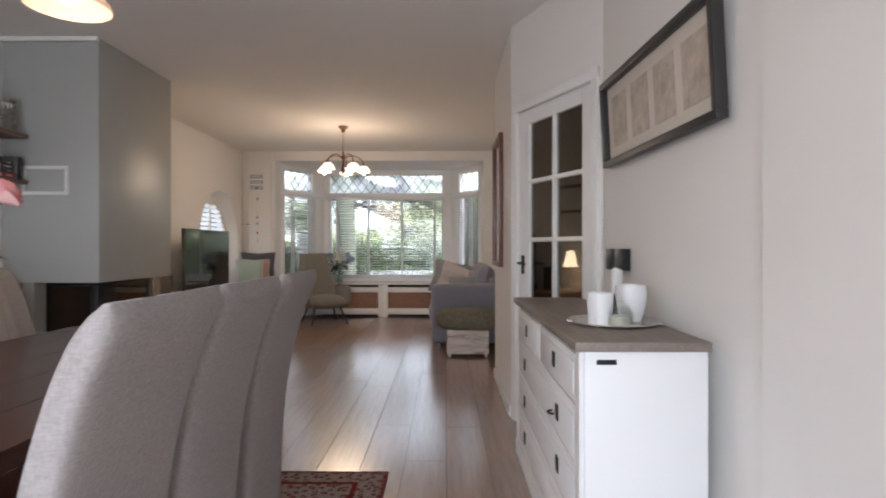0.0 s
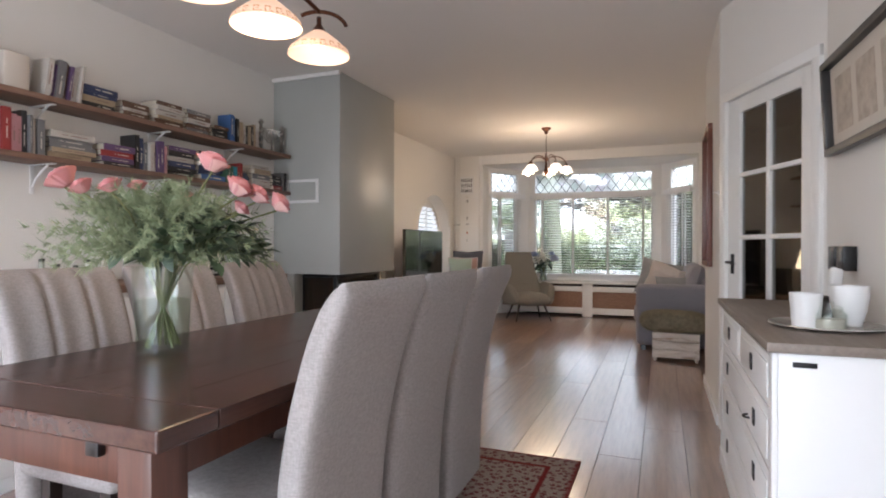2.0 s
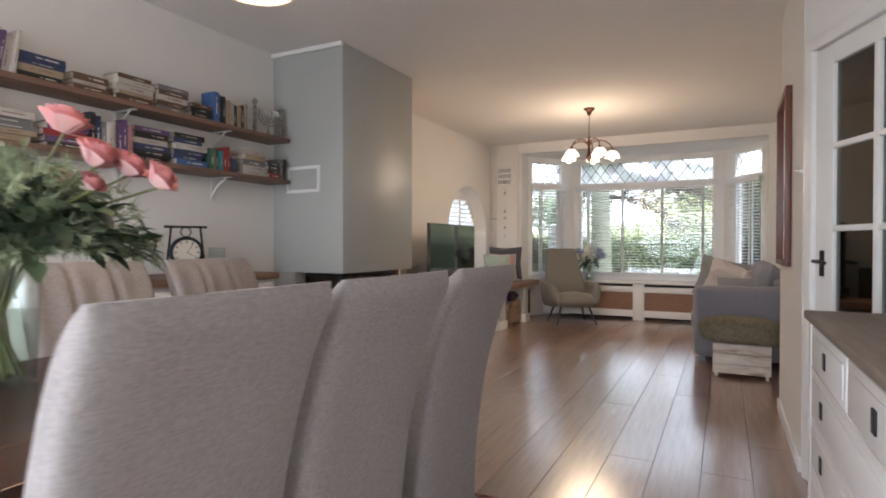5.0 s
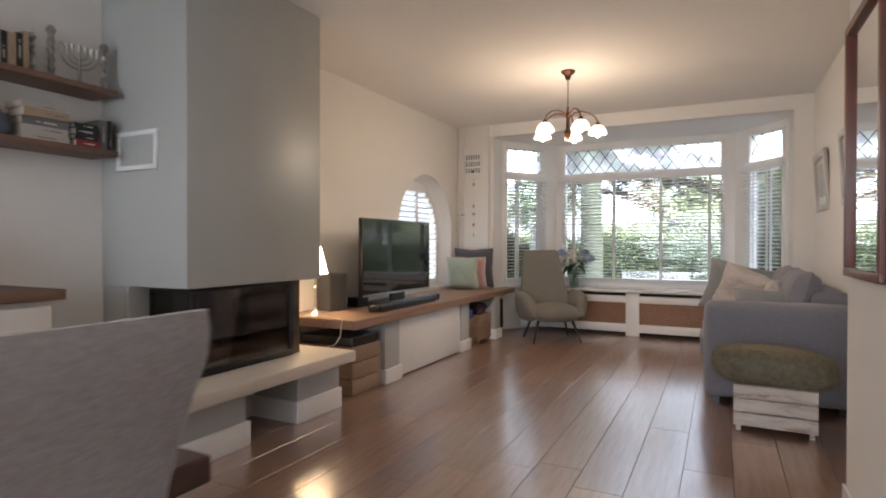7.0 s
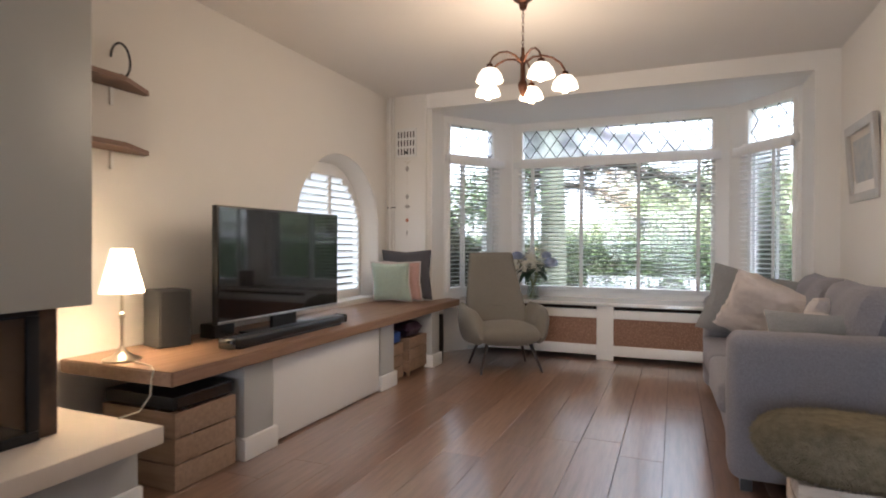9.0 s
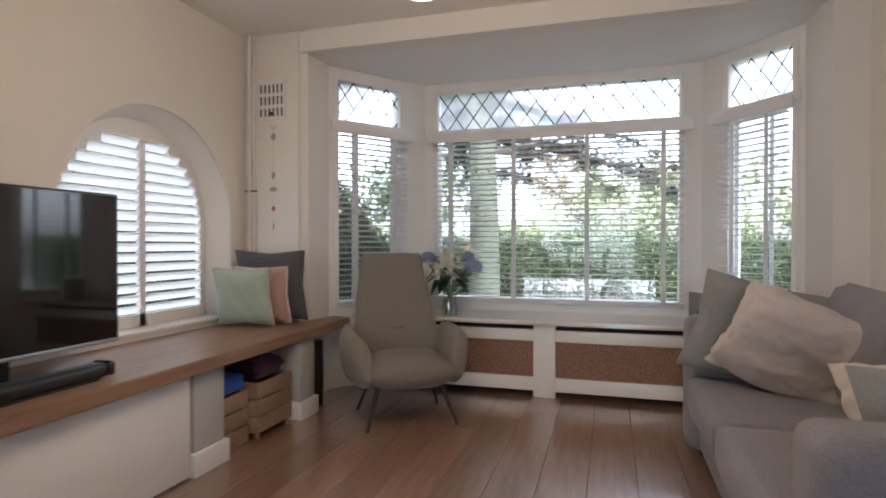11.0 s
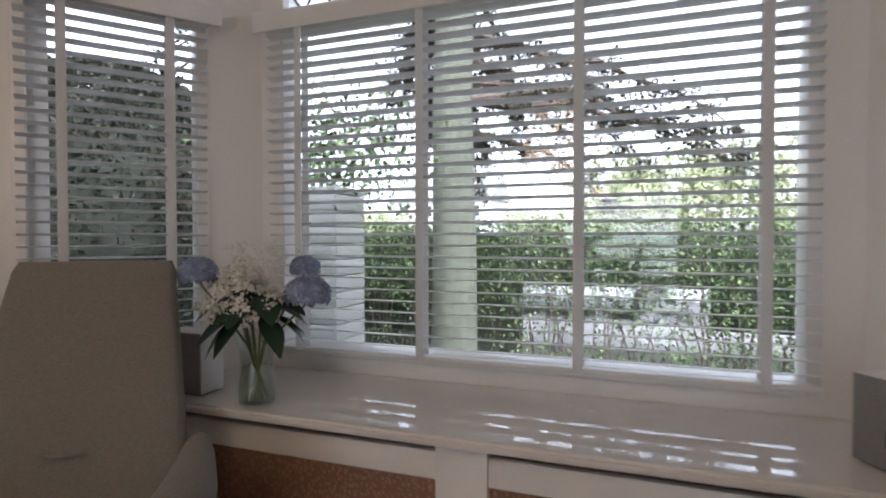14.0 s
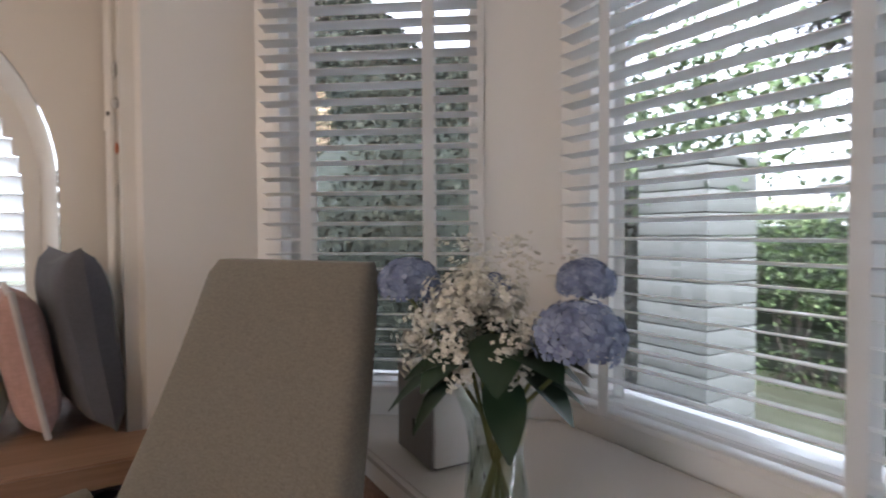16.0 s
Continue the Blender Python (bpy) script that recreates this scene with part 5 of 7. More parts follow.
def book(tone, m, w, h, t):
    """Spine to +x, thickness along y, height along z."""
    b = thing("book", "%s covered book on the wall shelf" % tone, "book", m, "books on the wall shelves")
    bm = B()
    box(bm, -w, 0, -t / 2, -t / 2 + 0.0025, 0, h)
    box(bm, -w, 0, t / 2 - 0.0025, t / 2, 0, h)
    box(bm, -0.0025, 0.0005, -t / 2 + 0.0024, t / 2 - 0.0024, 0, h)
    part("cover", bm, COVER_MATS[tone], b, smooth=False)
    part("page_block", boxed(-w + 0.004, -0.0026, -t / 2 + 0.0026, t / 2 - 0.0026, 0.003, h - 0.003), M_PAGES, b, smooth=False)
    dark = tone in ("white", "cream", "pink")
    z = h * brnd.uniform(0.12, 0.3)
    l = h * brnd.uniform(0.22, 0.42)
    k = t * brnd.uniform(0.06, 0.12)
    part("spine_print", boxed(0.0006, 0.0011, -k, k, z, z + l), M_PRINT[not dark], b, smooth=False)
    part("spine_print", boxed(0.0006, 0.0011, -k * 0.7, k * 0.7, z + l + h * 0.06, z + l + h * brnd.uniform(0.10, 0.2)), M_PRINT[not dark], b, smooth=False)


def standing(z, y0, y1, tones=None, hmax=0.23, lean=0):
    y = y0
    while y < y1 - 0.012:
        t = min(brnd.uniform(0.018, 0.042), y1 - y)
        h = brnd.uniform(0.78, 1.0) * hmax
        tone = brnd.choice(tones or [c[0] for c in COVERS])
        m = pose(-2.335 - brnd.uniform(0, 0.03), y + t / 2, z + 0.001 + abs(math.sin(radians(lean))) * t * 0.5, lean, 0, 0)
        book(tone, m, brnd.uniform(0.12, 0.15), h, t)
        y += t + 0.0015


def stacked(z, y0, y1, n, tones=None):
    zz = z + 0.001
    L = y1 - y0
    for _ in range(n):
        t = brnd.uniform(0.022, 0.04)
        l = L * brnd.uniform(0.86, 1.0)
        tone = brnd.choice(tones or [c[0] for c in COVERS])
        m = Matrix.Translation((-2.335 - brnd.uniform(0, 0.03), y0 + (L + l) / 2 - brnd.uniform(0, L - l), zz + t / 2)) @ Matrix.Rotation(radians(90), 4, "X")
        book(tone, m, 0.14, l, t)
        zz += t + 0.0005


ZT, ZB = SHELVES[1], SHELVES[0]
standing(ZT, 0.2, 0.95)
standing(ZT, 1.08, 1.36, ["white", "grey", "green", "brown", "purple"], 0.24)
standing(ZT, 1.66, 1.86, ["brown", "grey", "navy blue", "purple", "white"], 0.23, -8)
stacked(ZT, 1.88, 2.10, 4, ["white", "navy blue", "cream", "black"])
standing(ZT, 1.868, 1.88, ["red"], 0.22)
stacked(ZT, 2.14, 2.34, 3, ["cream", "white", "brown"])
stacked(ZT, 2.37, 2.60, 5, ["cream", "white", "brown", "cream"])
stacked(ZT, 2.62, 2.84, 5, ["black", "brown", "grey", "white"])
stacked(ZT, 2.86, 3.02, 3, ["cream", "black", "brown"])
standing(ZT, 2.94 + 0.1, 3.10, ["blue"], 0.21)
standing(ZT, 3.105, 3.33, ["black", "cream", "brown", "white"], 0.19)
standing(ZB, 0.2, 1.40)
standing(ZB, 1.43, 1.68, ["grey", "teal", "white", "black", "pink", "red"], 0.22)
stacked(ZB, 1.70, 1.97, 5, ["white", "black", "cream", "grey"])
stacked(ZB, 1.99, 2.22, 4, ["red", "black", "purple", "navy blue"])
standing(ZB, 2.225, 2.36, ["black", "grey", "navy blue", "white"], 0.22)
standing(ZB, 2.365, 2.45, ["pink", "purple"], 0.22)
stacked(ZB, 2.47, 2.72, 6, ["black", "navy blue", "purple", "white"])
stacked(ZB, 2.74, 2.98, 6, ["blue", "navy blue", "black", "teal", "white"])
standing(ZB, 3.0, 3.10, ["teal", "green", "cream"], 0.15)
standing(ZB, 3.105, 3.16, ["red"], 0.17)
stacked(ZB, 3.30, 3.52, 5, ["white", "cream", "grey", "white"])
stacked(ZB, 3.53, 3.66, 4, ["red", "white", "red", "black"])
standing(ZB, 3.665, 3.725, ["grey", "black"], 0.19)
jar = thing("ceramic_jar", "small blue-grey ceramic jar between books", "jar", pose(-2.40, 3.225, ZB))
part("body", lathe(B(), [(0, 0), (0.035, 0), (0.052, 0.03), (0.052, 0.07), (0.036, 0.095), (0.036, 0.105), (0, 0.105)], 22), plain("blue_glaze", (0.10, 0.12, 0.17), 0.25, amount=0.5), jar)
part("lid", lathe(B(), [(0, 0.105), (0.038, 0.105), (0.034, 0.118), (0, 0.122)], 22), plain("jar_lid", (0.25, 0.22, 0.2), 0.4), jar)
stat = link_mesh("figurine", lathe(B(), [(0, 0), (0.04, 0), (0.045, 0.08), (0.03, 0.15), (0.036, 0.2), (0.03, 0.24), (0, 0.26)], 18, (-2.40, 1.41, ZT)), plain("clay", (0.22, 0.09, 0.06), 0.7, amount=0.4), None, True)
tagged(stat, "reddish clay figurine on the wall shelf", "figurine")
lit = link_mesh("paper_lantern", boxed(-2.49, -2.35, 1.47, 1.60, ZT + 0.001, ZT + 0.19, 0.015), plain("pale_paper", (0.60, 0.54, 0.48), 0.8), None, True)
tagged(lit, "pale square paper lantern on the shelf", "lantern")


def candlestick(label, at, h):
    c = thing("candlestick", label, "candlestick", pose(*at))
    part("foot", lathe(B(), [(0, 0), (0.038, 0), (0.036, 0.012), (0.016, 0.02), (0.012, 0.03), (0, 0.03)], 18), M_SILVER, c)
    prof, n = [(0, 0.03)], 9
    for i in range(n + 1):
        prof.append((0.010 + 0.008 * (i % 2), 0.03 + (h - 0.06) * i / n))
    prof += [(0.022, h - 0.025), (0.022, h - 0.015), (0.013, h - 0.01), (0.013, h), (0, h)]
    part("shaft", lathe(B(), prof, 16), M_SILVER, c)
    return c


candlestick("turned silver candlestick on the shelf", (-2.41, 3.365, ZT), 0.20)
candlestick("tall turned silver candlestick on the shelf", (-2.40, 3.45, ZT), 0.26)
candlestick("tall turned silver candlestick beside the chimney", (-2.39, 3.705, ZT), 0.25)
men = thing("menorah", "silver seven-branched candle holder on the shelf", "candle holder", pose(-2.40, 3.585, ZT))
part("base", lathe(B(), [(0, 0), (0.04, 0), (0.035, 0.01), (0.01, 0.03), (0.007, 0.06), (0.007, 0.21), (0, 0.21)], 16), M_SILVER, men)
for i, r in enumerate((0.03, 0.056, 0.082)):
    part("branch", tube(B(), [(0.2 * r * math.cos(a), r * math.cos(a), 0.155 - r * 0.9 * math.sin(a) * -1 * -1) for a in [math.pi * j / 14 for j in range(15)]], 0.004, 6), M_SILVER, men)
for y in (-0.082, -0.056, -0.03, 0, 0.03, 0.056, 0.082):
    part("cup", lathe(B(), [(0, 0.155), (0.004, 0.155), (0.011, 0.20), (0.008, 0.2), (0, 0.17)], 10, (0.2 * y, y, 0)), M_SILVER, men)
# corner shelves beyond the chimney
for z in (1.65, 1.985):
    s = thing("corner_shelf", "small wooden shelf on white brackets", "shelf", pose(0, 0, z), "corner shelves")
    part("board", prism(B(), [(LEFT + 0.002, 4.84), (-2.36, 4.84), (-2.36, 5.36), (-2.50, 5.61), (LEFT + 0.002, 5.61)], -0.025, 0.0), M_SHELF, s, smooth=False)
    part("bracket", boxed(LEFT + 0.002, LEFT + 0.012, 5.40, 5.42, -0.12, -0.0255), M_SATIN, s)
orn = thing("wire_ornament", "dark curled metal ornament on the small shelf", "ornament", pose(-2.45, 5.40, 1.985))
part("curl", tube(B(), [(0, 0.055 * math.cos(a), 0.10 + 0.09 * math.sin(a)) for a in [-1.45 + 0.35 * i for i in range(14)]], 0.006, 7), M_IRON, orn)
part("foot", lathe(B(), [(0, 0), (0.03, 0), (0.03, 0.01), (0.01, 0.03), (0, 0.03)], 12), M_IRON, orn)

# ---- lamps overhead ----
M_COPPER = plain("aged_copper", (0.10, 0.045, 0.028), 0.35, 0.9, amount=0.4)
M_OPAL = glow("lit_opal_glass", (1.0, 0.78, 0.55), 0.2)
chand = thing("chandelier", "dark copper chandelier with five lit opal glass shades", "chandelier", pose(-0.65, 6.69, 0))
part("ceiling_cup", lathe(B(), [(0, 2.56), (0.02, 2.565), (0.028, 2.60), (0.06, 2.625), (0.062, 2.639), (0, 2.639)], 24), M_COPPER, chand)
for i in range(9):
    z = 2.555 - i * 0.027
    bm = tube(B(), [(0.007 * math.cos(a) * (1 if i % 2 else 0), 0.007 * math.cos(a) * (0 if i % 2 else 1), z + 0.017 * math.sin(a)) for a in [math.pi / 4 * j for j in range(9)]], 0.0022, 5)
    part("chain_link", bm, M_COPPER, chand)
part("body", lathe(B(), [(0, 2.03), (0.008, 2.035), (0.014, 2.05), (0.028, 2.08), (0.03, 2.11), (0.016, 2.14), (0.014, 2.22), (0.02, 2.24), (0.02, 2.27), (0.01, 2.29), (0.01, 2.33), (0, 2.335)], 20), M_COPPER, chand)
for i in range(5):
    a = 2 * math.pi * i / 5 + 0.35
    c, s = math.cos(a), math.sin(a)
    R = 0.255
    part("arm", tube(B(), [(c * r, s * r, z) for r, z in ((0.012, 2.24), (0.06, 2.275), (0.12, 2.285), (0.18, 2.27), (0.23, 2.235), (0.253, 2.195), (0.255, 2.17))], 0.0065, 8), M_COPPER, chand)
    part("socket", lathe(B(), [(0, 2.185), (0.02, 2.185), (0.024, 2.16), (0.018, 2.15), (0, 2.15)], 14, (c * R, s * R, 0)), M_COPPER, chand)
    part("shade", lathe(B(), [(0.02, 2.165), (0.045, 2.155), (0.068, 2.125), (0.078, 2.095), (0.080, 2.085), (0.076, 2.085), (0.064, 2.122), (0.042, 2.15), (0.02, 2.16)], 26, (c * R, s * R, 0)), M_OPAL, chand, "lit opal glass shade")
    part("bulb", lathe(B(), [(0, 2.055), (0.015, 2.06), (0.022, 2.08), (0.015, 2.11), (0.01, 2.14), (0, 2.14)], 14, (c * R, s * R, 0)), glow("lit_bulb", (1.0, 0.8, 0.5), 2.2) if i == 0 else bpy.data.materials["lit_bulb"], chand)
lamp_light("chandelier_light", "POINT", pose(-0.65, 6.69, 1.99), 4.4, (1.0, 0.71, 0.45), 0.34)
lamp_light("chandelier_upward", "POINT", pose(-0.65, 6.69, 2.34), 0.07, WARM, 0.2)

k = Mat("amber_glass_shade", 0.4)
k.colour((0.66, 0.52, 0.42))
sepz = k.node("ShaderNodeSeparateXYZ")
k.link(k.space((1, 1, 1)), sepz.inputs[0])
k.b.inputs["Emission Color"].default_value = (1.0, 0.58, 0.36, 1)
k.b.inputs["Emission Strength"].default_value = 0.07
M_AMBER = k.m
M_KEY = glow("ochre_key_band", (0.8, 0.35, 0.1), 0.02, (0.42, 0.2, 0.08))
pend = thing("pendant_lamp", "brown metal pendant with three lit amber glass shades over the table", "pendant lamp", pose(-0.72, 1.445, 0))
part("ceiling_plate", boxed(-0.05, 0.05, -0.30, 0.30, 2.615, 2.639, 0.006), M_COPPER, pend)
part("rod", tube(B(), [(0, 0, 2.616), (0, 0, 2.20)], 0.008, 10), M_COPPER, pend)
part("bar", tube(B(), arc((0, -0.36, 2.19), (0, 0.36, 2.19), 0.035, 14), 0.010, 10), M_COPPER, pend)
part("body", lathe(B(), [(0, 2.16), (0.02, 2.17), (0.03, 2.2), (0.02, 2.235), (0.012, 2.27), (0, 2.27)], 18), M_COPPER, pend)
for dy in (-0.355, 0.0, 0.355):
    part("arm", tube(B(), [(0.115 * math.cos(q) * 1.0, dy + 0.05 * math.cos(q), 2.105 + 0.085 * math.sin(q)) for q in [0.25 + 0.2 * j for j in range(11)]], 0.009, 8), M_COPPER, pend)
    part("socket", lathe(B(), [(0, 2.165), (0.010, 2.165), (0.012, 2.13), (0.034, 2.10), (0.03, 2.095), (0, 2.095)], 16, (0, dy, 0)), M_COPPER, pend)
    part("shade", lathe(B(), [(0.03, 2.10), (0.06, 2.078), (0.10, 2.045), (0.13, 2.015), (0.137, 1.992), (0.133, 1.992), (0.126, 2.013), (0.096, 2.041), (0.056, 2.073), (0.03, 2.095)], 36, (0, dy, 0)), M_AMBER, pend, "lit amber glass shade")
    bm = B()
    for i in range(20):
        a = 2 * math.pi * i / 20
        for a0, a1, z0, z1 in ((0, 0.24, 2.0, 2.004), (0.0, 0.04, 2.0, 2.024), (0.0, 0.17, 2.020, 2.024), (0.13, 0.17, 2.009, 2.022), (0.07, 0.15, 2.009, 2.013)):
            r0, r1 = 0.1385 - (z0 - 1.992) * 0.40, 0.1385 - (z1 - 1.992) * 0.40
            bm.faces.new([bm.verts.new((r * math.cos(a + b), dy + r * math.sin(a + b), z)) for b, z, r in ((a0, z0, r0), (a1, z0, r0), (a1, z1, r1), (a0, z1, r1))])
    part("key_band", bm, M_KEY, pend, "ochre meander band", smooth=False)
    part("bulb", lathe(B(), [(0, 2.0), (0.018, 2.005), (0.026, 2.03), (0.016, 2.06), (0.012, 2.09), (0, 2.09)], 14, (0, dy, 0)), bpy.data.materials["lit_bulb"], pend)
lamp_light("pendant_light", "POINT", pose(-0.72, 1.445, 1.95), 1.15, WARM, 0.15)

# ---- door, mirror and pictures ----
door = thing("door_1", "white glazed door with six panes, closed", "door", DOOR_M)
door["kind"] = "structure"
# Pane tint darkened to stand for the dim hall behind.
M_DIMHALL_GLASS = thin_glass("door_glass_hall_dim", (0.35, 0.34, 0.33), 0.6)
U0, U1 = 0.075, DOOR_L - 0.075
for a, b in ((0.02, U0), (U1, DOOR_L - 0.02)):
    part("architrave", boxed(a - 0.005, b, -0.022, 0.08, 0, 2.095, 0.005), M_TRIM, door)
part("architrave", boxed(0.015, DOOR_L - 0.02, -0.0222, 0.08, 2.035, 2.096, 0.005), M_TRIM, door)
PU0, PU1 = 0.205, 0.755
part("stile", boxed(U0 + 0.002, PU0, 0.0, 0.04, 0.005, 2.03, 0.003), M_TRIM, door)
part("stile", boxed(PU1, U1 - 0.002, 0.0, 0.04, 0.005, 2.03, 0.003), M_TRIM, door)
part("top_rail", boxed(PU0, PU1, 0.0005, 0.0395, 1.94, 2.03), M_TRIM, door)
part("bottom_panel", boxed(PU0, PU1, 0.0005, 0.0395, 0.005, 0.83), M_TRIM, door)
zs = (0.83, 1.20, 1.57, 1.94)
um = (PU0 + PU1) / 2
part("glazing_bar", boxed(um - 0.014, um + 0.014, -0.002, 0.038, 0.83, 1.94, 0.004), M_TRIM, door)
for z in zs[1:3]:
    for a, b in ((PU0, um - 0.014), (um + 0.014, PU1)):
        part("glazing_bar", boxed(a, b, -0.001, 0.037, z - 0.013, z + 0.013, 0.004), M_TRIM, door)
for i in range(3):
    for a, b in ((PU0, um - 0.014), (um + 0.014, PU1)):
        part("pane", boxed(a, b, 0.018, 0.022, zs[i] + 0.013 * (i > 0), zs[i + 1] - 0.013 * (i < 2)), M_DIMHALL_GLASS, door, smooth=False)
hd = part("door_handle", boxed(0.12, 0.15, -0.008, 0.0, 0.98, 1.10, 0.003), M_IRON, door)
part("lever", tube(B(), [(0.135, -0.004, 1.05), (0.135, -0.045, 1.05), (0.15, -0.05, 1.05), (0.235, -0.05, 1.045)], 0.008, 8), M_IRON, hd)
# bell box on the stub wall
bl = thing("wall_hook", "small white hook on the wall", "hook", pose(STUB, 3.66, 1.49))
part("plate", boxed(-0.012, 0.0, -0.012, 0.012, -0.012, 0.012, 0.003), M_SATIN, bl)
part("peg", tube(B(), [(-0.01, 0, 0), (-0.035, 0, 0.006)], 0.005, 8), M_SATIN, bl)

k = Mat("mirror_silver", 0.01, 1.0)
k.colour((0.9, 0.9, 0.9))
M_MIRROR = k.m
M_RED = wood("reddish_frame", [(0.3, (0.11, 0.035, 0.022)), (0.7, (0.20, 0.07, 0.045))], 2, 0.4)
mir = thing("wall_mirror", "tall mirror in a thin reddish wood frame", "mirror", pose(STUB, 4.435, 0))
for a in ((-0.30, 0.30, 1.00, 1.035), (-0.30, 0.30, 2.005, 2.04), (-0.30, -0.265, 1.035, 2.005), (0.265, 0.30, 1.035, 2.005)):
    part("frame", boxed(-0.035, -0.001, a[0], a[1], a[2], a[3], 0.004), M_RED, mir)
part("mirror", boxed(-0.015, -0.002, -0.266, 0.266, 1.034, 2.006), M_MIRROR, mir)

M_SILVERFRAME = plain("silver_white_frame", (0.52, 0.49, 0.46), 0.4, 0.3, amount=0.25)
k = Mat("washed_print", 0.6)
k.colour(k.ramp(k.noise(7, 5), [(0.3, (0.50, 0.47, 0.42)), (0.6, (0.34, 0.36, 0.38)), (0.8, (0.62, 0.58, 0.52))]))
M_PRINTA = k.m
M_MOUNT = plain("cream_mount", (0.62, 0.57, 0.50), 0.8)


def picture(label, m, w, h, depth, frame_mat, face, bw=0.035, mount=0.06, count=1):
    """Hung flat against a wall: local x along it, local -y into the room."""
    p = thing("framed_picture", label, "picture", m)
    for a in ((-w / 2, w / 2, -h / 2, -h / 2 + bw), (-w / 2, w / 2, h / 2 - bw, h / 2), (-w / 2, -w / 2 + bw, -h / 2 + bw, h / 2 - bw), (w / 2 - bw, w / 2, -h / 2 + bw, h / 2 - bw)):
        part("frame", boxed(a[0], a[1], -depth, -0.001, a[2], a[3], 0.003), frame_mat, p)
    part("mount", boxed(-w / 2 + bw, w / 2 - bw, -0.008, -0.002, -h / 2 + bw, h / 2 - bw), M_MOUNT, p)
    iw = (w - 2 * bw - mount * (count + 1)) / count
    for i in range(count):
        x = -w / 2 + bw + mount + i * (iw + mount)
        part("print", boxed(x, x + iw, -0.0095, -0.0081, -h / 2 + bw + mount, h / 2 - bw - mount), face, p, "faded print")
    return p


picture("silver-white framed picture on the living room wall", pose(RIGHT, 7.86, 1.70, 0, 0, -90) @ pose(0, 0, 0, 4, 0, 0), 0.62, 0.53, 0.03, M_SILVERFRAME, M_PRINTA, 0.06, 0.05)
picture("silver-white framed picture above the sofa", pose(RIGHT, 6.72, 1.70, 0, 0, -90) @ pose(0, 0, 0, 3, 0, 0), 0.40, 0.54, 0.03, M_SILVERFRAME, M_PRINTA, 0.05, 0.04)
k = Mat("sepia_print", 0.7)
k.colour(k.ramp(k.noise(14, 6, 0.7), [(0.35, (0.52, 0.46, 0.38)), (0.65, (0.36, 0.30, 0.25))]))
wall_turn = math.degrees(math.atan2(1.33 - 2.76, 1.47 - 1.42))
picture("long black framed row of faded prints", pose(1.428, 2.03, 1.735, 0, 0, wall_turn) @ pose(0, -0.012, 0, 3, 0, 0), 1.06, 0.40, 0.04, plain("black_frame", (0.03, 0.028, 0.028), 0.4), k.m, 0.03, 0.055, 4)
sw = thing("wall_switch", "two black framed wall switches", "switch", pose(1.428, 2.47, 1.095, 0, 0, wall_turn))
for x in (-0.12, 0.05):
    part("frame", boxed(x, x + 0.082, -0.045 - x * 0.1, -0.002, -0.05, 0.05, 0.003), M_BLACK, sw)
    part("face", boxed(x + 0.014, x + 0.068, -0.049 - x * 0.1, -0.0455 - x * 0.1, -0.034, 0.034, 0.002), plain("dark_grey_face", (0.09, 0.09, 0.09), 0.3) if x < 0 else bpy.data.materials["dark_grey_face"], sw)

# ---- chest of drawers ----
chest = thing("chest_of_drawers", "white chest of drawers with a grey-brown wooden top", "chest of drawers", pose(1.0, 1.51, 0))
CL, CD = 1.47, 0.39
M_GTOP = wood("grey_brown_top", [(0.25, (0.16, 0.125, 0.10)), (0.55, (0.22, 0.18, 0.15)), (0.85, (0.28, 0.23, 0.19))], 1, 0.5, 1.0, 0.1)
part("top", boxed(-0.012, CD + 0.005, -0.012, CL + 0.01, 0.84, 0.87, 0.005), M_GTOP, chest, "grey-brown wooden top")
part("carcass", boxed(0.02, CD, 0.005, CL - 0.005, 0.06, 0.839, 0.003), M_SATIN, chest)
part("plinth", boxed(0.0, CD, -0.008, CL + 0.004, 0.0, 0.085, 0.006), M_SATIN, chest)
for y in (0.005, CL - 0.055):
    part("stile", boxed(0.004, 0.02, y, y + 0.05, 0.086, 0.838, 0.003), M_SATIN, chest)
zr = (0.10, 0.285, 0.47, 0.655, 0.825)
for i in range(4):
    z0, z1 = zr[i] + 0.008, zr[i + 1] - 0.008
    part("rail", boxed(0.006, 0.02, 0.056, CL - 0.056, zr[i] - 0.0065, zr[i] + 0.0065), M_SATIN, chest)
    for a, b in (((0.06, CL - 0.06),) if i < 3 else ((0.06, CL / 2 - 0.012), (CL / 2 + 0.012, CL - 0.06))):
        d = part("drawer", boxed(0.008, 0.02, a + 0.003, b - 0.003, z0, z1, 0.003), M_SATIN, chest)
        part("bevel", boxed(0.004, 0.0079, a + 0.03, b - 0.03, z0 + 0.025, z1 - 0.025, 0.002), M_SATIN, d)
        for y in ((a + b) / 2,) if i == 3 else (a + (b - a) * 0.2, a + (b - a) * 0.8):
            part("handle_plate", boxed(-0.001, 0.0039, y - 0.02, y + 0.02, (z0 + z1) / 2 - 0.028, (z0 + z1) / 2 + 0.028, 0.002), M_IRON, d, "dark square handle")
            if i == 2 and y < CL / 2:
                part("key_ring", tube(B(), [(-0.012 - 0.018 * math.sin(q), y + 0.022 * math.cos(q), (z0 + z1) / 2) for q in [math.pi * j / 8 for j in range(9)]], 0.004, 6), M_IRON, d)
part("name_plate", boxed(0.055, 0.115, -0.0, 0.004, 0.80, 0.815, 0.001), M_IRON, chest)
tray = thing("round_tray", "pale round tray on the chest of drawers", "tray", pose(1.225, 1.91, 0.87))
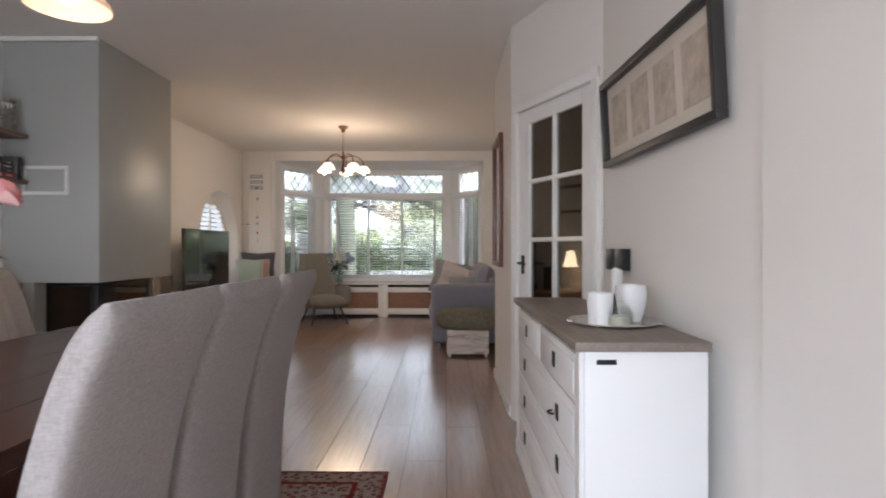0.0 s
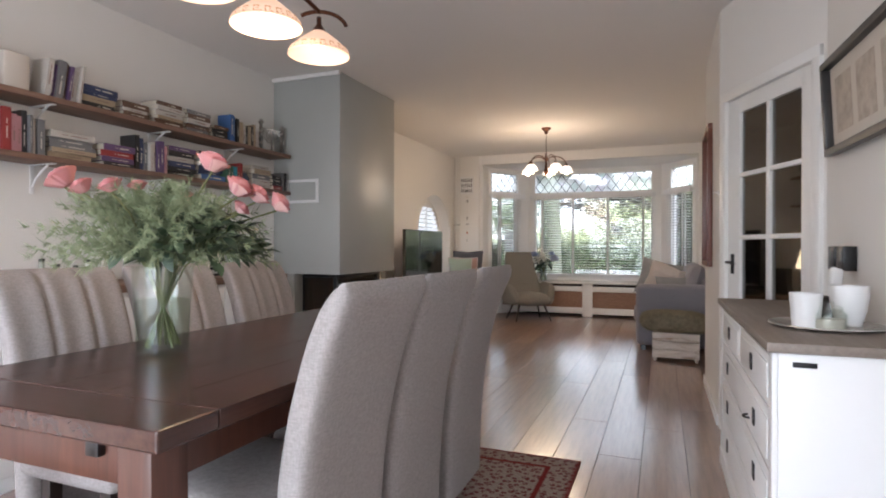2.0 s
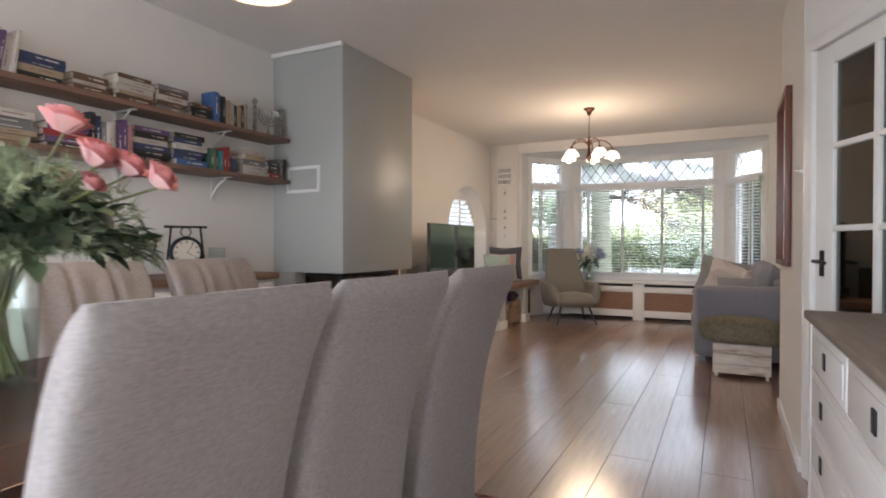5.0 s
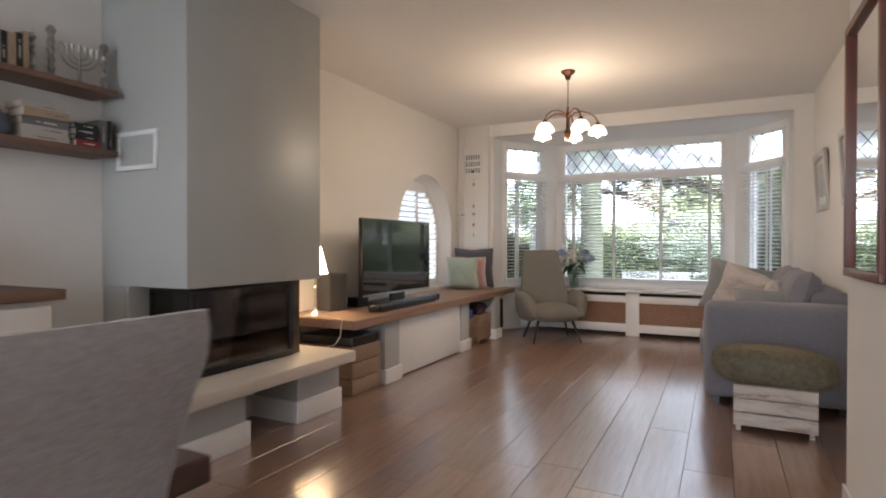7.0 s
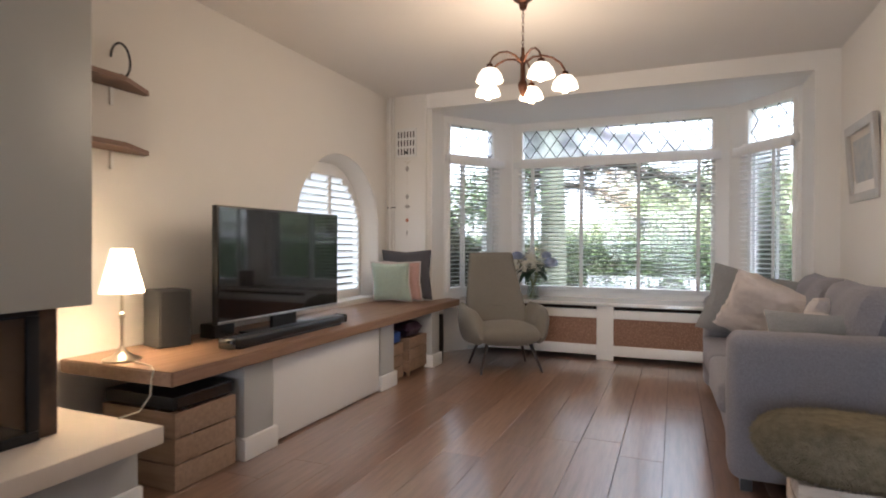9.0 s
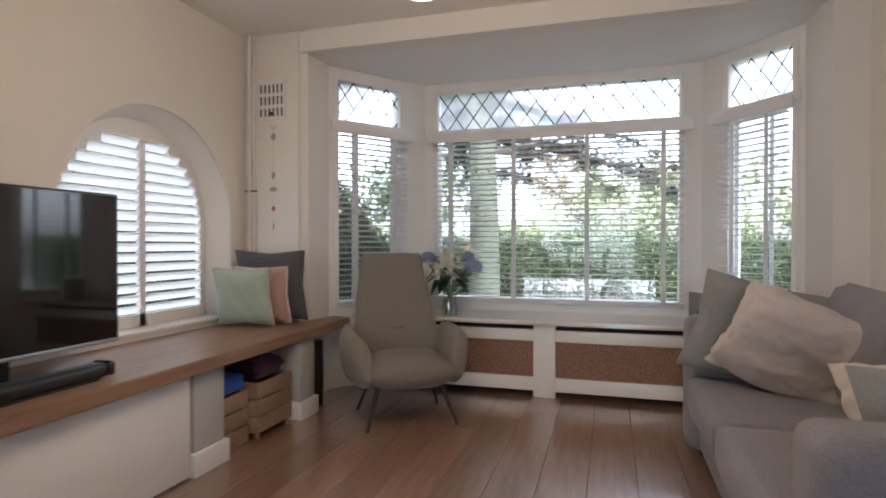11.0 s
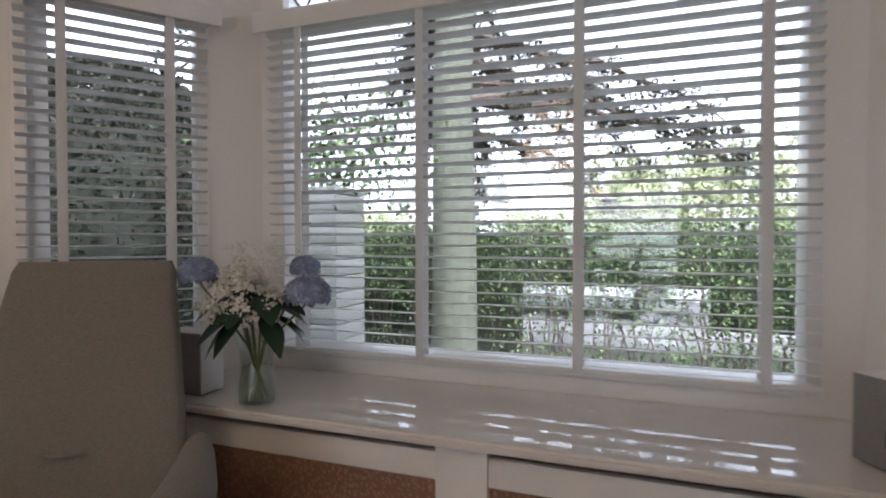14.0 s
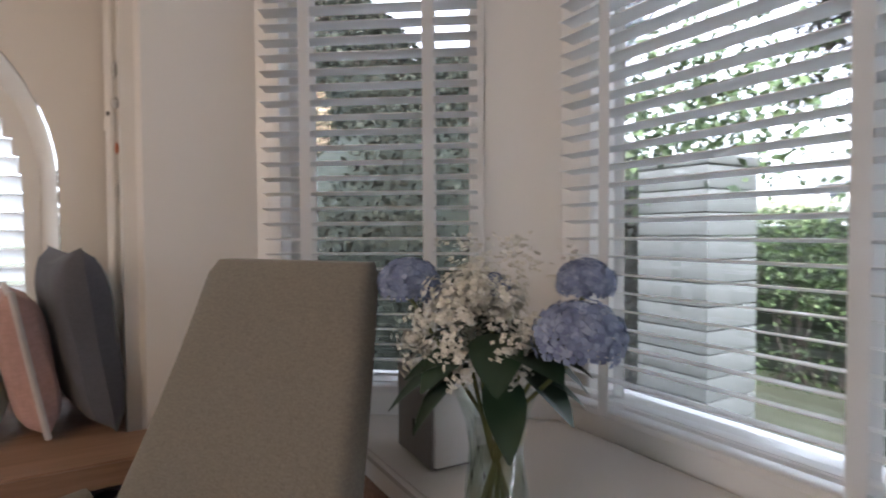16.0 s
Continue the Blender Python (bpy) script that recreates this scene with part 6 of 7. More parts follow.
part("plate", lathe(B(), [(0, 0), (0.13, 0), (0.17, 0.010), (0.168, 0.014), (0.128, 0.005), (0, 0.005)], 40), plain("silver_tray", (0.6, 0.58, 0.55), 0.25, 0.7), tray)
cup = thing("candle_cup", "straight white ceramic candle cup", "cup", pose(1.15, 1.82, 0.876))
part("cup", lathe(B(), [(0, 0), (0.04, 0), (0.048, 0.115), (0.045, 0.115), (0.037, 0.005), (0, 0.005)], 30), M_SATIN, cup)
wj = thing("white_vase", "rounded white ceramic vase", "vase", pose(1.30, 1.94, 0.876))
part("body", lathe(B(), [(0, 0), (0.035, 0), (0.05, 0.05), (0.058, 0.10), (0.056, 0.135), (0.053, 0.135), (0.05, 0.10), (0, 0.06)], 30), M_SATIN, wj)
gj = thing("glass_candle_jar", "clear glass jar with a white candle and lid", "candle jar", pose(1.21, 1.80, 0.876))
part("jar", lathe(B(), [(0, 0), (0.045, 0), (0.05, 0.01), (0.05, 0.05), (0.035, 0.065), (0.032, 0.065), (0.046, 0.048), (0.046, 0.006), (0, 0.006)], 28), M_VASE, gj)
part("candle", lathe(B(), [(0, 0.0065), (0.044, 0.0065), (0.044, 0.035), (0, 0.035)], 24), M_MOUNT, gj)
part("lid", lathe(B(), [(0, 0.0655), (0.037, 0.0655), (0.037, 0.075), (0.015, 0.08), (0.015, 0.09), (0, 0.092)], 24), M_VASE, gj)
ph = thing("cordless_phone", "white and black handset standing in its cradle", "telephone", pose(1.30, 2.13, 0.87, 0, 0, 20))
part("cradle", boxed(-0.035, 0.035, -0.035, 0.035, 0, 0.09, 0.01), M_BLACK, ph)
part("handset", boxed(-0.022, 0.022, -0.012, 0.012, 0.0, 0.15, 0.008, m=pose(0, 0, 0.055, -18, 18, 0)), M_SATIN, ph)

# ---- bay details ----
pipe = thing("heating_pipe", "pair of white painted heating pipes in the corner", "pipe")
for x, y, r in ((-2.485, 8.425, 0.014), (-2.45, 8.43, 0.011)):
    part("pipe", tube(B(), [(x, y, 0.576), (x, y, CEIL - 0.001)], r, 10), M_TRIM, pipe)
part("joint", lathe(B(), [(0, 1.46), (0.018, 1.46), (0.018, 1.50), (0, 1.50)], 12, (-2.485, 8.425, 0)), M_TRIM, pipe)
part("clip", tube(B(), [(-2.52, 8.42, 1.51), (-2.42, 8.42, 1.51)], 0.005, 6), M_IRON, pipe)
gr = thing("wall_vent", "white slotted ventilation grille on the wall", "vent", pose(-2.31, FRONT, 2.165))
part("plate", boxed(-0.115, 0.115, -0.014, -0.001, -0.145, 0.145, 0.004), M_SATIN, gr)
for r in range(3):
    for i in range(6):
        x, z = -0.085 + i * 0.034, 0.06 - r * 0.085
        part("slot", boxed(x - 0.007, x + 0.007, -0.0155, -0.0141, z - 0.03 + 0.02, z + 0.03 + 0.02), M_DGREY, gr, smooth=False)
part("knob", lathe(B(), [(0, 0), (0.014, 0), (0.010, 0.012), (0, 0.012)], 14, m=Matrix.Translation((0.0, -0.0156, -0.10)) @ Matrix.Rotation(radians(90), 4, "X")), M_DGREY, gr)
mob = thing("shell_garland", "thin hanging string of shells and driftwood", "garland", pose(-2.30, FRONT - 0.008, 0))
part("string", tube(B(), [(0, 0, 2.02), (0, 0, 1.20)], 0.0012, 5), M_MOUNT, mob)
part("twig", tube(B(), [(-0.03, 0, 1.985), (0, 0, 1.955), (0.035, 0, 1.98)], 0.004, 6), M_MOUNT, mob)
for z, w, h, c in ((1.90, 0.022, 0.03, (0.4, 0.38, 0.36)), (1.62, 0.018, 0.03, (0.35, 0.34, 0.32)), (1.52, 0.034, 0.02, (0.5, 0.48, 0.46)), (1.38, 0.018, 0.022, (0.45, 0.13, 0.05)), (1.25, 0.010, 0.03, (0.4, 0.38, 0.35))):
    part("shell", lathe(B(), [(0, -h), (w * 0.7, -h * 0.5), (w, 0), (w * 0.5, h * 0.7), (0, h)], 10, m=Matrix.Translation((0, 0, z)) @ Matrix.Diagonal((1, 0.35, 1, 1))), plain("shell_tone", c, 0.6), mob)

# hydrangeas on the sill
HX, HY, HZ = -1.145, 9.04, Z_SILL + 0.0005
hv = thing("hydrangea_vase", "clear cut-glass vase with stems on the sill", "vase", pose(HX, HY, HZ))
VASE = ((0.050, 0.0), (0.060, 0.012), (0.061, 0.05), (0.054, 0.10), (0.050, 0.14), (0.055, 0.18), (0.068, 0.22), (0.078, 0.245))
part("glass", lathe(B(), [(0, 0)] + list(VASE) + [(r - 0.003, z) for r, z in VASE[:0:-1]] + [(0, 0.014)], 36), M_VASE, hv)
part("water", lathe(B(), [(0, 0.0145), (0.056, 0.0146), (0.057, 0.05), (0.050, 0.10), (0.0465, 0.13), (0, 0.13)], 32), M_WATER, hv)
for i in range(12):
    t = 2 * math.pi * i / 12
    part("cut", tube(B(), [(r * math.cos(t + z * 5), r * math.sin(t + z * 5), z) for r, z in VASE[2:6]], 0.0022, 5), M_VASE, hv)
hyd = thing("hydrangea_bouquet", "blue hydrangeas with white blossom and dark leaves", "flowers", pose(HX, HY, HZ))
k = Mat("blue_petal", 0.6)
k.colour(k.ramp(k.island(), [(0.0, (0.15, 0.18, 0.32)), (0.6, (0.22, 0.27, 0.42)), (1.0, (0.33, 0.38, 0.53))]))
M_BLUEP = k.m
k = Mat("white_petal", 0.6)
k.colour(k.ramp(k.island(), [(0.0, (0.60, 0.58, 0.49)), (1.0, (0.80, 0.78, 0.72))]))
M_WHITEP = k.m
M_BROAD = plain("broad_leaf", (0.022, 0.05, 0.026), 0.4, amount=0.4, bump=0.2)
rnd = random.Random(8)


def floret(bm, c, n, r):
    n = n.normalized()
    a = n.orthogonal().normalized()
    b = n.cross(a)
    w = rnd.uniform(0, 1.5)
    for i in range(4):
        t = w + math.pi / 2 * i
        d = a * math.cos(t) + b * math.sin(t)
        e = n.cross(d)
        q = [c, c + d * r * 0.6 + e * r * 0.42 + n * r * 0.1, c + d * r + n * r * 0.05, c + d * r * 0.6 - e * r * 0.42 + n * r * 0.1]
        bm.faces.new([bm.verts.new(x) for x in q])


for cx, cy, cz, r in ((0.175, 0.04, 0.375, 0.074), (0.11, 0.12, 0.455, 0.052), (-0.14, -0.11, 0.445, 0.062), (-0.10, 0.06, 0.42, 0.05)):
    bm = B()
    c = Vector((cx, cy, cz))
    for i in range(230):
        z = 1 - 2 * (i + 0.5) / 230
        if z < -0.45:
            continue
        a = i * 2.399963
        d = Vector((math.sqrt(1 - z * z) * math.cos(a), math.sqrt(1 - z * z) * math.sin(a), z))
        rr = r * rnd.uniform(0.86, 1.04)
        floret(bm, c + Vector((d.x * rr, d.y * rr, d.z * rr * 0.8)), d, r * 0.24)
    part("hydrangea_head", bm, M_BLUEP, hyd, "round pale blue hydrangea head", smooth=False)
    part("stem", tube(B(), [(-cx * 0.2, -cy * 0.2, 0.02), (cx * 0.15, cy * 0.15, 0.2), (cx, cy, cz - r * 0.4)], 0.004, 6), M_STEM, hyd)
bm = B()
for i in range(84):
    a, el, rr = i * 2.4, rnd.uniform(-0.45, 1.5), rnd.uniform(0.55, 1.12)
    d0 = Vector((math.cos(a) * math.cos(el), math.sin(a) * math.cos(el), math.sin(el)))
    c0 = Vector((-0.02, -0.03, 0.345)) + Vector((d0.x * 0.135, d0.y * 0.145, d0.z * 0.13)) * rr
    for _ in range(34):
        e = Vector((rnd.gauss(0, 1), rnd.gauss(0, 1), rnd.gauss(0, 1))).normalized()
        floret(bm, c0 + (e - d0 * 0.2) * 0.027 * rnd.uniform(0.4, 1.15), e + d0, rnd.uniform(0.0045, 0.0075))
for _ in range(26):
    c0 = Vector((rnd.gauss(0.0, 0.07), rnd.gauss(0, 0.06), rnd.uniform(0.44, 0.54)))
    for _ in range(11):
        floret(bm, c0 + Vector((rnd.gauss(0, 0.012), rnd.gauss(0, 0.012), rnd.gauss(0, 0.010))), Vector((rnd.uniform(-1, 1), rnd.uniform(-1, 1), 1)), 0.006)
tagged(part("white_blossom", bm, M_WHITEP, hyd, "frothy white blossom"), kind="stuff")
bm = B()
for i in range(22):
    a = 2 * math.pi * i / 22 + rnd.uniform(-0.3, 0.3)
    c = Vector((0.05 * math.cos(a), 0.05 * math.sin(a), rnd.uniform(0.27, 0.41)))
    leaf(bm, c, (math.cos(a), math.sin(a), rnd.uniform(-0.7, 0.25)), (0, 0, 1), rnd.uniform(0.12, 0.18), rnd.uniform(0.038, 0.055), 0.3, 6)
part("leaves", bm, M_BROAD, hyd, "broad dark green leaves")
for i in range(10):
    a = 0.63 * i
    part("stem", tube(B(), [(0.035 * math.cos(a), 0.035 * math.sin(a), 0.02), (-0.01 * math.cos(a), -0.01 * math.sin(a), 0.13), (-0.045 * math.cos(a), -0.045 * math.sin(a), 0.28)], 0.003, 5), M_STEM, hyd)

M_GRILLE = fabric("light_grey_grille", (0.30, 0.30, 0.31), None, 1200)


def shelf_speaker(label, m):
    """Upright wireless speaker: pale cabinet with rounded edges, cloth grille to local -y."""
    w = thing("wireless_speaker", label, "loudspeaker", m, "speakers on the sill")
    part("cabinet", boxed(-0.095, 0.095, -0.05, 0.06, 0.004, 0.225, 0.012), M_SATIN, w)
    part("grille", boxed(-0.092, 0.092, -0.056, -0.0501, 0.008, 0.221, 0.002), M_GRILLE, w, "grey cloth grille")
    part("badge", boxed(-0.006, 0.006, -0.0575, -0.0561, 0.06, 0.10), M_DGREY, w)
    part("foot", boxed(-0.08, 0.08, -0.04, 0.05, 0.0, 0.004), M_DGREY, w)


shelf_speaker("upright white speaker with a grey grille on the sill", pose(0.66, 9.12, Z_SILL + 0.001, 0, 0, -58))
shelf_speaker("upright white speaker half hidden behind the hydrangeas", pose(-1.475, 9.095, Z_SILL + 0.001, 0, 0, -2))

# ---- skirting ----
bm = B()
box(bm, STUB - 0.012, STUB + 0.0, 3.64, 4.86, 0.0, 0.07, 0.002)
box(bm, RIGHT - 0.012, RIGHT, 4.87, FRONT, 0.0, 0.07, 0.002)
box(bm, LEFT, LEFT + 0.012, 5.02, 8.44, 0.0, 0.07, 0.002)
structure("baseboard", bm, M_SATIN, "low white skirting board", "baseboard")

# ---- outside ----
M_LAWN = plain("garden_ground", (0.07, 0.075, 0.04), 0.95, grain=20, amount=0.5, bump=0.6)
M_ROAD = plain("grey_paving", (0.10, 0.10, 0.098), 0.9, grain=30, amount=0.2)
bm = B()
box(bm, -900, 900, -900, 900, -0.55, -0.25)
structure("ground", bm, M_LAWN, "dark garden soil and grass", "ground")
bm = boxed(-400, 400, 16.5, 23.0, -0.26, -0.225)
structure("road", bm, M_ROAD, "pale grey street", "road")
bm = boxed(-60, 60, 14.6, 16.4, -0.26, -0.21)
structure("pavement", bm, plain("pavement_slabs", (0.16, 0.155, 0.15), 0.9, amount=0.2), "pale pavement", "pavement")
k = Mat("hedge_leaf", 0.7, 0, 0.2)
k.colour(k.ramp(k.island(), [(0.0, (0.03, 0.048, 0.022)), (0.5, (0.06, 0.092, 0.036)), (0.9, (0.11, 0.155, 0.06)), (1.0, (0.2, 0.24, 0.13))]))
M_HEDGE = k.m
k = Mat("yew_needle", 0.9, 0, 0.08)
k.colour(k.ramp(k.island(), [(0.0, (0.010, 0.012, 0.009)), (0.7, (0.022, 0.024, 0.017)), (1.0, (0.046, 0.048, 0.034))]))
M_YEW = k.m
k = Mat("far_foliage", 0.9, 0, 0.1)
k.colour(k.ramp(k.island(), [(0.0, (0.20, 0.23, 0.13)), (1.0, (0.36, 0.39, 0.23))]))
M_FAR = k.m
M_TRUNK = wood("grey_green_bark", [(0.3, (0.06, 0.065, 0.045)), (0.6, (0.10, 0.108, 0.078)), (0.85, (0.15, 0.155, 0.12))], 2, 0.95, 0.7, 0.1, 0.8)
M_TWIG = plain("brown_twig", (0.06, 0.045, 0.035), 0.9)


def scatter(pts, size, rnd, flat=0.0):
    """Small pointed leaves at points, as one mesh."""
    vs, fs = [], []
    for p in pts:
        d = Vector((rnd.uniform(-1, 1), rnd.uniform(-1, 1), rnd.uniform(-1, 0.8) * (1 - flat))).normalized()
        s = d.orthogonal().normalized()
        s.rotate(Matrix.Rotation(rnd.uniform(0, 3.14), 3, d))
        l = size * rnd.uniform(0.6, 1.3)
        w = l * 0.34
        q = Vector(p)
        i = len(vs)
        vs += [q, q + d * l * 0.5 + s * w, q + d * l, q + d * l * 0.5 - s * w]
        fs.append((i, i + 1, i + 2, i + 3))
    me = bpy.data.meshes.new("foliage")
    me.from_pydata([tuple(v) for v in vs], [], fs)
    return me


def foliage(name, me, mat, parent, label=""):
    me.materials.append(mat)
    ob = new(name, me)
    ob.parent = parent
    if label:
        ob["label"] = label
    ob["kind"] = "stuff"
    return ob


hr = random.Random(3)
hedge = thing("hedge", "clipped green hedge with thin lower twigs behind the window", "hedge")
pts = []
while len(pts) < 42000:
    x, z, y = hr.uniform(-4.5, 7.0), hr.uniform(-0.25, 1.30), 13.3 + abs(hr.gauss(0, 0.22))
    dense = 0.25 + 0.9 * min(1, max(0, (z - 0.25) / 0.8)) + 0.35 * noise.noise(Vector((x * 1.4, z * 1.6, 3)))
    if x > 0.6:
        dense += 0.3
    if hr.random() < dense:
        pts.append((x, y, z + 0.05 * noise.noise(Vector((x * 2, 0, 0)))))
foliage("leaves", scatter(pts, 0.046, hr), M_HEDGE, hedge)
bm = B()
for i in range(150):
    x, y = hr.uniform(-4.3, 6.8), hr.uniform(13.4, 13.8)
    p = [Vector((x, y, -0.26))]
    for j in range(4):
        p.append(p[-1] + Vector((hr.uniform(-0.12, 0.12), hr.uniform(-0.08, 0.08), hr.uniform(0.2, 0.36))))
    tube(bm, p, 0.012, 5, 0.004)
# Dark slabs behind the leaves stand for the hedge's shaded depth.
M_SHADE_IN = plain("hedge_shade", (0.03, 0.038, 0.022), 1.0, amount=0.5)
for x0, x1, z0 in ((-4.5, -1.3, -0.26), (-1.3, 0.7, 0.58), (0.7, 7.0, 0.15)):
    part("shade_fill", boxed(x0, x1, 13.85, 14.05, z0, 1.16, 0.05), M_SHADE_IN, hedge, "dark slab standing for the shaded inside of the hedge")
tagged(part("twigs", bm, M_TWIG, hedge, "bare brown twigs"), kind="stuff")

tree = thing("street_tree", "tall tree with a straight grey-green trunk", "tree", pose(-1.63, 12.45, -0.25))
tp = [(0, 0, 0), (0.01, 0, 1.2), (-0.02, 0.02, 2.6), (0.01, 0.05, 4.2), (0.05, 0.1, 6.5)]
part("trunk", tube(B(), tp, 0.225, 18, 0.15), M_TRUNK, tree)
crown = []
bm = B()
for i in range(22):
    a = hr.uniform(0.0, math.pi)
    z0 = hr.uniform(2.35, 4.4)
    reach = hr.uniform(2.0, 4.6)
    o = Vector((0.1 * math.cos(a), 0.1 * math.sin(a), z0))
    p = [o]
    for j in range(7):
        t = (j + 1) / 7
        p.append(o + Vector((math.cos(a) * reach * t, math.sin(a) * reach * t, 0.45 * t - 0.95 * t * t + hr.uniform(-0.07, 0.07))))
    tube(bm, p, 0.05, 6, 0.010)
    for j in range(1, 8):
        for q in range(5):
            b = a + hr.uniform(-1.2, 1.2)
            l = hr.uniform(0.25, 0.8) * (1.1 - j / 12)
            e = p[j] + Vector((math.cos(b) * l, math.sin(b) * l, hr.uniform(-0.28, 0.1)))
            tube(bm, [p[j], p[j].lerp(e, 0.5) + Vector((0, 0, 0.04)), e], 0.010, 4, 0.003)
            for s in range(40):
                t = hr.random()
                crown.append(p[j].lerp(e, t) + Vector((hr.gauss(0, 0.05), hr.gauss(0, 0.05), hr.gauss(-0.02, 0.035))))
part("limbs", bm, M_TWIG, tree, "dark spreading limbs")
foliage("crown", scatter(crown, 0.048, hr, 0.3), M_YEW, tree, "dark drooping sprays of foliage")

yew = thing("garden_conifer", "large dark conifer hedge beside the bay", "conifer", pose(-4.7, 11.3, -0.25), "dark conifers beside the bay")
pts = []
for i in range(52000):
    a, t = hr.uniform(0, 6.28), hr.random() ** 0.75
    r = 2.0 * (1 - t ** 2.6) ** 0.6 * (0.86 + 0.14 * hr.random()) * (1 + 0.16 * noise.noise(Vector((math.cos(a) * 2, math.sin(a) * 2, t * 6))))
    pts.append((r * math.cos(a), r * math.sin(a) * 0.9, 0.1 + t * 2.9))
foliage("crown", scatter(pts, 0.052, hr), M_YEW, yew, "dense dark needles")
part("trunk", tube(B(), [(0, 0, 0), (0, 0, 2.4)], 0.12, 10, 0.05), M_TWIG, yew)
# Solid near-black core stands for the shade inside the crown.
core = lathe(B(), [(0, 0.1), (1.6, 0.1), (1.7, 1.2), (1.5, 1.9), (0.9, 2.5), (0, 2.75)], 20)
part("shade_fill", core, plain("yew_inner_shade", (0.012, 0.016, 0.010), 1.0), yew, "near-black core standing for shade between the needles")
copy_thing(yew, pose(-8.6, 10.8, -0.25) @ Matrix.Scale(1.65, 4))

shrub = thing("garden_shrub", "leafy green shrub over the garden pillar", "shrub", pose(-2.35, 11.3, 0.9))
pts = [(hr.gauss(0, 0.35), hr.gauss(0, 0.3), hr.gauss(0.85, 0.25)) for _ in range(3600)]
foliage("leaves", scatter(pts, 0.05, hr), M_HEDGE, shrub)
part("stems", tube(B(), [(0, 0, -1.15), (0.05, 0, -0.3), (-0.05, 0, 0.6)], 0.02, 6, 0.008), M_TWIG, shrub)
pil = thing("garden_pillar", "pale rendered brick garden pillar", "pillar", pose(-2.10, 11.0, -0.25))
M_REND = plain("pale_brick_render", (0.17, 0.175, 0.16), 0.9, grain=30, amount=0.2, bump=0.4)
for i in range(15):
    part("course", boxed(-0.20, 0.20, -0.2, 0.2, i * 0.112, i * 0.112 + 0.106, 0.004), M_REND, pil)
part("cap", boxed(-0.205, 0.205, -0.205, 0.205, 1.68, 1.73, 0.01), M_REND, pil)

# parked cars beyond the hedge
M_CARW = plain("white_car_paint", (0.5, 0.51, 0.52), 0.2, amount=0.03, bump=0)
M_CARG = plain("grey_car_paint", (0.16, 0.17, 0.18), 0.2, amount=0.03, bump=0)
M_CARGLASS = plain("car_glass", (0.02, 0.024, 0.028), 0.05, amount=0, bump=0)
M_TYRE = plain("tyre_rubber", (0.02, 0.02, 0.02), 0.85)
M_RIM = plain("alloy", (0.5, 0.5, 0.5), 0.3, 0.9)


def car(label, m, paint):
    c = thing("parked_car", label, "car", m)
    side = [(-2.1, 0.28), (-2.15, 0.62), (-1.95, 0.86), (-1.1, 0.95), (-0.55, 1.40), (0.75, 1.45), (1.45, 1.05), (2.0, 0.93), (2.15, 0.6), (2.1, 0.28)]
    bm = B()
    g = [[bm.verts.new((x, y * (1 - max(0, z - 0.9) * 0.22), z)) for x, z in side] for y in (-0.86, 0.86)]
    bm.faces.new(g[0])
    bm.faces.new(g[1][::-1])
    for i in range(len(side)):
        j = (i + 1) % len(side)
        bm.faces.new((g[0][i], g[1][i], g[1][j], g[0][j]))
    bmesh.ops.recalc_face_normals(bm, faces=bm.faces[:])
    bmesh.ops.bevel(bm, geom=bm.edges[:], offset=0.06, segments=3, affect="EDGES")
    part("body", bm, paint, c)
    for s in (-1, 1):
        bm = B()
        for quad in ([(-0.95, 0.98), (-0.5, 1.33), (0.05, 1.36), (0.05, 0.98)], [(0.12, 0.98), (0.12, 1.36), (0.72, 1.36), (1.2, 1.04)]):
            q = [(x, s * (0.868 * (1 - max(0, z - 0.9) * 0.22)), z) for x, z in quad]
            bm.faces.new([bm.verts.new(p) for p in q])
        part("side_window", bm, M_CARGLASS, c)
        for x in (-1.35, 1.35):
            w = part("wheel", lathe(B(), [(0, -0.1), (0.26, -0.1), (0.31, -0.07), (0.31, 0.07), (0.26, 0.1), (0, 0.1)], 24, m=Matrix.Translation((x, s * 0.80, 0.31)) @ Matrix.Rotation(radians(90), 4, "X")), M_TYRE, c)
            part("rim", lathe(B(), [(0, -0.105), (0.2, -0.105), (0.2, 0.105), (0, 0.105)], 20, m=Matrix.Translation((x, s * 0.80, 0.31)) @ Matrix.Rotation(radians(90), 4, "X")), M_RIM, w)
    part("windscreen", boxed(-0.02, 0.02, -0.68, 0.68, -0.28, 0.28, 0.005, m=pose(-0.84, 0, 1.19, 0, 51, 0)), M_CARGLASS, c)
    return c


car("white car parked beyond the hedge", pose(-1.2, 17.8, -0.225), M_CARW)
car("grey car parked beyond the hedge", pose(-6.4, 17.9, -0.225), M_CARG)
car("white car parked further along the street", pose(4.4, 17.8, -0.225), M_CARW)

# houses and trees across the street
M_BRICKF = plain("far_pale_render", (0.42, 0.42, 0.41), 0.9, amount=0.15)
M_ROOF = plain("far_roof", (0.22, 0.22, 0.22), 0.9)
house = thing("house", "pale rendered house across the street", "house", pose(-22, 66, -0.25))
part("wall", boxed(-6, 6, 0, 8, 0, 5.6), M_BRICKF, house)
bm = B()
vs = [bm.verts.new(p) for p in ((-6.3, -0.4, 5.6), (6.3, -0.4, 5.6), (6.3, 8.4, 5.6), (-6.3, 8.4, 5.6), (-6.3, 4, 9.2), (6.3, 4, 9.2))]
for q in ((0, 1, 5, 4), (2, 3, 4, 5), (0, 4, 3), (1, 2, 5), (3, 2, 1, 0)):
    bm.faces.new([vs[i] for i in q])
part("roof", bm, M_ROOF, house, smooth=False)
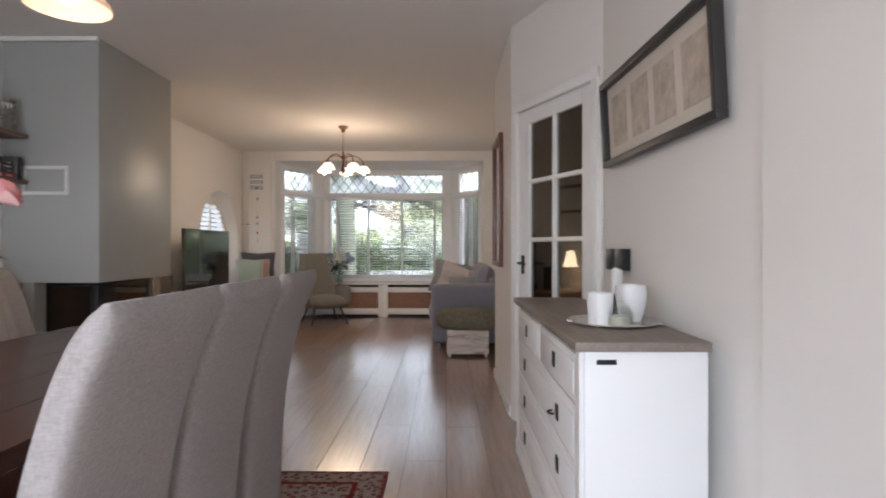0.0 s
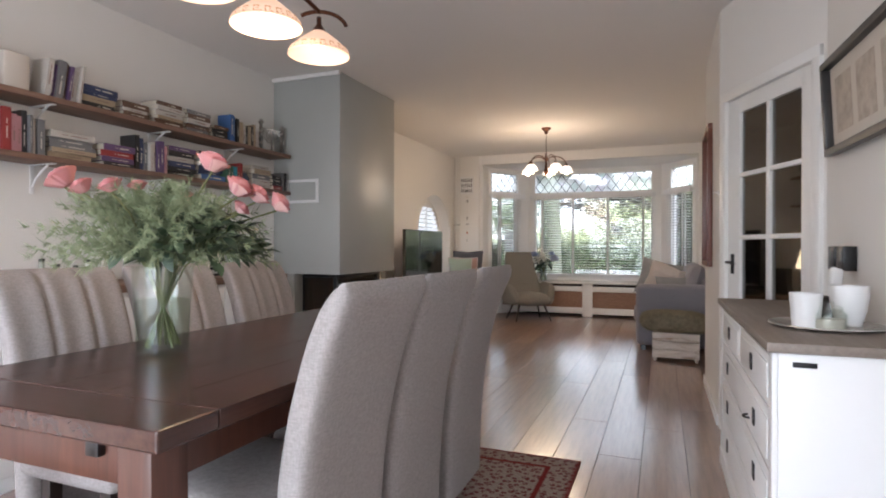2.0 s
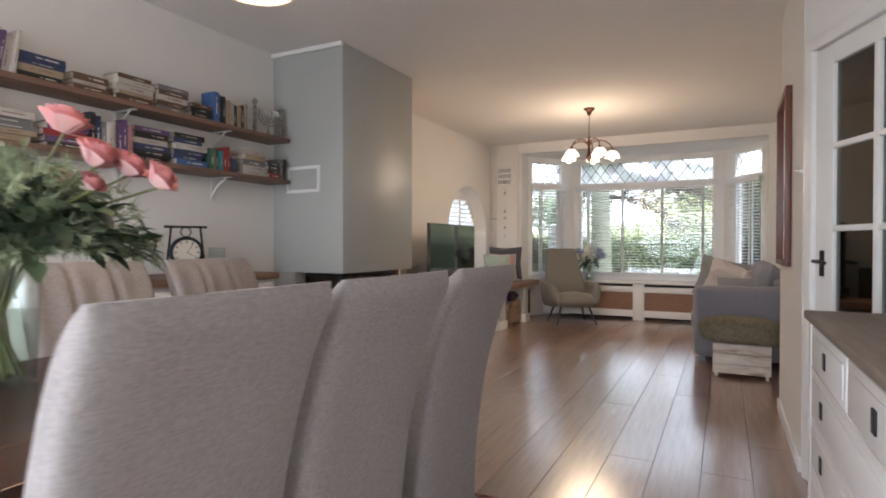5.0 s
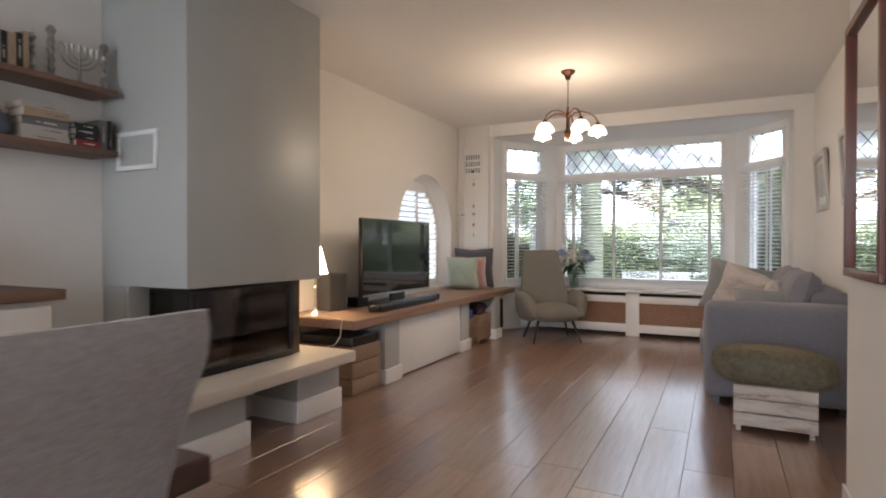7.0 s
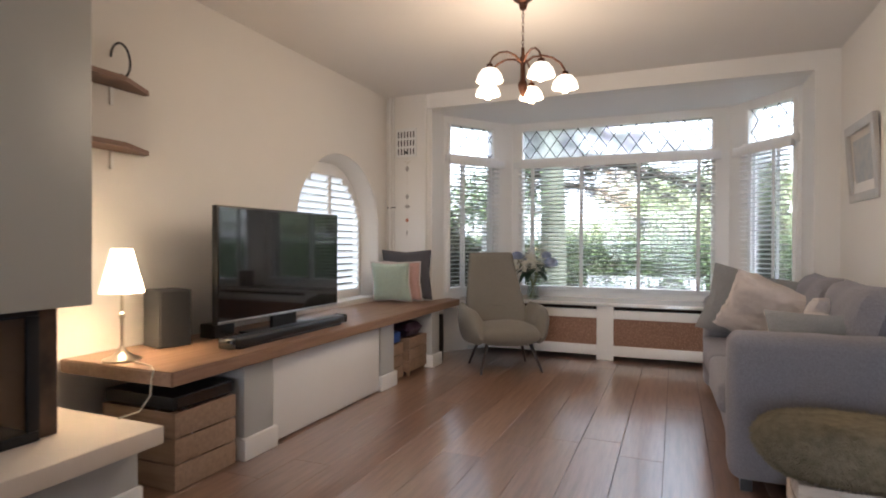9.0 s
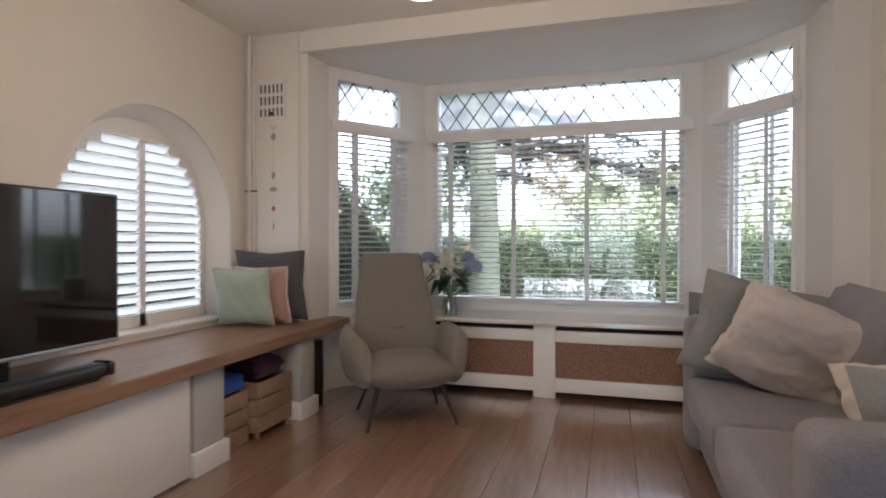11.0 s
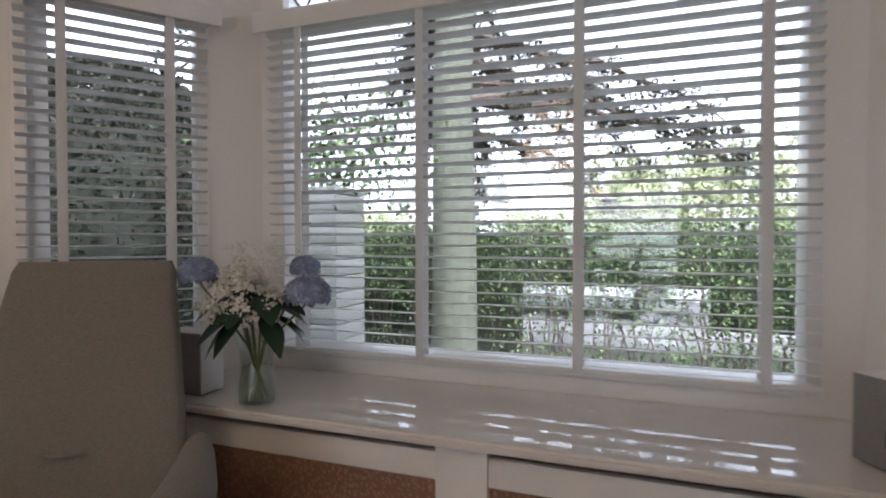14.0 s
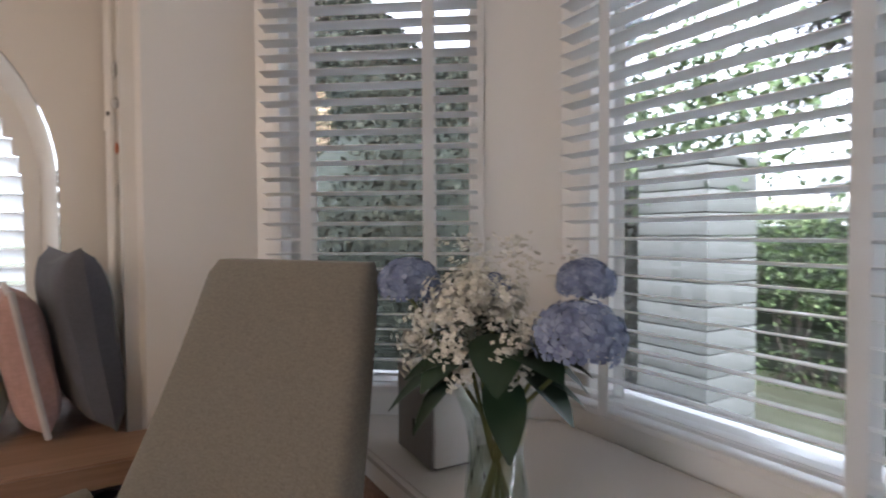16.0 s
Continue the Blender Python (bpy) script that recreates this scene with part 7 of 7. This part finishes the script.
for x in (-4.2, -1.4, 1.4, 4.2):
    for z in (1.0, 3.6):
        w = part("window", boxed(x - 0.7, x + 0.7, -0.06, 0.02, z, z + 1.4), M_SATIN, house)
        part("pane", boxed(x - 0.6, x + 0.6, -0.075, -0.0605, z + 0.1, z + 1.3), M_CARGLASS, w)
for i, (x, y, s) in enumerate(((-4.5, 34, 0.75), (0.5, 32, 1.35), (5.0, 35, 1.5), (10.5, 35, 1.4), (-10.5, 36, 0.6), (-15, 38, 0.9), (16, 34, 1.6), (-20, 38, 1.0), (-0.5, 41, 1.5), (23, 37, 1.6))):
    t = thing("garden_tree", "light green leafy tree across the street", "tree", pose(x, y, -0.25), "trees across the street")
    part("trunk", tube(B(), [(0, 0, 0), (0.1, 0, 1.4 * s), (0, 0.1, 3.2 * s)], 0.16 * s, 9, 0.07), M_TWIG, t)
    pts = []
    for j in range(16):
        c = Vector((hr.gauss(0, 1.3) * s, hr.gauss(0, 1.2) * s, (1.2 + hr.random() * 2.0) * s))
        for q in range(300):
            d = Vector((hr.gauss(0, 1), hr.gauss(0, 1), hr.gauss(0, 0.8)))
            pts.append(c + d.normalized() * hr.uniform(0.5, 0.8) * s)
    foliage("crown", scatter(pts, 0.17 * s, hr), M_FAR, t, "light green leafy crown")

# ---- floor planks ----
PW, PL = 0.225, 2.05
plank_mesh = {}
prnd = random.Random(12)
i = 0
x = LEFT + 0.002
while x < 1.9:
    y = BACK - prnd.uniform(0, PL)
    while y < 9.3:
        y0, y1 = max(y, BACK), min(y + PL, 9.3)
        if y1 - y0 > 0.05:
            key = round(y1 - y0, 3)
            if key not in plank_mesh:
                bm = boxed(0, PW - 0.0022, 0, key - 0.0022, -0.012, 0.0, 0.0008, 1)
                me = bpy.data.meshes.new("plank")
                bm.to_mesh(me)
                bm.free()
                me.materials.append(M_FLOOR)
                plank_mesh[key] = me
            ob = new("plank", plank_mesh[key])
            ob.parent = floor
            ob.location = (x, y0, 0.0)
            i += 1
        y += PL
    x += PW
